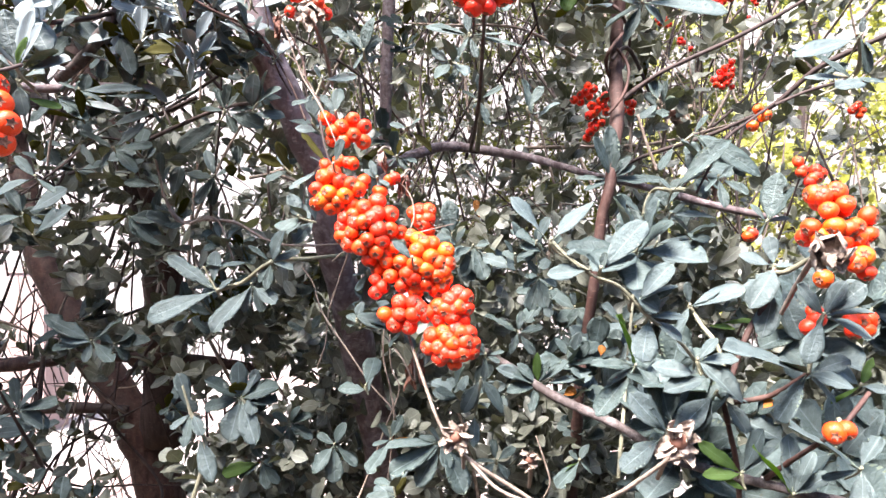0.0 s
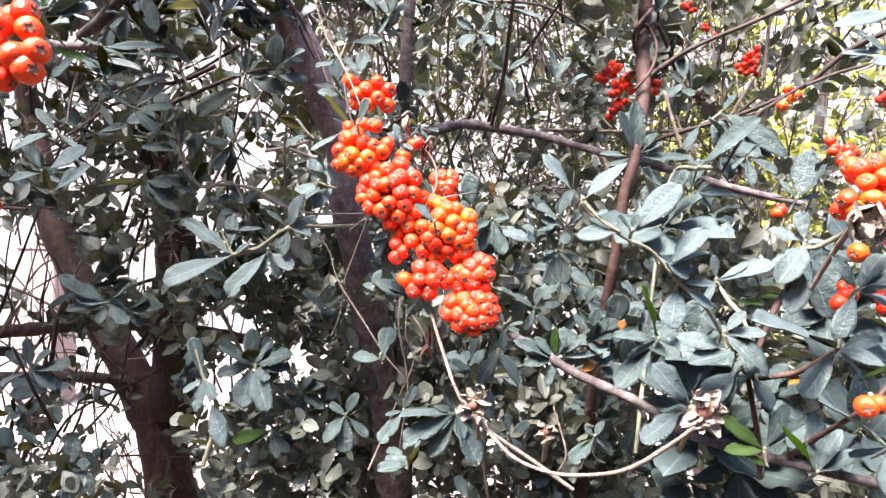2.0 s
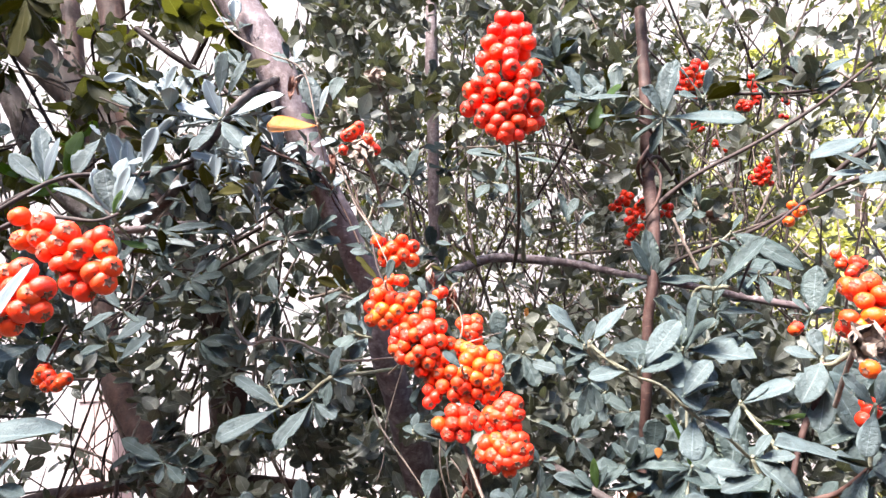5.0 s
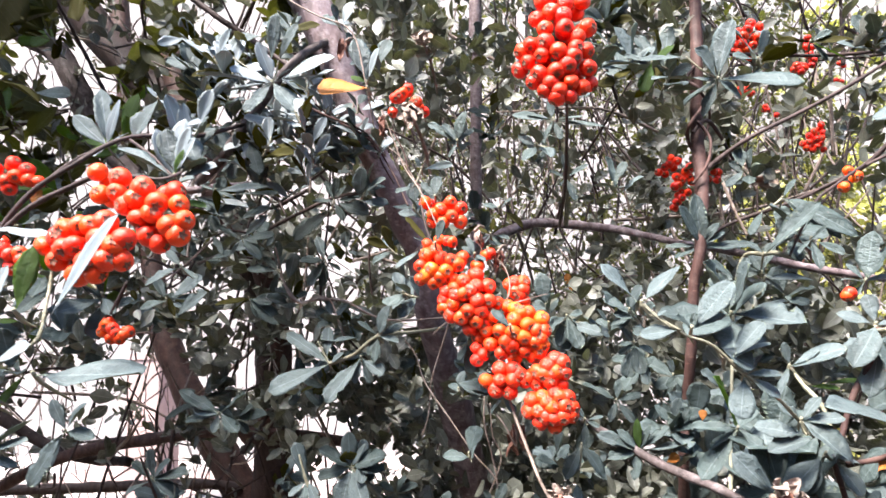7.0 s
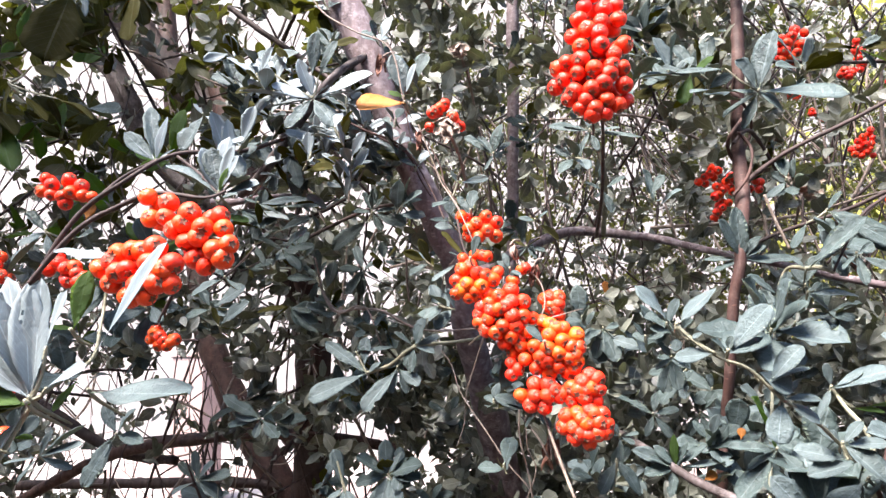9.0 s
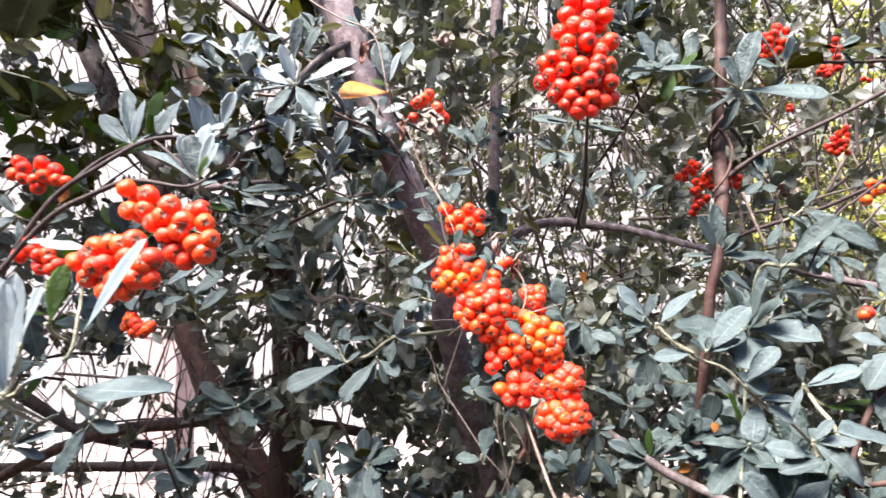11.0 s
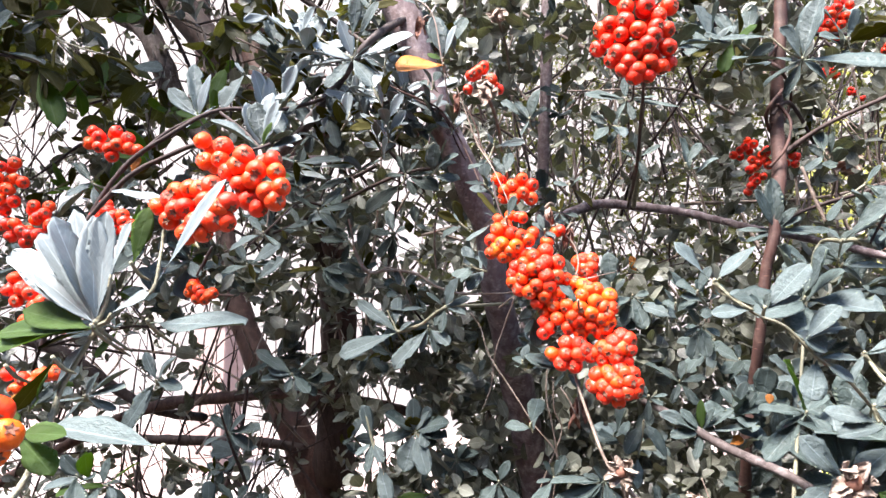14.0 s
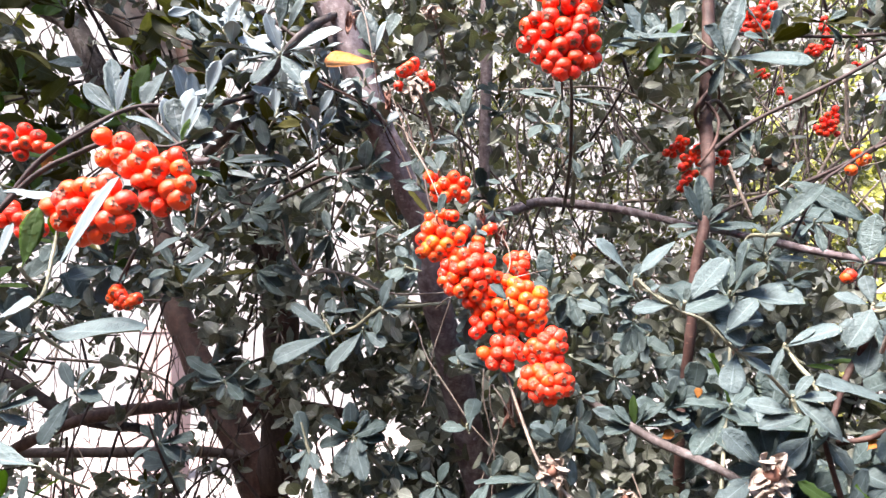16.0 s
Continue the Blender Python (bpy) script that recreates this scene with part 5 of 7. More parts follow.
# ---- leafy sprigs ----
leafy_sprig((0.0476, 0.285, 1.3049), [(-2, 0, 1, -14, -1, 17, 0.38, 1), (1, 0, 1, 16, 1, 15, 0.32, 1), (15, 0, -12, -17, 1, -1, 0.38, 1), (5, 0, -6, 5, 1, 3, 0.5, 1)])
leafy_sprig((0.0679, 0.288, 1.2932), [(0, 0, 0, 19, 1, 20, 0.34, 1), (0, 0, 0, 15, 2, 6, 0.35, 0), (0, 0, 0, -7, -4, 6, 0.4, 0), (0, 0, 0, 2, -1, 7, 0.4, 0)])
leafy_sprig((0.0813, 0.293, 1.2796), [(-3, 0, 6, 15, 3, -10, 0.5, 1), (3, 0, 1, 14, -1, 15, 0.42, 1), (0, 0, 0, 20, 3, 7, 0.35, 1)])
leafy_sprig((0.0906, 0.3, 1.2727), [(0, 0, 0, -5, -7, -18, 0.46, 1), (0, 0, 0, 14, -2, -10, 0.42, 1), (0, 0, 0, 14, -4, -0, 0.3, 1), (0, 0, 0, 8, -1, 9, 0.35, 1)])
leafy_sprig((0.1214, 0.49, 1.3534), [(0, 0, 0, -1, -3, 39, 0.28, 0), (0, 0, 0, -16, -14, 28, 0.28, 0), (0, 0, 0, 12, -6, 16, 0.36, 0), (0, 0, 0, 37, -10, -3, 0.28, 0), (0, 0, 0, -25, 4, 2, 0.2, 0), (0, 0, 0, -13, 1, 7, 0.25, 0), (0, 0, 0, 4, -7, 19, 0.25, 0), (0, 0, 0, -6, 2, 25, 0.25, 0), (0, 0, 0, 16, -7, 8, 0.3, 0), (0, 0, 0, -20, -1, -8, 0.25, 0)])
leafy_sprig((0.138, 0.47, 1.3262), [(0, 0, 0, -29, -12, -25, 0.33, 1), (0, 0, 0, -19, -9, 14, 0.35, 0), (0, 0, 0, 10, 2, 15, 0.3, 0), (0, 0, 0, -7, -5, -17, 0.3, 0)])
leafy_sprig((0.1546, 0.46, 1.3414), [(0, 0, 0, 34, -15, 31, 0.28, 0), (0, 0, 0, 25, 5, 17, 0.25, 0), (0, 0, 0, -9, 2, 10, 0.3, 0)])
leafy_sprig((0.1569, 0.47, 1.3261), [(0, 0, 0, 28, -8, -4, 0.28, 1), (0, 0, 0, 14, 3, -12, 0.3, 0), (0, 0, 0, 9, -1, 7, 0.3, 0)])
leafy_sprig((0.1884, 0.4, 1.3169), [(0, 0, 0, 8, -0, 29, 0.42, 0), (0, 0, 0, 13, -7, 20, 0.38, 0), (0, 0, 0, -8, 2, 11, 0.35, 0), (0, 0, 0, -13, -0, 1, 0.3, 0), (0, 0, 0, 14, 2, 3, 0.3, 0), (0, 0, 0, -10, 2, -13, 0.33, 0)])
leafy_sprig((0.1814, 0.45, 1.3492), [(0, 0, 0, 17, -5, -13, 0.28, 0), (0, 0, 0, 2, -4, -21, 0.3, 0), (0, 0, 0, -10, -4, -10, 0.3, 0), (0, 0, 0, 9, -4, 7, 0.28, 0)])
leafy_sprig((0.131, 0.365, 1.2717), [(0, 0, 0, 24, -11, 10, 0.46, 1), (0, 0, 0, 14, -4, 8, 0.3, 1), (0, 0, 0, -7, -1, -16, 0.35, 1), (9, 0, -10, 12, -6, -1, 0.3, 2), (10, 0, -10, 26, -0, 3, 0.3, 2), (0, 0, 0, -2, -3, 13, 0.3, 1)])
leafy_sprig((0.1235, 0.335, 1.2483), [(0, 0, 0, 18, -7, -19, 0.46, 1), (2, 0, -7, -23, 2, 5, 0.36, 1), (5, 0, -8, -22, -3, -6, 0.36, 1), (0, 0, 0, -10, -3, 9, 0.4, 1), (0, 0, 0, 9, -2, 11, 0.35, 1), (0, 0, 0, 20, 0, 1, 0.35, 1)])
leafy_sprig((0.1701, 0.325, 1.2441), [(0, 0, 0, -44, -14, 14, 0.26, 1), (-1, 0, -1, -12, 4, -22, 0.52, 1), (0, 0, 0, 16, -8, -5, 0.36, 1), (0, 0, 0, 20, 1, 6, 0.35, 1), (0, 0, 0, 0, 1, 14, 0.4, 1), (0, 0, 0, -16, -6, 7, 0.4, 1), (0, 0, 0, 16, 1, -18, 0.3, 1)])
leafy_sprig((0.1717, 0.315, 1.2712), [(0, 0, 0, 20, -4, 2, 0.32, 1), (0, 0, 0, -8, -1, -21, 0.34, 1), (0, 0, 0, 14, -9, 14, 0.5, 1), (0, 0, 0, 6, -7, 16, 0.45, 1), (0, 0, 0, -13, -5, 15, 0.4, 1), (0, 0, 0, 25, 4, -10, 0.35, 1)])
leafy_sprig((0.1727, 0.36, 1.2921), [(0, 0, 0, -16, -7, -21, 0.5, 1), (2, 0, -7, 11, 1, -31, 0.42, 1), (0, 0, 0, -17, 3, 7, 0.42, 1), (0, 0, 0, -2, 2, 16, 0.42, 1), (0, 0, 0, 10, -2, 1, 0.45, 1), (-1, 0, -13, -8, -5, -23, 0.4, 1)])
leafy_sprig((0.1365, 0.345, 1.2308), [(0, 0, 0, -22, -3, -18, 0.4, 1), (-2, 0, -2, -11, 1, -18, 0.4, 1), (4, 0, -3, 8, -7, -15, 0.36, 1), (0, 0, 0, 17, 1, -5, 0.35, 1)])
leafy_sprig((0.1074, 0.33, 1.2157), [(0, 0, 0, -17, 2, 18, 0.44, 1), (-3, 0, -3, -19, 2, -15, 0.42, 1), (0, 0, 0, -9, -5, 12, 0.35, 1), (0, 0, 0, 14, 3, -15, 0.33, 1)])
leafy_sprig((0.1039, 0.37, 1.2395), [(0, 0, 0, -12, -11, 29, 0.36, 2), (0, 0, 0, 13, -4, -13, 0.4, 0), (0, 0, 0, -21, -2, -26, 0.36, 0), (0, 0, 0, -14, 3, -11, 0.36, 0), (0, 0, 0, -25, -5, 2, 0.33, 0), (0, 0, 0, 11, 2, 10, 0.35, 0)])
leafy_sprig((0.146, 0.34, 1.193), [(0, 0, 0, -21, -2, 16, 0.3, 2), (2, 0, -8, -16, -3, 9, 0.3, 2), (0, 0, 0, -20, -4, 1, 0.35, 2), (0, 0, 0, 14, -6, 15, 0.35, 1), (0, 0, 0, 7, -8, 24, 0.3, 1)])
leafy_sprig((0.1841, 0.31, 1.2049), [(0, 0, 0, -35, -10, 23, 0.38, 1), (0, 0, 0, -17, -0, -4, 0.35, 1), (0, 0, 0, 10, 3, 14, 0.4, 1), (0, 0, 0, -3, -6, -19, 0.4, 1)])
leafy_sprig((0.1652, 0.33, 1.1863), [(0, 0, 0, -22, -10, 27, 0.36, 2), (0, 0, 0, 1, 5, 27, 0.33, 1), (0, 0, 0, 9, -2, 21, 0.35, 1), (0, 0, 0, -8, -2, 11, 0.35, 1), (0, 0, 0, 15, -5, 12, 0.35, 1)])
leafy_sprig((0.1968, 0.33, 1.237), [(0, 0, 0, -16, -1, 12, 0.34, 1), (0, 0, 0, 7, 1, 13, 0.34, 2), (0, 0, 0, 11, -2, -2, 0.4, 1), (0, 0, 0, -15, -2, -7, 0.3, 2)])
leafy_sprig((0.2182, 0.36, 1.4102), [(0, 0, 0, -40, -11, -13, 0.26, 1), (0, 0, 0, -17, 2, -6, 0.26, 1), (0, 0, 0, 0, -3, 9, 0.3, 1), (0, 0, 0, 8, -2, -12, 0.36, 1), (0, 0, 0, 5, 2, -19, 0.3, 0)])
leafy_sprig((0.238, 0.4, 1.3995), [(12, 0, -2, -26, -7, -4, 0.34, 1), (0, 0, 0, 20, 0, -3, 0.3, 0), (0, 0, 0, -26, 4, 2, 0.3, 1), (-19, 0, -10, 13, -1, -8, 0.34, 1), (0, 0, 0, -21, 1, 14, 0.26, 0)])
leafy_sprig((0.1276, 0.43, 1.4571), [(0, 0, 0, -45, -14, 0, 0.3, 1), (0, 0, 0, 50, -8, -9, 0.31, 0), (0, 0, 0, -14, -8, 20, 0.5, 1), (0, 0, 0, 15, 2, -14, 0.36, 0), (0, 0, 0, 9, -10, 37, 0.36, 1), (-19, 0, 18, -32, -4, -0, 0.16, 0), (0, 0, 0, -22, 5, -14, 0.33, 0), (0, 0, 0, -11, 3, -24, 0.33, 0)])
leafy_sprig((0.0922, 0.46, 1.4856), [(0, 0, 0, -8, 4, -20, 0.55, 2), (0, 0, 0, -20, -3, 6, 0.25, 0), (0, 0, 0, -36, -4, 0, 0.25, 0), (0, 0, 0, 16, 0, 12, 0.33, 2)])
leafy_sprig((0.0695, 0.5, 1.5179), [(0, 0, 0, -26, -3, 8, 0.22, 0), (0, 0, 0, 17, -4, -5, 0.22, 0), (0, 0, 0, -13, -4, 16, 0.22, 0), (0, 0, 0, 9, -8, -25, 0.3, 0)])
leafy_sprig((0.1839, 0.5, 1.3867), [(-14, 0, -8, -12, -4, -19, 0.28, 0), (0, 0, 0, 26, 5, -9, 0.28, 0), (0, 0, 0, 12, 3, 15, 0.2, 0), (0, 0, 0, 37, -2, -33, 0.22, 0), (0, 0, 0, 47, -7, -31, 0.25, 0)])
leafy_sprig((0.2411, 0.56, 1.5319), [(0, 0, 0, 16, -4, 6, 0.4, 0), (0, 0, 0, 30, -12, -6, 0.33, 3), (0, 0, 0, -19, -6, 14, 0.33, 3), (0, 0, 0, 12, 1, -18, 0.33, 0), (0, 0, 0, -25, 3, 6, 0.33, 3), (0, 0, 0, 37, -9, -32, 0.33, 2)])
leafy_sprig((0.0205, 0.52, 1.4696), [(0, 0, 0, -34, 2, 9, 0.26, 0), (0, 0, 0, -10, 1, -21, 0.32, 0), (0, 0, 0, 42, 0, -10, 0.16, 0), (0, 0, 0, 6, -0, -18, 0.28, 0), (0, 0, 0, -22, 1, 6, 0.2, 0), (0, 0, 0, 24, -5, -1, 0.2, 0), (0, 0, 0, -2, 0, 19, 0.3, 0)])
leafy_sprig((0.027, 0.5, 1.4144), [(0, 0, 0, 18, -5, 8, 0.22, 0), (0, 0, 0, -5, -1, -7, 0.28, 0), (0, 0, 0, -13, 1, 7, 0.25, 0), (0, 0, 0, 7, -0, -19, 0.3, 0), (0, 0, 0, -0, -5, 18, 0.25, 0)])
leafy_sprig((-0.0227, 0.45, 1.3841), [(0, 0, 0, 16, 4, -16, 0.36, 3), (0, 0, 0, -12, -0, 3, 0.33, 0), (0, 0, 0, 10, -1, 6, 0.3, 0)])
leafy_sprig((-0.0525, 0.46, 1.4388), [(0, 0, 0, 7, -10, 20, 0.42, 0), (0, 0, 0, -11, -2, 14, 0.38, 0), (0, 0, 0, 13, -4, 7, 0.35, 0), (0, 0, 0, -7, -0, -12, 0.33, 0), (0, 0, 0, -22, -4, 14, 0.3, 0)])
leafy_sprig((-0.0626, 0.41, 1.386), [(0, 0, 0, 2, 1, 15, 0.5, 0), (0, 0, 0, -9, -0, 11, 0.35, 0)])
leafy_sprig((-0.0731, 0.42, 1.4084), [(0, 0, 0, 22, 1, 2, 0.24, 1), (0, 0, 0, -4, -2, 9, 0.3, 0), (-6, 0, -12, -13, -0, -3, 0.3, 0)])
leafy_sprig((-0.0316, 0.47, 1.3678), [(0, 0, 0, -11, 0, 7, 0.3, 3), (0, 0, 0, 11, 1, 7, 0.35, 3), (0, 0, 0, 3, -3, 12, 0.3, 3), (0, 0, 0, -6, 1, -6, 0.3, 0), (0, 0, 0, 14, 2, -4, 0.4, 0), (0, 0, 0, 8, -0, -10, 0.35, 0), (0, 0, 0, -10, 2, -2, 0.25, 0)])
leafy_sprig((-0.0638, 0.395, 1.3518), [(0, 0, 0, -17, 4, 20, 0.28, 3), (-7, 0, -3, -16, -2, -10, 0.3, 1), (0, 0, 0, -11, -1, 5, 0.3, 0)])
leafy_sprig((-0.0568, 0.372, 1.3488), [(0, 0, 0, 6, -5, 14, 0.3, 0)])
leafy_sprig((-0.0353, 0.39, 1.3432), [(0, 0, 0, 4, 1, -11, 0.5, 0), (0, 0, 0, -8, 1, 6, 0.4, 0), (0, 0, 0, 7, -1, -4, 0.4, 0), (0, 0, 0, -4, -0, 11, 0.35, 0)])
leafy_sprig((-0.0138, 0.362, 1.2978), [(0, 0, 0, -10, 0, 10, 0.5, 0)])
leafy_sprig((-0.0426, 0.4, 1.2898), [(0, 0, 0, -9, 0, -2, 0.34, 0), (0, 0, 0, -6, -4, -11, 0.34, 0), (0, 0, 0, 1, 1, -20, 0.36, 0)])
leafy_sprig((-0.0239, 0.41, 1.2546), [(0, 0, 0, -20, -1, 5, 0.3, 0), (0, 0, 0, -27, -0, 10, 0.34, 0), (0, 0, 0, -7, -2, -10, 0.4, 0), (0, 0, 0, 8, -1, -10, 0.4, 0), (0, 0, 0, -10, 1, 7, 0.36, 0)])
leafy_sprig((0.0257, 0.4, 1.2411), [(0, 0, 0, 11, -0, 2, 0.3, 0), (0, 0, 0, -6, 0, 11, 0.3, 0), (0, 0, 0, 8, -4, -4, 0.33, 0), (0, 0, 0, -13, -5, 4, 0.33, 0), (0, 0, 0, -1, -2, -14, 0.3, 0)])
leafy_sprig((0.0236, 0.42, 1.2232), [(0, 0, 0, -12, -1, -20, 0.36, 0), (-4, 0, -22, -1, -6, -18, 0.32, 0), (0, 0, 0, 8, -0, -13, 0.35, 0), (0, 0, 0, 14, -1, -20, 0.33, 0)])
leafy_sprig((0.0608, 0.44, 1.2162), [(0, 0, 0, -21, -9, -3, 0.36, 0), (0, 0, 0, -13, -3, 14, 0.34, 0), (0, 0, 0, 19, -7, 16, 0.3, 0), (0, 0, 0, 7, -7, 17, 0.24, 0), (0, 0, 0, -6, -7, -17, 0.3, 0), (0, 0, 0, 16, -4, 1, 0.3, 1), (0, 0, 0, -1, -6, 21, 0.28, 2), (0, 0, 0, 28, -9, 6, 0.36, 1), (0, 0, 0, -17, -7, 7, 0.3, 0), (0, 0, 0, -27, -4, 11, 0.3, 1)])
leafy_sprig((-0.0011, 0.42, 1.1852), [(0, 0, 0, -31, -7, -18, 0.3, 0), (0, 0, 0, -23, -1, -17, 0.34, 0), (0, 0, 0, -16, -2, -27, 0.34, 0), (0, 0, 0, -7, -3, 9, 0.4, 0), (0, 0, 0, -14, 2, 3, 0.38, 0), (0, 0, 0, 4, -7, -15, 0.42, 0), (0, 0, 0, -34, -6, -2, 0.3, 0), (0, 0, 0, 14, -9, -29, 0.4, 0), (0, 0, 0, -12, -3, -12, 0.35, 0), (0, 0, 0, 10, -4, -2, 0.33, 0)])
leafy_sprig((-0.0365, 0.46, 1.1748), [(0, 0, 0, 13, 1, -0, 0.34, 4), (0, 0, 0, -12, -3, -3, 0.35, 0), (0, 0, 0, -7, -6, 13, 0.33, 0), (0, 0, 0, 8, -1, 17, 0.35, 0), (0, 0, 0, -14, -10, -20, 0.35, 0)])
leafy_sprig((0.0214, 0.5, 1.3058), [(0, 0, 0, 9, -3, -25, 0.46, 0), (0, 0, 0, -15, -4, -7, 0.46, 0), (0, 0, 0, 12, -1, 2, 0.4, 0), (0, 0, 0, 21, 4, -14, 0.42, 0), (0, 0, 0, -8, 2, -23, 0.36, 0)])
leafy_sprig((0.0662, 0.47, 1.2842), [(0, 0, 0, 3, -4, -22, 0.42, 0), (0, 0, 0, -11, 1, -8, 0.42, 0), (0, 0, 0, 12, -0, -8, 0.4, 0), (0, 0, 0, -9, -3, 11, 0.42, 0), (-11, 0, 22, -8, -6, 16, 0.42, 0), (0, 0, 0, -7, -2, -24, 0.4, 0)])
leafy_sprig((0.0539, 0.5, 1.2419), [(0, 0, 0, 12, -2, -16, 0.3, 0), (0, 0, 0, -12, 3, 8, 0.3, 0), (0, 0, 0, 19, 3, 4, 0.3, 0), (0, 0, 0, -6, -1, -16, 0.3, 0), (0, 0, 0, -25, -6, 13, 0.35, 0), (0, 0, 0, 4, 2, 16, 0.33, 0)])
leafy_sprig((0.0897, 0.52, 1.2398), [(0, 0, 0, 11, -9, 18, 0.33, 0), (0, 0, 0, 20, -8, -8, 0.33, 0), (0, 0, 0, -11, -2, -17, 0.33, 0), (0, 0, 0, -8, -1, 17, 0.33, 0), (0, 0, 0, 7, -8, -20, 0.35, 0)])
leafy_sprig((0.085, 0.43, 1.1701), [(0, 0, 0, -10, -0, -7, 0.45, 2), (0, 0, 0, 9, 1, -9, 0.4, 0), (0, 0, 0, -7, -2, 7, 0.4, 0), (0, 0, 0, 5, -2, 11, 0.4, 0), (0, 0, 0, -15, -6, -15, 0.4, 0)])
leafy_sprig((0.0343, 0.45, 1.1635), [(0, 0, 0, -11, -4, -10, 0.36, 0), (0, 0, 0, 13, 3, 8, 0.35, 0), (0, 0, 0, 7, -3, -10, 0.35, 0), (0, 0, 0, -3, 2, 14, 0.36, 0), (0, 0, 0, -14, 2, -1, 0.36, 0)])
leafy_sprig((0.1502, 0.48, 1.3065), [(0, 0, 0, 23, -1, 4, 0.28, 1), (0, 0, 0, 10, -5, -16, 0.35, 1), (0, 0, 0, -15, 4, -12, 0.36, 1), (0, 0, 0, -4, -2, 16, 0.3, 1), (0, 0, 0, 29, -5, -8, 0.3, 1)])
leafy_sprig((-0.1706, 0.52, 1.4136), [(0, 0, 0, 4, -5, 20, 0.34, 0), (0, 0, 0, -22, 4, 3, 0.26, 0), (0, 0, 0, 32, -4, 2, 0.22, 0), (0, 0, 0, 33, -8, -17, 0.3, 0), (-4, 0, -8, -31, -5, -25, 0.36, 0), (0, 0, 0, 14, -6, 12, 0.25, 0), (0, 0, 0, -8, -1, 18, 0.28, 0), (0, 0, 0, 9, -3, -19, 0.3, 0)])
leafy_sprig((-0.2333, 0.53, 1.4192), [(9, 0, 1, 28, -6, 10, 0.36, 1), (0, 0, 0, -7, 0, 5, 0.4, 0), (0, 0, 0, 7, 1, -13, 0.28, 0), (0, 0, 0, -8, -5, -10, 0.3, 0)])
leafy_sprig((-0.1906, 0.43, 1.4383), [(0, 0, 0, -11, -2, 20, 0.56, 1)])
leafy_sprig((-0.2496, 0.46, 1.4633), [(0, 0, 0, 15, -4, -18, 0.62, 1), (0, 0, 0, -14, 2, 11, 0.4, 0), (0, 0, 0, 16, 1, 6, 0.36, 0)])
leafy_sprig((-0.1647, 0.46, 1.455), [(0, 0, 0, 10, -4, -16, 0.66, 3), (0, 0, 0, -11, -4, -12, 0.6, 3), (0, 0, 0, -7, -5, 11, 0.4, 3)])
leafy_sprig((-0.1479, 0.45, 1.4613), [(0, 0, 0, 6, 3, -14, 0.38, 0), (0, 0, 0, -7, -3, -11, 0.35, 0), (0, 0, 0, -2, -1, 11, 0.3, 0)])
leafy_sprig((-0.1516, 0.46, 1.4476), [(0, 0, 0, 20, -3, -22, 0.28, 1), (0, 0, 0, 12, -0, -8, 0.3, 0), (0, 0, 0, -6, -1, -12, 0.36, 0), (-10, 0, -21, -5, 0, 12, 0.42, 1)])
leafy_sprig((-0.254, 0.5, 1.453), [(0, 0, 0, 15, -5, -12, 0.7, 1), (0, 0, 0, -2, 1, -19, 0.5, 1), (0, 0, 0, -9, -3, -12, 0.3, 0), (0, 0, 0, 9, -1, 6, 0.4, 0)])
leafy_sprig((-0.1474, 0.5, 1.4319), [(2, 0, -4, 21, -5, -17, 0.28, 0), (0, 0, 0, 33, -9, -29, 0.28, 0), (0, 0, 0, -17, -2, 4, 0.5, 1), (0, 0, 0, -2, -1, 8, 0.4, 0), (0, 0, 0, 9, -2, -7, 0.35, 1)])
leafy_sprig((-0.2353, 0.55, 1.3589), [(9, 0, -11, 7, 1, 27, 0.4, 1), (0, 0, 0, -14, -1, 13, 0.38, 0), (0, 0, 0, -25, -12, 2, 0.34, 0), (0, 0, 0, 3, -7, 27, 0.22, 0), (0, 0, 0, 11, -3, 17, 0.26, 1), (0, 0, 0, -8, 3, -22, 0.3, 0)])
leafy_sprig((-0.194, 0.56, 1.3675), [(0, 0, 0, -9, 3, 23, 0.32, 1), (0, 0, 0, 19, -2, 6, 0.3, 1), (0, 0, 0, -20, -10, 1, 0.34, 0), (0, 0, 0, -3, 1, -25, 0.34, 0), (0, 0, 0, -15, -4, -23, 0.42, 1), (0, 0, 0, 15, -1, -11, 0.3, 0)])
leafy_sprig((-0.2749, 0.45, 1.3144), [(0, 0, 0, 26, 0, 20, 0.36, 1), (0, 0, 0, -5, -1, 16, 0.36, 3), (0, 0, 0, 16, -2, -3, 0.3, 3)])
leafy_sprig((-0.2394, 0.4, 1.3476), [(0, 0, 0, -31, 4, -12, 0.26, 1), (0, 0, 0, -11, -3, 13, 0.3, 0), (0, 0, 0, 13, -2, -9, 0.3, 0)])
leafy_sprig((-0.2311, 0.43, 1.4069), [(0, 0, 0, 39, 4, 2, 0.17, 1), (0, 0, 0, 19, -5, -9, 0.25, 0), (0, 0, 0, -12, -3, 5, 0.25, 0)])
leafy_sprig((-0.2726, 0.5, 1.3872), [(0, 0, 0, 20, 2, 13, 0.32, 1), (23, 0, 11, 2, -1, 1, 0.3, 0), (23, 0, 11, 29, 2, 10, 0.26, 1), (0, 0, 0, -9, 0, -9, 0.3, 3), (0, 0, 0, 11, -3, -19, 0.26, 0)])
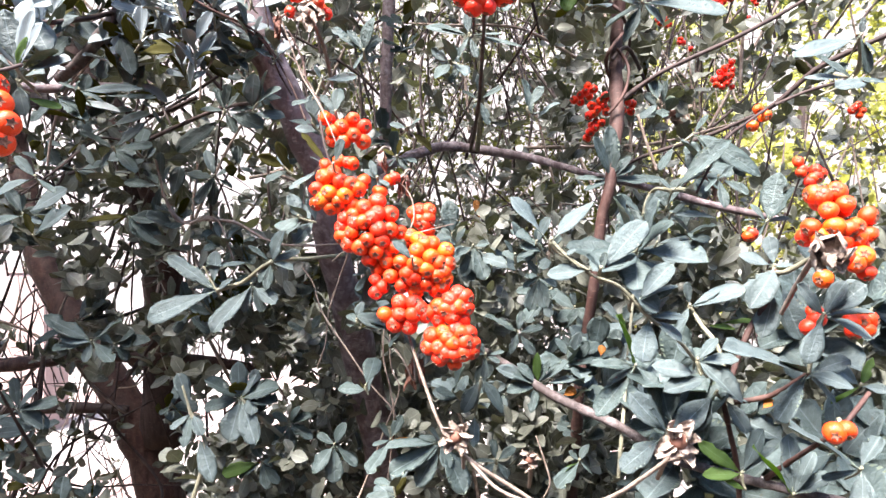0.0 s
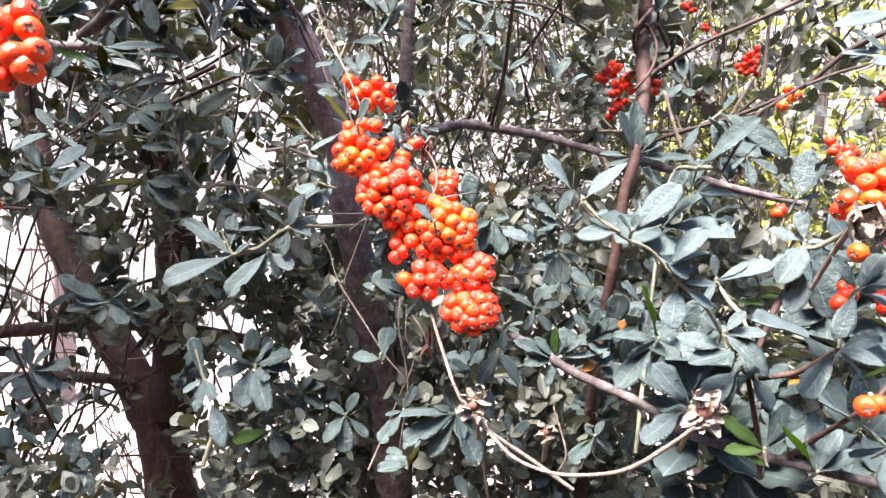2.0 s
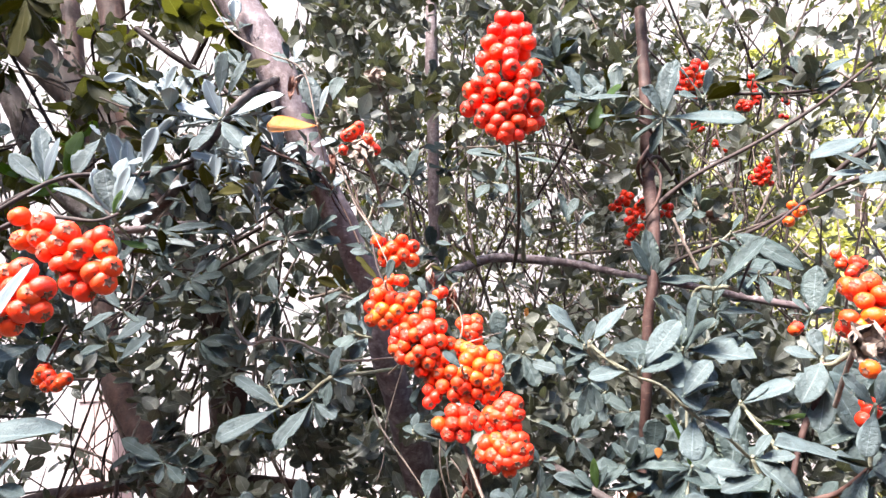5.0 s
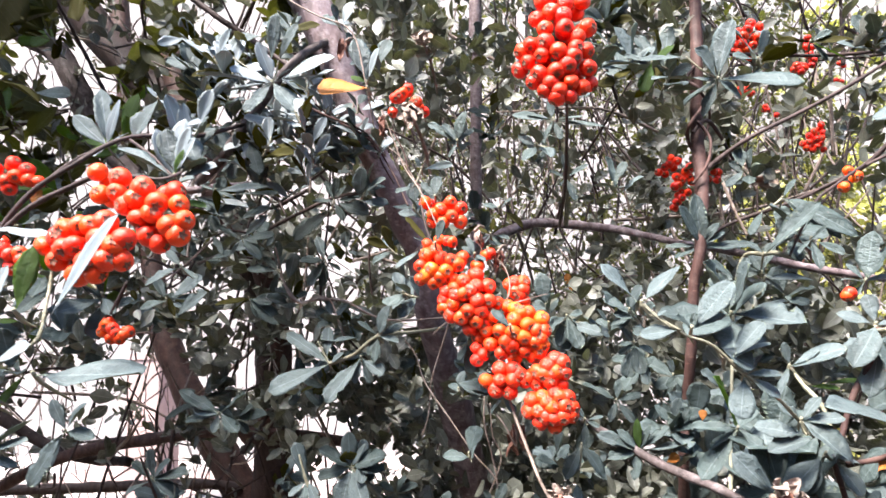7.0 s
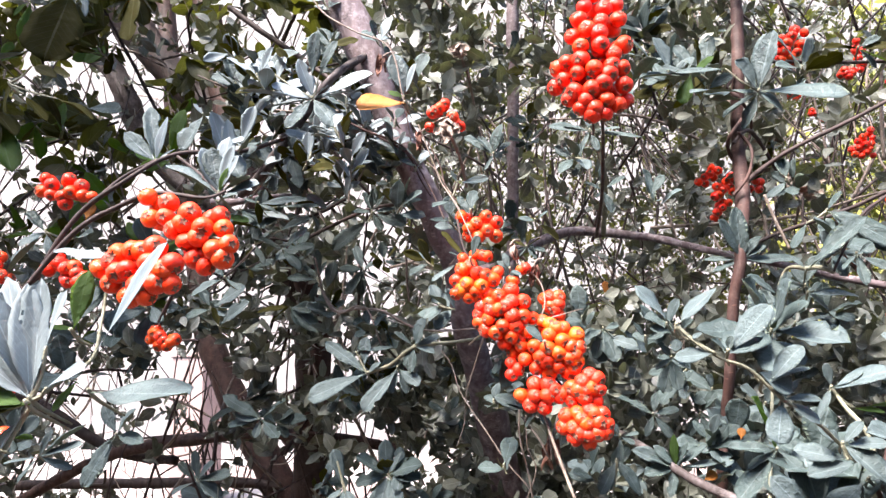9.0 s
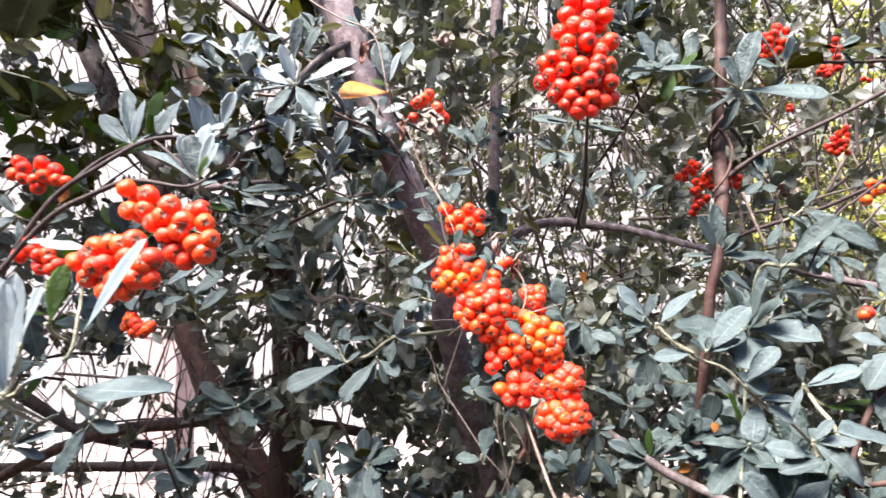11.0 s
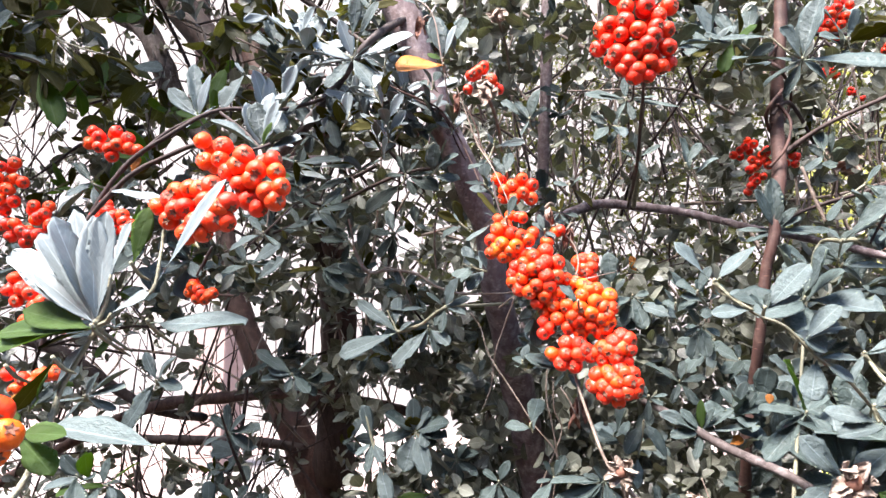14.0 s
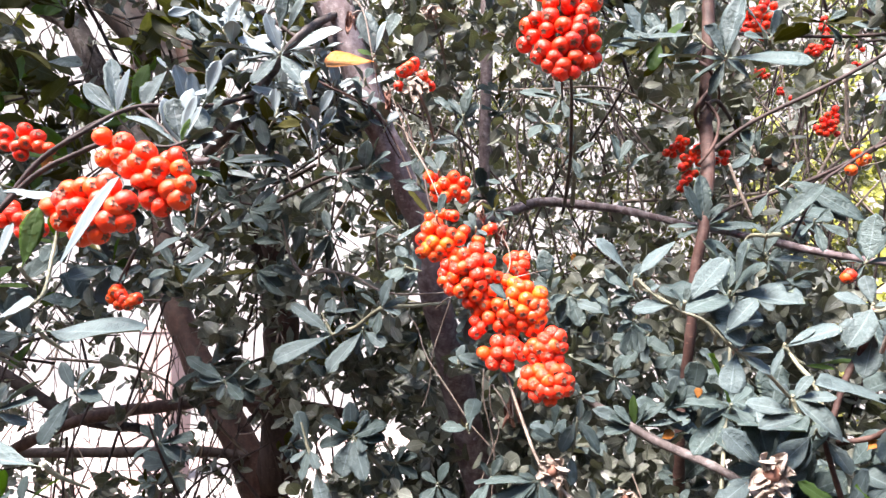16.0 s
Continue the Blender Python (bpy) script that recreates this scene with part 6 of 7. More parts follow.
leafy_sprig((-0.3076, 0.55, 1.3728), [(0, 0, 0, 33, -7, 3, 0.2, 0), (0, 0, 0, 7, 1, -14, 0.35, 3), (0, 0, 0, 18, 2, -5, 0.28, 0), (0, 0, 0, -15, -7, 9, 0.3, 0), (0, 0, 0, -41, -5, 14, 0.3, 0), (0, 0, 0, -28, -2, -0, 0.4, 0)])
leafy_sprig((-0.2016, 0.33, 1.3912), [(0, 0, 0, -4, -3, 28, 0.36, 1), (0, 0, 0, 13, -6, 27, 0.3, 1), (0, 0, 0, 8, -5, 14, 0.3, 2)])
leafy_sprig((-0.2186, 0.36, 1.4319), [(0, 0, 0, 13, -1, -23, 0.52, 1), (0, 0, 0, -10, 1, -12, 0.4, 1), (0, 0, 0, 18, -5, 0, 0.4, 1)])
leafy_sprig((-0.2222, 0.36, 1.3931), [(0, 0, 0, 17, -4, 4, 0.5, 1), (13, 0, 10, 12, 1, -3, 0.34, 1), (4, 0, -8, 19, 1, -6, 0.4, 2), (0, 0, 0, 4, -0, -18, 0.4, 1), (0, 0, 0, -5, -6, 12, 0.34, 0)])
leafy_sprig((-0.1587, 0.47, 1.2762), [(0, 0, 0, -35, 1, 25, 0.24, 1), (-2, 0, 3, 1, 4, 25, 0.34, 1), (-9, 0, 17, 29, 6, 2, 0.32, 1), (0, 0, 0, -49, 0, -20, 0.28, 1), (0, 0, 0, 13, -5, 8, 0.3, 1), (0, 0, 0, -18, 2, 12, 0.3, 1)])
leafy_sprig((-0.1307, 0.46, 1.2803), [(0, 0, 0, -23, -12, -31, 0.3, 1), (0, 0, 0, -5, -1, -19, 0.24, 1), (0, 0, 0, 7, 3, -19, 0.36, 1), (0, 0, 0, 17, 0, -13, 0.42, 1)])
leafy_sprig((-0.1187, 0.465, 1.2957), [(0, 0, 0, 11, -8, 22, 0.42, 1), (0, 0, 0, -14, -5, 12, 0.28, 0), (0, 0, 0, 19, 3, 8, 0.28, 1), (0, 0, 0, 17, -6, -5, 0.34, 1), (0, 0, 0, -9, -1, -14, 0.34, 0), (0, 0, 0, 5, -3, 15, 0.32, 1), (0, 0, 0, -2, -7, -19, 0.3, 0)])
leafy_sprig((-0.1814, 0.48, 1.188), [(0, 0, 0, -9, -1, 29, 0.32, 1), (0, 0, 0, -12, -7, -9, 0.34, 1), (0, 0, 0, 11, -6, -14, 0.4, 1), (5, 0, -17, 13, -6, -30, 0.32, 1), (0, 0, 0, -2, -9, -22, 0.3, 0)])
leafy_sprig((-0.152, 0.5, 1.194), [(0, 0, 0, -23, -11, 16, 0.42, 0), (0, 0, 0, -2, -2, 28, 0.4, 1), (0, 0, 0, 11, 1, 18, 0.32, 1), (0, 0, 0, -29, 3, -8, 0.36, 0), (0, 0, 0, 14, -12, -31, 0.36, 1), (0, 0, 0, -9, -5, -31, 0.52, 1), (0, 0, 0, 29, -6, 12, 0.6, 0), (0, 0, 0, 28, -2, -2, 0.52, 0), (0, 0, 0, -6, -1, 11, 0.4, 0)])
leafy_sprig((-0.1216, 0.52, 1.1707), [(0, 0, 0, -18, 4, -18, 0.42, 0), (0, 0, 0, 19, -4, -12, 0.42, 0), (0, 0, 0, 10, -6, 14, 0.45, 0), (0, 0, 0, -13, 0, 8, 0.4, 0), (0, 0, 0, 19, -6, 8, 0.4, 0), (0, 0, 0, 0, -1, -25, 0.42, 0)])
leafy_sprig((-0.1092, 0.54, 1.2376), [(0, 0, 0, -18, -2, 9, 0.5, 0), (0, 0, 0, 17, 4, -18, 0.3, 0), (0, 0, 0, -9, -2, -22, 0.4, 0), (0, 0, 0, 9, -1, 14, 0.4, 0), (0, 0, 0, -13, -4, -9, 0.45, 0)])
leafy_sprig((-0.1433, 0.52, 1.1405), [(0, 0, 0, -17, -2, -12, 0.4, 0), (0, 0, 0, 15, -6, -15, 0.4, 0), (0, 0, 0, -7, 1, 17, 0.42, 0), (0, 0, 0, -30, -3, -8, 0.36, 2), (0, 0, 0, 7, -7, -19, 0.36, 0), (0, 0, 0, 19, -5, 2, 0.4, 0)])
leafy_sprig((-0.0826, 0.5, 1.1595), [(0, 0, 0, -16, -5, -19, 0.42, 0), (0, 0, 0, 17, 1, -16, 0.36, 0), (0, 0, 0, 9, -6, 18, 0.36, 0), (0, 0, 0, -13, 0, 8, 0.42, 0), (0, 0, 0, 0, -1, -28, 0.4, 0)])
leafy_sprig((-0.374, 0.6, 1.1444), [(0, 0, 0, -28, -11, -1, 0.36, 1), (0, 0, 0, -16, -0, 26, 0.36, 1), (0, 0, 0, 24, -6, 8, 0.3, 1), (0, 0, 0, -13, -9, -19, 0.32, 1), (0, 0, 0, -33, -2, 10, 0.3, 1), (0, 0, 0, 14, -7, -28, 0.3, 1)])
leafy_sprig((-0.3486, 0.62, 1.2395), [(0, 0, 0, 29, 3, 5, 0.24, 1), (0, 0, 0, 17, -4, 28, 0.32, 1), (0, 0, 0, -20, -5, -11, 0.24, 0), (0, 0, 0, -3, 1, -22, 0.28, 0), (0, 0, 0, 34, -12, 20, 0.3, 1), (0, 0, 0, -44, 1, -21, 0.18, 0)])
leafy_sprig((-0.3019, 0.6, 1.2209), [(0, 0, 0, -11, -7, -12, 0.4, 1), (0, 0, 0, 22, -6, 11, 0.4, 0), (0, 0, 0, -20, 3, 10, 0.42, 0), (0, 0, 0, 13, -0, -15, 0.4, 0), (0, 0, 0, 36, -8, 6, 0.3, 0)])
leafy_sprig((-0.3462, 0.55, 1.1111), [(0, 0, 0, -15, -7, 16, 0.3, 0), (0, 0, 0, -11, 2, -15, 0.4, 0), (0, 0, 0, 14, -0, 14, 0.4, 0), (0, 0, 0, -28, 2, -1, 0.4, 3)])
leafy_sprig((-0.2637, 0.55, 1.3346), [(0, 0, 0, 28, -8, -6, 0.34, 0), (0, 0, 0, -19, -1, -14, 0.4, 3), (0, 0, 0, 12, -4, -19, 0.35, 0), (0, 0, 0, -29, -9, -5, 0.4, 3), (0, 0, 0, 33, -8, -24, 0.32, 0)])
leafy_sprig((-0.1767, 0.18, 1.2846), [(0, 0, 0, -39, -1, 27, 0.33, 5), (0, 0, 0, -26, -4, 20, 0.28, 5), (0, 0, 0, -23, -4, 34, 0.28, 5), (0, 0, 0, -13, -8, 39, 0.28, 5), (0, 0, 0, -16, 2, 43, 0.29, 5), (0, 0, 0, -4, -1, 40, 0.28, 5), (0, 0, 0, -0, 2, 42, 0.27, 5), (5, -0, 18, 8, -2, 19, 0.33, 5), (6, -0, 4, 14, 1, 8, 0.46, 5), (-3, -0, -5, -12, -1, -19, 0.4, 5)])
leafy_sprig((-0.1762, 0.178, 1.2834), [(0, 0, 0, -49, -1, -7, 0.36, 2), (0, 0, 0, -31, -1, 6, 0.36, 2), (0, 0, 0, -44, 0, -1, 0.3, 2), (0, 0, 0, -23, -1, -7, 0.34, 3)])
leafy_sprig((-0.171, 0.2, 1.2853), [(0, 0, 0, 47, -8, 0, 0.34, 1)])
lone_leaf((-0.1559, 0.186, 1.3019), (26, 0, 36), 0.2, 5, "long narrow leaf coloured pale for sky sheen, in front of red berries")
leafy_sprig((-0.1801, 0.2, 1.3076), [(0, 0, 0, 8, -2, 23, 0.34, 2)])
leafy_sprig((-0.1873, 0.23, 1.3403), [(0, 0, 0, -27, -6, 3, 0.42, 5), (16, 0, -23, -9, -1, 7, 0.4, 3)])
leafy_sprig((-0.1338, 0.165, 1.2465), [(0, 0, 0, -45, 1, 5, 0.2, 1)])
leafy_sprig((-0.1839, 0.17, 1.2723), [(0, 0, 0, -14, -1, -18, 0.62, 3), (0, 0, 0, -7, 0, -13, 0.4, 2)])
leafy_sprig((-0.204, 0.17, 1.2688), [(0, 0, 0, -30, -3, -4, 0.2, 2)])
leafy_sprig((-0.2244, 0.15, 1.2571), [(0, 0, 0, -23, -1, 8, 0.32, 2), (7, 0, 1, 5, 0, 13, 0.3, 1)])
leafy_sprig((-0.1642, 0.14, 1.2535), [(0, 0, 0, 17, -0, 1, 0.4, 2), (0, 0, 0, -3, -0, 7, 0.4, 2), (0, 0, 0, 14, -1, -10, 0.5, 2)])
leafy_sprig((-0.1774, 0.41, 1.478), [(-2, 0, 13, 11, -13, 32, 0.26, 1), (0, 0, 0, -28, -11, 9, 0.42, 1), (-31, 0, 22, -12, -6, 11, 0.42, 1), (0, 0, 0, 19, -5, -25, 0.5, 1), (0, 0, 0, 34, -5, 0, 0.25, 1), (0, 0, 0, -40, 4, -2, 0.25, 1), (0, 0, 0, -18, -9, -23, 0.3, 1), (0, 0, 0, 50, -12, 9, 0.25, 1), (0, 0, 0, -8, -8, 28, 0.38, 1), (4, 0, 16, 18, -9, 22, 0.3, 1), (0, 0, 0, -52, -13, 7, 0.28, 1), (0, 0, 0, 14, -4, 7, 0.25, 1)])
leafy_sprig((-0.1121, 0.425, 1.4771), [(0, 0, 0, -6, -4, 34, 0.36, 1), (0, 0, 0, 12, -10, 21, 0.36, 1), (0, 0, 0, -13, 2, 7, 0.4, 2)])
leafy_sprig((-0.1104, 0.42, 1.471), [(0, 0, 0, -35, -7, 1, 0.8, 4)])
leafy_sprig((-0.2881, 0.385, 1.4331), [(0, 0, 0, -10, 5, 45, 0.25, 1), (0, 0, 0, 8, -0, 33, 0.25, 1), (0, 0, 0, -15, -0, 16, 0.32, 1), (0, 0, 0, -25, -4, 23, 0.3, 1), (0, 0, 0, 14, 2, 9, 0.3, 1), (0, 0, 0, -8, -4, -8, 0.3, 1)])
leafy_sprig((-0.2094, 0.342, 1.3938), [(0, 0, 0, -38, -1, 21, 0.3, 1), (0, 0, 0, -8, -7, 29, 0.4, 1), (0, 0, 0, 6, -0, 37, 0.3, 1), (0, 0, 0, -7, 0, 24, 0.36, 1), (0, 0, 0, 18, -8, 21, 0.42, 1), (0, 0, 0, 32, -7, 2, 0.3, 1), (0, 0, 0, 26, -9, 8, 0.3, 1)])
leafy_sprig((-0.2376, 0.4, 1.4269), [(0, 0, 0, 20, -8, 24, 0.3, 1), (0, 0, 0, -7, -15, 39, 0.36, 1), (0, 0, 0, 1, -6, 36, 0.3, 1), (0, 0, 0, 20, 4, 17, 0.3, 1), (8, 0, 17, 14, -5, 27, 0.35, 1)])
leafy_sprig((-0.2739, 0.42, 1.4787), [(0, 0, 0, -14, -6, -30, 0.42, 1), (0, 0, 0, 13, -2, -8, 0.3, 1), (0, 0, 0, -7, -3, 9, 0.36, 1)])
leafy_sprig((-0.2528, 0.44, 1.4057), [(32, 0, 0, 34, 1, -1, 0.2, 0), (0, 0, 0, -17, 0, -16, 0.34, 0), (0, 0, 0, 26, -8, -16, 0.33, 0), (0, 0, 0, 13, -4, 10, 0.4, 1), (0, 0, 0, 43, -0, -11, 0.25, 1)])
leafy_sprig((-0.2886, 0.46, 1.3296), [(0, 0, 0, 28, 5, 18, 0.34, 1), (0, 0, 0, 13, -0, -6, 0.32, 1), (0, 0, 0, -9, -3, 19, 0.33, 0), (0, 0, 0, 22, 4, 1, 0.34, 1), (0, 0, 0, -17, -9, -6, 0.4, 0)])
leafy_sprig((-0.2095, 0.44, 1.4473), [(10, 0, -6, 6, -7, 17, 0.55, 1), (0, 0, 0, -22, 1, -7, 0.6, 1), (0, 0, 0, -4, -2, -15, 0.5, 1), (0, 0, 0, 12, -10, -31, 0.3, 0)])
leafy_sprig((-0.174, 0.48, 1.4478), [(0, 0, 0, -5, -1, -15, 0.55, 1), (0, 0, 0, 17, 3, -1, 0.4, 0), (0, 0, 0, 9, -2, 14, 0.42, 0), (0, 0, 0, 22, -6, -22, 0.4, 3), (0, 0, 0, -13, -7, 10, 0.4, 0)])
leafy_sprig((-0.2306, 0.47, 1.376), [(0, 0, 0, -18, -9, 10, 0.34, 0), (0, 0, 0, 20, 3, 19, 0.24, 1), (0, 0, 0, 29, -3, 2, 0.3, 0), (0, 0, 0, -13, 3, -14, 0.3, 0), (0, 0, 0, 20, -8, -17, 0.35, 0)])
leafy_sprig((-0.2646, 0.5, 1.2369), [(0, 0, 0, 27, -7, 16, 0.4, 0), (0, 0, 0, -19, -9, 6, 0.4, 1), (0, 0, 0, -4, -3, -15, 0.4, 1), (0, 0, 0, 21, -8, -14, 0.35, 0), (0, 0, 0, -30, -10, 21, 0.35, 0), (0, 0, 0, -27, -5, -5, 0.34, 0)])
leafy_sprig((-0.212, 0.55, 1.2533), [(0, 0, 0, 26, -7, 22, 0.3, 0), (0, 0, 0, -9, -8, -15, 0.34, 1), (0, 0, 0, 20, -9, -15, 0.36, 0), (0, 0, 0, -25, 4, 5, 0.36, 0), (0, 0, 0, -2, -8, 27, 0.33, 0)])
leafy_sprig((-0.3562, 0.55, 1.1739), [(0, 0, 0, -25, -3, -12, 0.36, 1), (0, 0, 0, 29, -5, -14, 0.36, 1), (0, 0, 0, -2, -2, 28, 0.28, 1), (0, 0, 0, 22, -8, 19, 0.3, 1), (0, 0, 0, -17, -5, 17, 0.35, 0), (0, 0, 0, 40, -11, 9, 0.32, 0)])
leafy_sprig((-0.386, 0.4, 1.5923), [(0, 0, 0, -16, -4, -64, 0.66, 3), (0, 0, 0, 10, 3, 27, 0.2, 1), (13, 0, -3, 4, -1, -26, 0.2, 1)])
leafy_sprig((-0.4666, 0.44, 1.613), [(0, 0, 0, -7, 3, -43, 0.4, 2), (0, 0, 0, -15, -4, -14, 0.3, 2)])
leafy_sprig((-0.6053, 0.44, 1.6246), [(0, 0, 0, 54, -15, -64, 0.5, 1), (0, 0, 0, -50, -3, 7, 0.4, 0), (0, 0, 0, 14, -1, 8, 0.4, 1), (0, 0, 0, -80, -4, 36, 0.4, 3), (0, 0, 0, -22, -5, 30, 0.35, 3)])
leafy_sprig((-0.5816, 0.44, 1.5383), [(25, 0, -3, 66, -2, -21, 0.22, 1), (0, 0, 0, -40, 1, 19, 0.3, 0), (0, 0, 0, -23, 3, 30, 0.3, 1), (0, 0, 0, 57, -8, 26, 0.3, 0), (0, 0, 0, 10, -3, 35, 0.3, 0), (0, 0, 0, -74, 4, 3, 0.3, 0)])
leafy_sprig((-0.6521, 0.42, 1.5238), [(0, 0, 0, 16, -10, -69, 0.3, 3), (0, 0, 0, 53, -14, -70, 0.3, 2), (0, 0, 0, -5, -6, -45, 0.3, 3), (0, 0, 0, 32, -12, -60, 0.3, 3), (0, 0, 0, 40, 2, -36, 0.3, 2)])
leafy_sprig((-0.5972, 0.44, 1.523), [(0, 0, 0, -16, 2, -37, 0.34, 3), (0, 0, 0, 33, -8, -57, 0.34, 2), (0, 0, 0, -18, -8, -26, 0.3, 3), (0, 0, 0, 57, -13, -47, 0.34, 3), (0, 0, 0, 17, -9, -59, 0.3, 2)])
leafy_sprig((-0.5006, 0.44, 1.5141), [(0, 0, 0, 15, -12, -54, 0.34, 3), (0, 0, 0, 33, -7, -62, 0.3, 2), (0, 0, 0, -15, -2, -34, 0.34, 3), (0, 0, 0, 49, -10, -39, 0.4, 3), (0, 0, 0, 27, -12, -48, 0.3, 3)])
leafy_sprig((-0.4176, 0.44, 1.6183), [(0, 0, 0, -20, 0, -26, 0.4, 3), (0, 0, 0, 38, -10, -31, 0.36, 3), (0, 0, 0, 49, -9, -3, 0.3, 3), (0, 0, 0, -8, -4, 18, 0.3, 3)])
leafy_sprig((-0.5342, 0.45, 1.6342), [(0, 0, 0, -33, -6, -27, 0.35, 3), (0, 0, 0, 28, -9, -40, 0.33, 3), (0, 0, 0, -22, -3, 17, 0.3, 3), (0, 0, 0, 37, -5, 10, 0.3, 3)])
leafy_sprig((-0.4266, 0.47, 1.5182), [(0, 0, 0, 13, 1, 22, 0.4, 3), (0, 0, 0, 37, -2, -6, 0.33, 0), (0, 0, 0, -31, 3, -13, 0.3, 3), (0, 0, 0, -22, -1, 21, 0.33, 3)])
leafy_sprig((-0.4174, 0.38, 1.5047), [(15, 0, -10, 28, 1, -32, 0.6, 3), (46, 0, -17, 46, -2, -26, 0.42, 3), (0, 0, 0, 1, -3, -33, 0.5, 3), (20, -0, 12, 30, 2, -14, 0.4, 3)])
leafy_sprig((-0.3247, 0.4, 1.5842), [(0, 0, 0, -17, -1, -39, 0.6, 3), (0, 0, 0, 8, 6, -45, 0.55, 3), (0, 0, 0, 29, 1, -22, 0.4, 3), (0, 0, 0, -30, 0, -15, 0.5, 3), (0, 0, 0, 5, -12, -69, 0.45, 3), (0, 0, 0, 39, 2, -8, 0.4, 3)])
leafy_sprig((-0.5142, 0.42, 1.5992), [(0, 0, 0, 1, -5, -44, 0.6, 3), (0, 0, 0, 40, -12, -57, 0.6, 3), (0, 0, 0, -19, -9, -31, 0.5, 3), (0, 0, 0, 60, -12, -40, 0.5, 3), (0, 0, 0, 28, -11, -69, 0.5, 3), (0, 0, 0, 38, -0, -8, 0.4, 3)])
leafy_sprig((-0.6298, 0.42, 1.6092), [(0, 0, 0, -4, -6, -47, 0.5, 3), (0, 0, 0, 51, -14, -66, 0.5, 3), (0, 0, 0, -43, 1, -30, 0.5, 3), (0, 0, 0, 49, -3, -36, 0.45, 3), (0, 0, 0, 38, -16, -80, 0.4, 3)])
leafy_sprig((-0.5172, 0.46, 1.5693), [(-20, 0, 0, 56, -12, 2, 0.3, 1), (0, 0, 0, -20, -7, -15, 0.3, 1), (-67, 0, 21, 19, -3, 15, 0.3, 1)])
leafy_sprig((-0.4862, 0.38, 1.3465), [(0, 0, 0, -35, 6, -75, 0.3, 2), (0, 0, 0, -23, 4, -36, 0.28, 2), (0, 0, 0, 25, -1, -38, 0.3, 2), (0, 0, 0, 44, -7, -20, 0.3, 3)])
leafy_sprig((-0.3545, 0.36, 1.3813), [(0, 0, 0, -15, -3, 15, 0.4, 0), (0, 0, 0, -19, -4, -8, 0.35, 1), (0, 0, 0, 9, -3, -19, 0.3, 1), (0, 0, 0, 16, -5, 11, 0.3, 0), (23, 0, -6, 17, -1, 3, 0.5, 0), (0, 0, 0, -36, 3, -29, 0.3, 1)])
leafy_sprig((-0.4473, 0.4, 1.3282), [(0, 0, 0, -22, 0, 16, 0.4, 1), (0, 0, 0, -33, -13, -14, 0.3, 0), (0, 0, 0, -22, -3, -29, 0.3, 1), (0, 0, 0, 32, -6, 8, 0.3, 0)])
leafy_sprig((-0.5806, 0.4, 1.377), [(0, 0, 0, -30, 0, -20, 0.35, 1), (0, 0, 0, 36, -3, -13, 0.35, 0), (0, 0, 0, 11, 2, 16, 0.3, 3), (0, 0, 0, 50, 2, 2, 0.3, 1), (0, 0, 0, 37, -8, -30, 0.4, 1)])
leafy_sprig((-0.3391, 0.35, 1.2323), [(0, 0, 0, -12, -4, -16, 0.2, 1), (0, 0, 0, 23, 3, -8, 0.22, 1), (0, 0, 0, 34, -3, 9, 0.25, 1), (0, 0, 0, 12, -2, 17, 0.25, 1), (0, 0, 0, -24, -3, -4, 0.2, 1), (0, 0, 0, 34, 1, 20, 0.25, 1)])
leafy_sprig((-0.5005, 0.38, 1.2658), [(0, 0, 0, -47, 4, -5, 0.2, 1), (0, 0, 0, 35, -2, 19, 0.25, 1), (0, 0, 0, -23, 3, -25, 0.22, 1), (0, 0, 0, 30, -1, -19, 0.24, 1), (0, 0, 0, -40, -14, 16, 0.3, 1), (0, 0, 0, 20, 2, -43, 0.24, 1)])
leafy_sprig((-0.3233, 0.4, 1.2384), [(0, 0, 0, -9, -3, 22, 0.3, 1), (0, 0, 0, 27, -7, -3, 0.3, 0), (0, 0, 0, -19, 4, -23, 0.3, 1), (0, 0, 0, 22, -8, 19, 0.3, 1), (0, 0, 0, -25, -3, -36, 0.3, 1)])
lone_leaf((0.0395, 0.85, 1.3437), (-6, 0, 26), 0.4, 4, "small orange-yellow dying leaf deep in the shrub")
lone_leaf((0.0759, 0.435, 1.2095), (8, 0, 5), 0.7, 4, "yellowing leaf beside a grey branch")
lone_leaf((0.1586, 0.345, 1.2229), (5, 0, 5), 0.8, 4, "small orange-yellow leaf on a firethorn twig")
lone_leaf((0.0967, 0.42, 1.2369), (1, 0, 7), 0.7, 4, "small yellow leaf behind green ones")
withered_leaf((0.191, 0.5, 1.3476), 0.0219, "dry brown curled leaf caught on a branch")
lone_leaf((-0.3182, 0.355, 1.3864), (5, 0, 12), 0.6, 4, "orange-yellow leaf beside red berries")
lone_leaf((-0.3386, 0.3, 1.2326), (-5, 0, 7), 0.6, 4, "small yellow leaf under the berries")
withered_flower((0.1017, 0.3, 1.221), 0.0149, "withered pale flower head with a brown core")
withered_flower((0.0082, 0.365, 1.2043), 0.0128, "small withered cream flower head on a dry stalk")
withered_flower((0.0483, 0.38, 1.1875), 0.0097, "small withered cream flower head")
withered_flower((0.1643, 0.305, 1.2996), 0.0171, "withered papery flower among orange berries")
withered_flower((-0.0763, 0.41, 1.4427), 0.0160, "withered papery flower beside small berries")
withered_flower((0.2001, 0.6, 1.4266), 0.0252, "withered cream flower head deep in the shrub")
withered_flower((-0.0837, 0.5, 1.5401), 0.0152, "withered buff flower hanging in the leaves")
withered_leaf((-0.0156, 0.41, 1.2274), 0.0204, "rust-brown withered leaf hanging from a stalk")
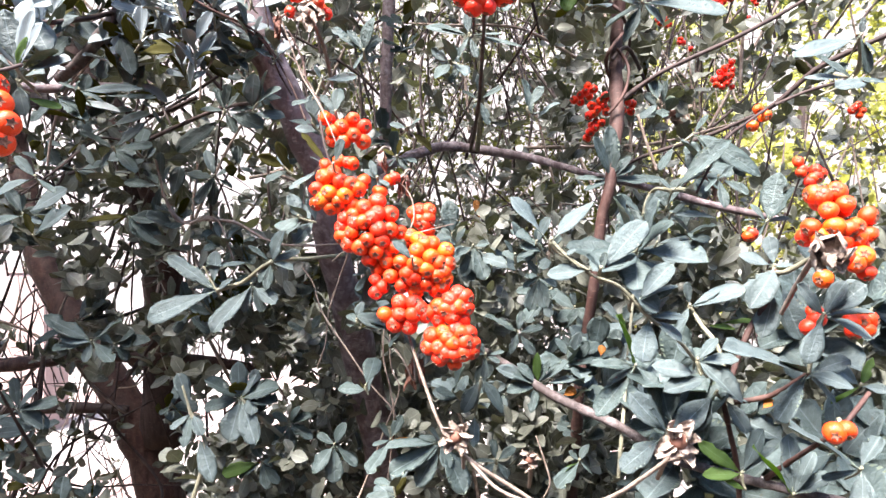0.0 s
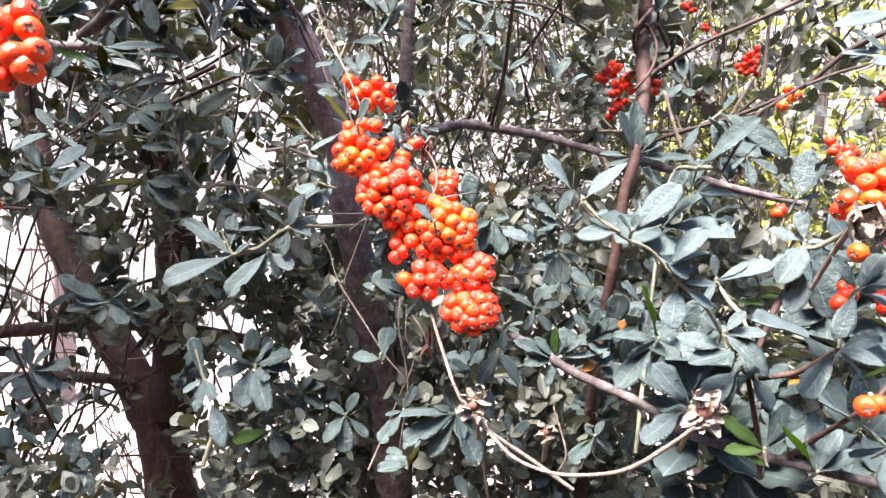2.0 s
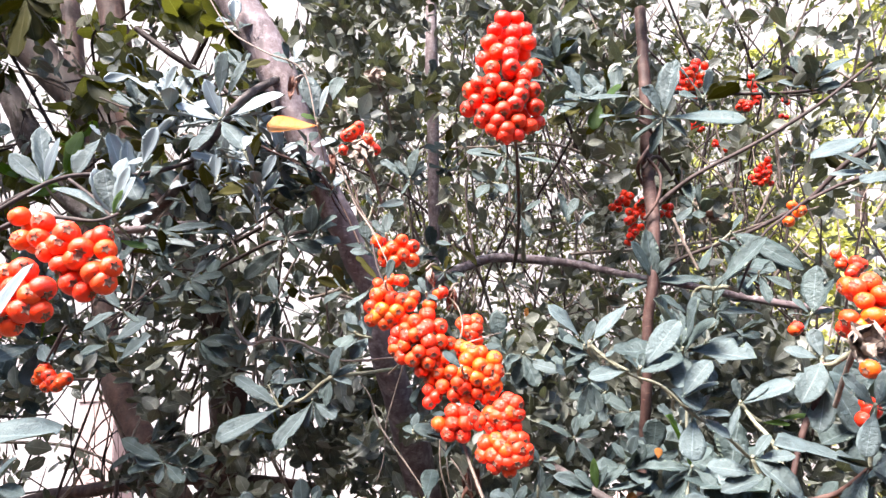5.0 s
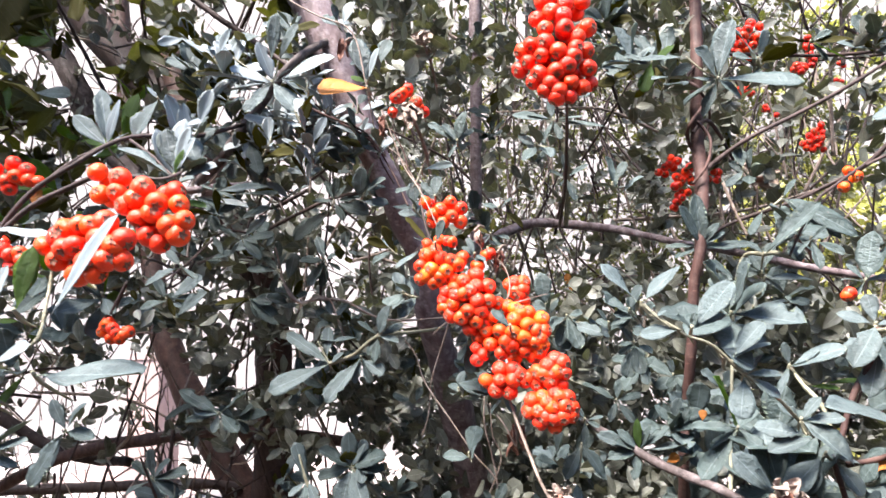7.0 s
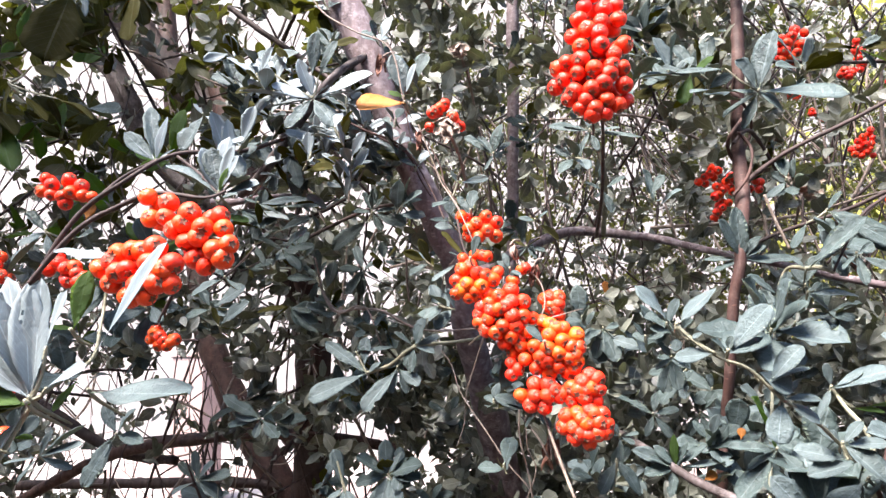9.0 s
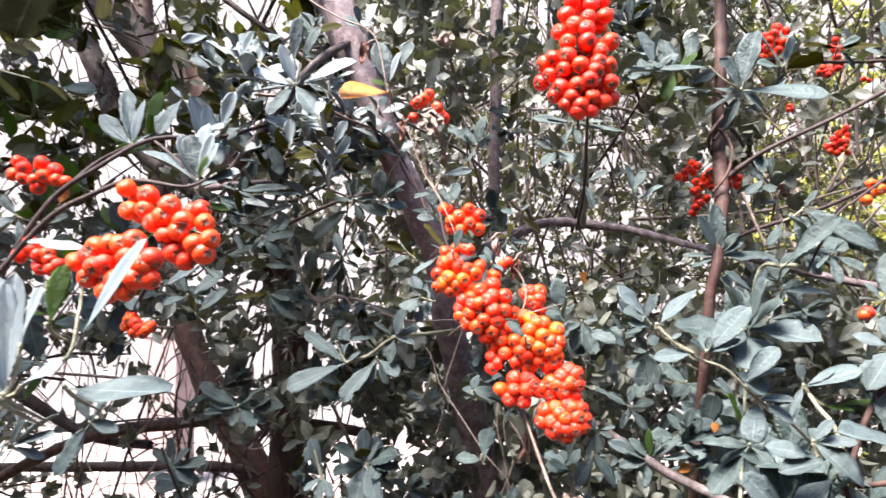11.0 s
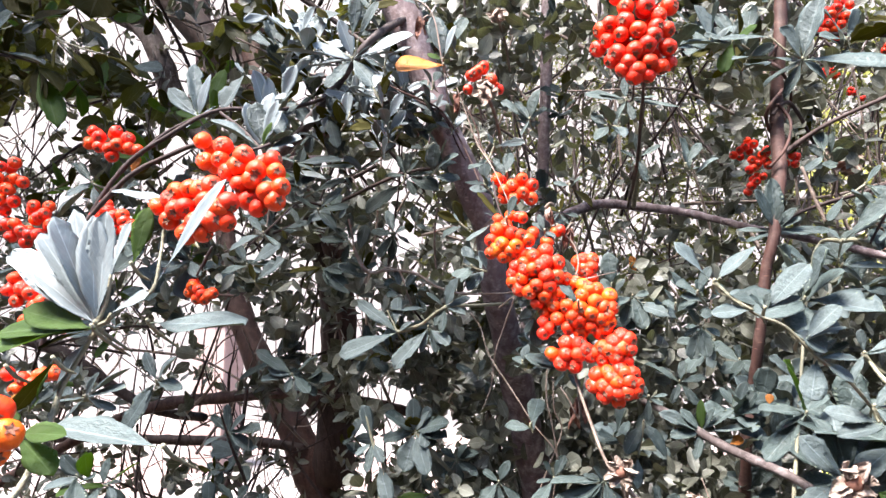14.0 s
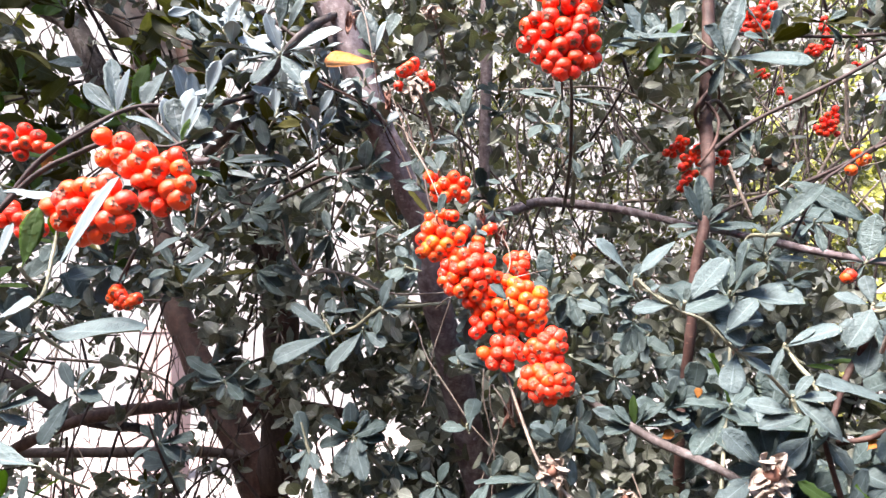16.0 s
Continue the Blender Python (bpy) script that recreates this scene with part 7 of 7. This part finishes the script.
withered_leaf((-0.0226, 0.405, 1.3386), 0.0154, "dry brown curled leaf by the berries")
withered_leaf((-0.036, 0.4, 1.354), 0.0133, "withered pinkish leaf above the berries")
withered_leaf((-0.099, 0.42, 1.4405), 0.0164, "dark red dried leaf stalks on the trunk")
withered_leaf((-0.1297, 0.43, 1.5044), 0.0197, "dark red dried leaf on the trunk")

# ---- the shrub's inner foliage ----
# openings in it: direction seen from the path (sideways, up) and half sizes
OPENINGS = [(-0.87, 0.50, 0.055, 0.056), (-0.80, 0.48, 0.049, 0.043), (-0.63, 0.46, 0.032, 0.041), (-0.70, 0.54, 0.024, 0.030), (-1.48, 0.54, 0.089, 0.032), (-1.28, 0.36, 0.053, 0.034), (-1.04, 0.42, 0.035, 0.028), (-1.34, 0.21, 0.098, 0.046), (-1.43, 0.08, 0.074, 0.033), (-0.76, -0.10, 0.076, 0.026), (-0.67, -0.21, 0.059, 0.022), (-0.49, 0.10, 0.024, 0.025), (-0.54, -0.08, 0.031, 0.028), (-1.43, 0.84, 0.060, 0.031), (-0.46, 0.51, 0.017, 0.028), (-0.77, 0.56, 0.017, 0.022), (-1.49, 0.26, 0.049, 0.028), (-0.88, 0.50, 0.072, 0.067), (-0.77, 0.50, 0.037, 0.046), (-0.64, 0.50, 0.042, 0.032), (-0.96, 0.53, 0.047, 0.034), (-0.86, 0.42, 0.057, 0.037), (-0.78, 0.55, 0.038, 0.029), (-0.93, 0.57, 0.034, 0.030), (-0.70, -0.09, 0.080, 0.042), (-0.74, -0.24, 0.069, 0.030), (-0.91, -0.11, 0.051, 0.029), (-0.61, -0.09, 0.039, 0.039), (-0.82, -0.18, 0.048, 0.022), (-1.06, -0.28, 0.053, 0.031), (-0.55, -0.25, 0.030, 0.024)]
OPENINGS += [(-0.68, -0.03, 0.045, 0.06), (-0.49, 0.09, 0.040, 0.033), (-0.59, 0.24, 0.025, 0.016), (-0.43, 0.29, 0.031, 0.016), (-0.31, 0.23, 0.016, 0.012), (-0.56, 0.15, 0.022, 0.016), (-0.67, -0.10, 0.052, 0.048), (-0.54, -0.08, 0.022, 0.024), (-0.48, -0.06, 0.025, 0.030), (-0.64, -0.20, 0.058, 0.023), (-0.47, -0.15, 0.035, 0.017), (-0.46, -0.21, 0.023, 0.027), (-0.49, -0.31, 0.070, 0.026), (-0.59, -0.28, 0.040, 0.021), (-0.14, 0.31, 0.014, 0.021), (-0.03, 0.13, 0.015, 0.022), (-0.05, 0.28, 0.022, 0.022), (0.02, 0.22, 0.030, 0.014), (0.08, 0.26, 0.017, 0.017), (-0.06, 0.21, 0.017, 0.012), (-1.49, 0.58, 0.076, 0.052), (-1.45, 0.41, 0.096, 0.040), (-1.19, 0.37, 0.076, 0.040), (-1.04, 0.37, 0.035, 0.045), (-0.62, 0.61, 0.032, 0.024), (-0.71, 0.57, 0.033, 0.030), (-0.64, 0.48, 0.026, 0.029), (-0.56, 0.58, 0.018, 0.035), (-0.83, 0.32, 0.042, 0.024), (-1.38, 0.23, 0.109, 0.061), (-1.42, 0.13, 0.083, 0.047), (-1.23, 0.19, 0.059, 0.038), (-0.77, -0.05, 0.064, 0.032), (-0.63, -0.08, 0.036, 0.036), (-0.49, 0.08, 0.028, 0.030), (-0.70, -0.16, 0.049, 0.018), (-1.35, 0.80, 0.076, 0.037), (-1.48, 0.79, 0.061, 0.031), (-1.56, 0.71, 0.052, 0.028), (-1.16, 0.78, 0.052, 0.017), (-0.98, 0.48, 0.028, 0.018), (-1.04, 0.63, 0.024, 0.016), (-0.77, 0.66, 0.028, 0.023), (-0.58, 0.52, 0.025, 0.023), (-0.49, 0.58, 0.018, 0.023), (-0.51, 0.09, 0.039, 0.045), (-0.48, 0.07, 0.026, 0.023), (-0.48, 0.03, 0.036, 0.015), (-0.54, 0.04, 0.028, 0.018), (-0.50, 0.02, 0.023, 0.010), (-0.53, 0.17, 0.023, 0.026), (-0.56, 0.15, 0.013, 0.015), (-0.61, 0.24, 0.029, 0.023), (-0.49, 0.21, 0.018, 0.018), (-0.68, 0.23, 0.026, 0.016), (-0.41, 0.23, 0.032, 0.015), (-0.34, 0.20, 0.028, 0.018), (-0.30, 0.16, 0.028, 0.015), (-0.35, 0.14, 0.023, 0.018), (-0.59, 0.03, 0.023, 0.010), (-0.49, -0.02, 0.028, 0.018), (-0.52, -0.06, 0.032, 0.025), (-0.55, -0.07, 0.019, 0.032), (-0.65, -0.03, 0.039, 0.019), (-0.62, -0.07, 0.032, 0.051), (-0.49, -0.14, 0.038, 0.018), (-0.59, -0.14, 0.032, 0.013), (-0.44, -0.13, 0.045, 0.010), (-0.47, -0.21, 0.032, 0.031), (-0.55, -0.28, 0.038, 0.025), (-0.63, -0.29, 0.039, 0.025), (-0.55, -0.31, 0.070, 0.027), (-0.51, -0.34, 0.025, 0.012), (-0.61, -0.32, 0.019, 0.015), (-0.23, -0.10, 0.019, 0.012), (-0.42, -0.35, 0.028, 0.012)]


def bushy(p):
    """Inside the shrub's rounded outline."""
    q = Vector(((p.x + 0.35) / 2.3, (p.y - 1.15) / 0.95, (p.z - 1.45) / 1.35))
    return q.length < 1.0 + 0.12 * noise.noise(p * 2.5)


def inner(y0, y1, close, left, thin=1.0, airy=0.45):
    """Leaves between two depths; the left half is looser, with drifts and gaps."""
    def region(rng):
        y = rng.uniform(y0, y1)
        ax, az = rng.uniform(-1.65, 0.85), rng.uniform(-0.62, 0.9)
        n = noise.noise(Vector((ax * 7, az * 7, y * 2.5)))
        if -0.12 < ax < 0.15 and 0.08 < az < 0.42 and rng.random() > 0.22:
            return None
        if -1.0 < ax < -0.42 and az < 0.02 and rng.random() > 0.6:
            return None
        if ax > 0.3 and az > 0.1 and rng.random() > 0.25:
            return None
        if ax < -0.3 and rng.random() > airy:
            return None
        if -0.3 < ax < -0.12 and az > 0.05 and rng.random() > airy + 0.15:
            return None
        if ax > -0.15 and az > 0.03 and rng.random() > thin:
            return None
        if ax < -0.42 and az > 0.3 + 0.2 * noise.noise(Vector((ax * 5, az * 5, 7))) and rng.random() > 0.25:
            return None
        if n > (left if ax < -0.33 else close):
            return None
        p = Vector((ax * y, y, 1.3 + az * y))
        return p if bushy(p) else None
    return region


INNER = "dense grey-green firethorn leaves inside the shrub, some coloured dark as shade"
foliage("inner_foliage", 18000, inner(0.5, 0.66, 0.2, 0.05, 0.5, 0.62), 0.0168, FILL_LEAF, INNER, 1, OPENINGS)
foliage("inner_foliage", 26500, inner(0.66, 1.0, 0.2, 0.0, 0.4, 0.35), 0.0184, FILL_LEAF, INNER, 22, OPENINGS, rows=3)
foliage("inner_foliage", 25500, inner(1.0, 1.9, 0.22, -0.03, 0.4, 0.26), 0.0245, FILL_LEAF, "small firethorn leaves deep in the shrub, some coloured dark as shade", 24, OPENINGS, rows=3)


def loose(rng):
    """Single shoots that cross the bright openings."""
    y, ax, az = rng.uniform(0.6, 1.5), rng.uniform(-1.6, -0.3), rng.uniform(-0.5, 0.6)
    n = noise.noise(Vector((ax * 16, az * 16, y * 5)))
    return Vector((ax * y, y, 1.3 + az * y)) if n > 0.12 else None


foliage("inner_foliage", 2800, loose, 0.0185, FILL_LEAF, "loose firethorn shoots against the bright background", 27, None, rows=3)


def screen(rng):
    """Shoots that half hide the shrub's back trunks."""
    y, ax, az = rng.uniform(0.6, 0.78), rng.uniform(-0.6, -0.36), rng.uniform(-0.2, 0.22)
    return Vector((ax * y, y, 1.3 + az * y)) if noise.noise(Vector((ax * 13, az * 13, 4.0))) > -0.08 else None


foliage("inner_foliage", 750, screen, 0.0185, FILL_LEAF, "firethorn shoots in front of the back trunks", 29, None, rows=3)


def thicket(rng):
    """The fine-leaved back of the shrub."""
    y = rng.uniform(1.15, 2.0)
    ax, az = rng.uniform(-0.3, 0.8), rng.uniform(-0.02, 0.65)
    p = Vector((ax * y, y, 1.3 + az * y))
    if ax > 0.4 and az > 0.1 and rng.random() > 0.6:
        return None
    return p if noise.noise(p * 9) < 0.06 else None


foliage("thicket_foliage", 10000, thicket, 0.0165, FILL_LEAF, "tiny pale leaves at the far side of the shrub", 8, OPENINGS, rows=2)
foliage("thicket_foliage", 9000, thicket, 0.0165, FILL_GREEN, "tiny olive-green leaves at the far side of the shrub", 18, OPENINGS, rows=2)


def fine_thicket(rng):
    y = rng.uniform(1.2, 2.0)
    ax, az = rng.uniform(-0.2, 0.45), rng.uniform(0.02, 0.46)
    p = Vector((ax * y, y, 1.3 + az * y))
    return p if noise.noise(p * 11) < 0.08 else None


foliage("thicket_foliage", 8000, fine_thicket, 0.0125, FILL_LEAF, "tiny pale leaves at the far side of the shrub", 9, None, rows=2)
foliage("thicket_foliage", 13000, fine_thicket, 0.014, FILL_GREEN, "tiny olive-green leaves at the far side of the shrub", 19, None, rows=2)


def roof(rng):
    y = rng.uniform(0.55, 1.4)
    ax, az = rng.uniform(-1.7, -0.4), rng.uniform(0.22, 0.95)
    if az < 0.34 + 0.25 * noise.noise(Vector((ax * 5, 3, 7))) or noise.noise(Vector((ax * 8, az * 8, y * 3))) > 0.02:
        return None
    return Vector((ax * y, y, 1.3 + az * y))


foliage("roof_foliage", 4100, roof, 0.036, FILL_OLIVE_SHADED, "translucent olive leaves overhead, coloured dark as if backlit", 6, OPENINGS, upright=-0.1)


def inner_twigs(seed, count, label, near=0.7, far=1.7, left=-1.3, right=0.75, low=-0.5, high=0.5, dry=0.4, thick=1.0, upright=0.75):
    """Thin bare shoots between the leaves, joined into one mesh."""
    rng = random.Random(seed)
    bm = bmesh.new()
    for q in range(count):
        y, ax, az = rng.uniform(near, far), rng.uniform(left, right), rng.uniform(low, high)
        p = Vector((ax * y, y, 1.3 + az * y))
        d = Vector((rng.gauss(0, 0.45), rng.gauss(0, 0.3), 1 if rng.random() < upright else rng.uniform(-0.5, 0.5))).normalized()
        L, r = rng.uniform(0.1, 0.4 if upright > 0.5 else 0.26), rng.uniform(0.0009, 0.0026) * thick
        side = Vector((rng.uniform(-1, 1), rng.uniform(-1, 1), rng.uniform(-1, 1))) * L * (0.09 if upright > 0.5 else 0.2)
        me = tube_mesh("shoot", [tuple(p), tuple(p + d * L * 0.4 + side), tuple(p + d * L * 0.75 + side * 0.4), tuple(p + d * L)], [r, r * 0.9, r * 0.7, r * 0.4], BARK_DARK, 5, 0.1, q)
        first = len(bm.faces)
        bm.from_mesh(me)
        bpy.data.meshes.remove(me)
        if rng.random() < dry:
            bm.faces.ensure_lookup_table()
            for f in bm.faces[first:]:
                f.material_index = 1
    me = bpy.data.meshes.new("inner_twigs")
    bm.to_mesh(me)
    bm.free()
    me.materials.append(BARK_DARK)
    me.materials.append(TAN)
    return tagged(new("inner_twigs", me), label, "twigs", kind="stuff")


inner_twigs(43, 260, "dark bare shoots in the thin back of the shrub", 0.8, 1.7, -0.25, 0.5, 0.0, 0.45, 0.2)
inner_twigs(45, 300, "dark bare shoots against the bright background", 0.6, 1.4, -1.4, -0.3, -0.45, 0.6, 0.15, upright=0.3)
inner_twigs(41, 640, "tangle of thin bare shoots deep inside the shrub")


def outer(rng):
    """The shrub's crown, foot and flanks."""
    p = Vector((rng.uniform(-2.6, 2.0), rng.uniform(0.4, 2.1), rng.uniform(0.15, 2.85)))
    ax, az = p.x / p.y, (p.z - 1.3) / p.y
    if -0.62 < p.x < 0.1 and p.y < 0.55 and p.z > 1.5:
        return None
    if -1.6 < ax < 0.85 and -0.62 < az < 0.85 or not bushy(p) or noise.noise(p * 3) > 0.25:
        return None
    return p


foliage("outer_foliage", 30000, outer, 0.034, FILL_LEAF, "firethorn leaves of the shrub's crown and flanks, some coloured dark as shade", 5, OPENINGS, rows=3)


def crown(rng):
    """Unseen boughs added overhead to shade the upper left leaves."""
    p = Vector((rng.uniform(-1.1, -0.45), rng.uniform(0.05, 0.55), rng.uniform(1.82, 2.1)))
    return p if noise.noise(p * 6) < 0.2 else None


foliage("outer_foliage", 3200, crown, 0.036, FILL_OLIVE_SHADED, "unseen boughs of olive leaves added overhead to cast shade", 12, None, rows=3)


MOUNDS = [(1.5, 2.9, 1.0, 0.75), (2.3, 3.1, 1.3, 0.85), (1.75, 3.2, 2.2, 0.8), (3.1, 3.0, 1.2, 0.9), (2.7, 3.3, 2.4, 0.8), (1.25, 3.3, 1.6, 0.5), (3.8, 3.2, 1.9, 0.9)]


def far_shrub(rng):
    x, y, z, r = rng.choice(MOUNDS)
    d = Vector((rng.gauss(0, 1), rng.gauss(0, 1), rng.gauss(0, 1))).normalized() * r * rng.uniform(0.5, 1.0)
    p = Vector((x, y, z)) + d
    return p if p.z > 0.1 and noise.noise(p * 4) < 0.3 else None


foliage("far_shrub_foliage", 26000, far_shrub, 0.04, FAR_LEAF, "sunlit yellow-green leaves of a shrub further off", 3, None, rows=3)
for x, y, z, r in MOUNDS:
    branch("limb", BARK_DARK, [(x + 0.1, y, z + r * 0.6, 0.012), (x, y, z, 0.022), (x - 0.08, y + 0.05, z * 0.5, 0.03), (x, y, -0.02, 0.04)])
stone_pillar(-3.05, 4.6, 0.28, 1.2)


# ---- loose sprigs in the front of the shrub ----
def scatter(seed, count, ax0, ax1, az0, az1, y0, y1, length, kinds, slim=0.32, wild=2.6, rise=False):
    rng = random.Random(seed)
    for _ in range(count):
        for _ in range(20):
            y, ax, az = rng.uniform(y0, y1), rng.uniform(ax0, ax1), rng.uniform(az0, az1)
            far, chance = SHOWN.get((round(ax / 0.015), round(az / 0.015)), (0, 0))
            if (y > far or rng.random() > chance) and not any(((ax - gx) / gw) ** 2 + ((az - gz) / gh) ** 2 < 1 for gx, gz, gw, gh in OPENINGS):
                break
        random_sprig(rng, (ax * y, y, 1.3 + az * y), length, kinds, rng.randint(6, 9), slim, wild, rise)


scatter(31, 22, 0.28, 0.75, -0.42, 0.02, 0.36, 0.44, 0.036, (0, 0, 0, 1), 0.42)
scatter(32, 30, -0.12, 0.5, -0.42, 0.3, 0.46, 0.56, 0.022, (0, 0, 1), 0.36)
scatter(33, 30, -0.75, -0.2, -0.42, 0.35, 0.48, 0.6, 0.021, (0, 0, 1, 3, 3), 0.42)
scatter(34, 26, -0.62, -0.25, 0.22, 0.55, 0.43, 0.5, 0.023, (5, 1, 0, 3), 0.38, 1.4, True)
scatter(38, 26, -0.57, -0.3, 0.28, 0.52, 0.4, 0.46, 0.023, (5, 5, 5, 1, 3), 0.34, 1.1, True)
scatter(40, 9, -0.15, -0.05, 0.1, 0.5, 0.6, 0.7, 0.024, (0, 0, 1, 3), 0.42)
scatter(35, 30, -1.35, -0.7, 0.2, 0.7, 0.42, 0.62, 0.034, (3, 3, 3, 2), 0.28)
scatter(36, 16, -1.3, -0.75, -0.35, 0.2, 0.4, 0.55, 0.03, (0, 1, 2))
scatter(42, 6, 0.19, 0.25, -0.22, 0.05, 0.43, 0.47, 0.024, (0, 0, 1), 0.42)
scatter(37, 12, 0.1, 0.6, 0.25, 0.5, 0.46, 0.58, 0.03, (0, 1, 3))


# sprigs that grow in front of the leaning trunk
trunk_rng = random.Random(39)
for k in range(13):
    u = (k + trunk_rng.random()) / 13
    x, z = (-0.205 + 0.115 * u ** 0.8, 1.62 - 0.29 * u) if k % 4 else (-0.095 + 0.05 * u, 1.33 - 0.2 * u)
    random_sprig(trunk_rng, (x * 0.93 + trunk_rng.uniform(-0.022, 0.022), trunk_rng.uniform(0.435, 0.452), z - (z - 1.3) * 0.07), 0.021, (0, 0, 1, 1, 3), trunk_rng.randint(4, 7), 0.42, 1.3, True)


# ---- paving slabs, last ----
slab_rng = random.Random(61)
SLABS = [box_mesh("paving_slab", -0.295, 0.295, -0.295, 0.295, 0, 0.02, m, 0.006) for m in (PAVING, PINK_STONE)]
for i in range(16):
    for j in range(7):
        part("paving_slab", SLABS[slab_rng.random() < 0.45], pavement, Matrix.Translation((-7.5 + 0.6 * i, 2.75 + 0.6 * j, 0.034 + slab_rng.uniform(0, 0.004))))
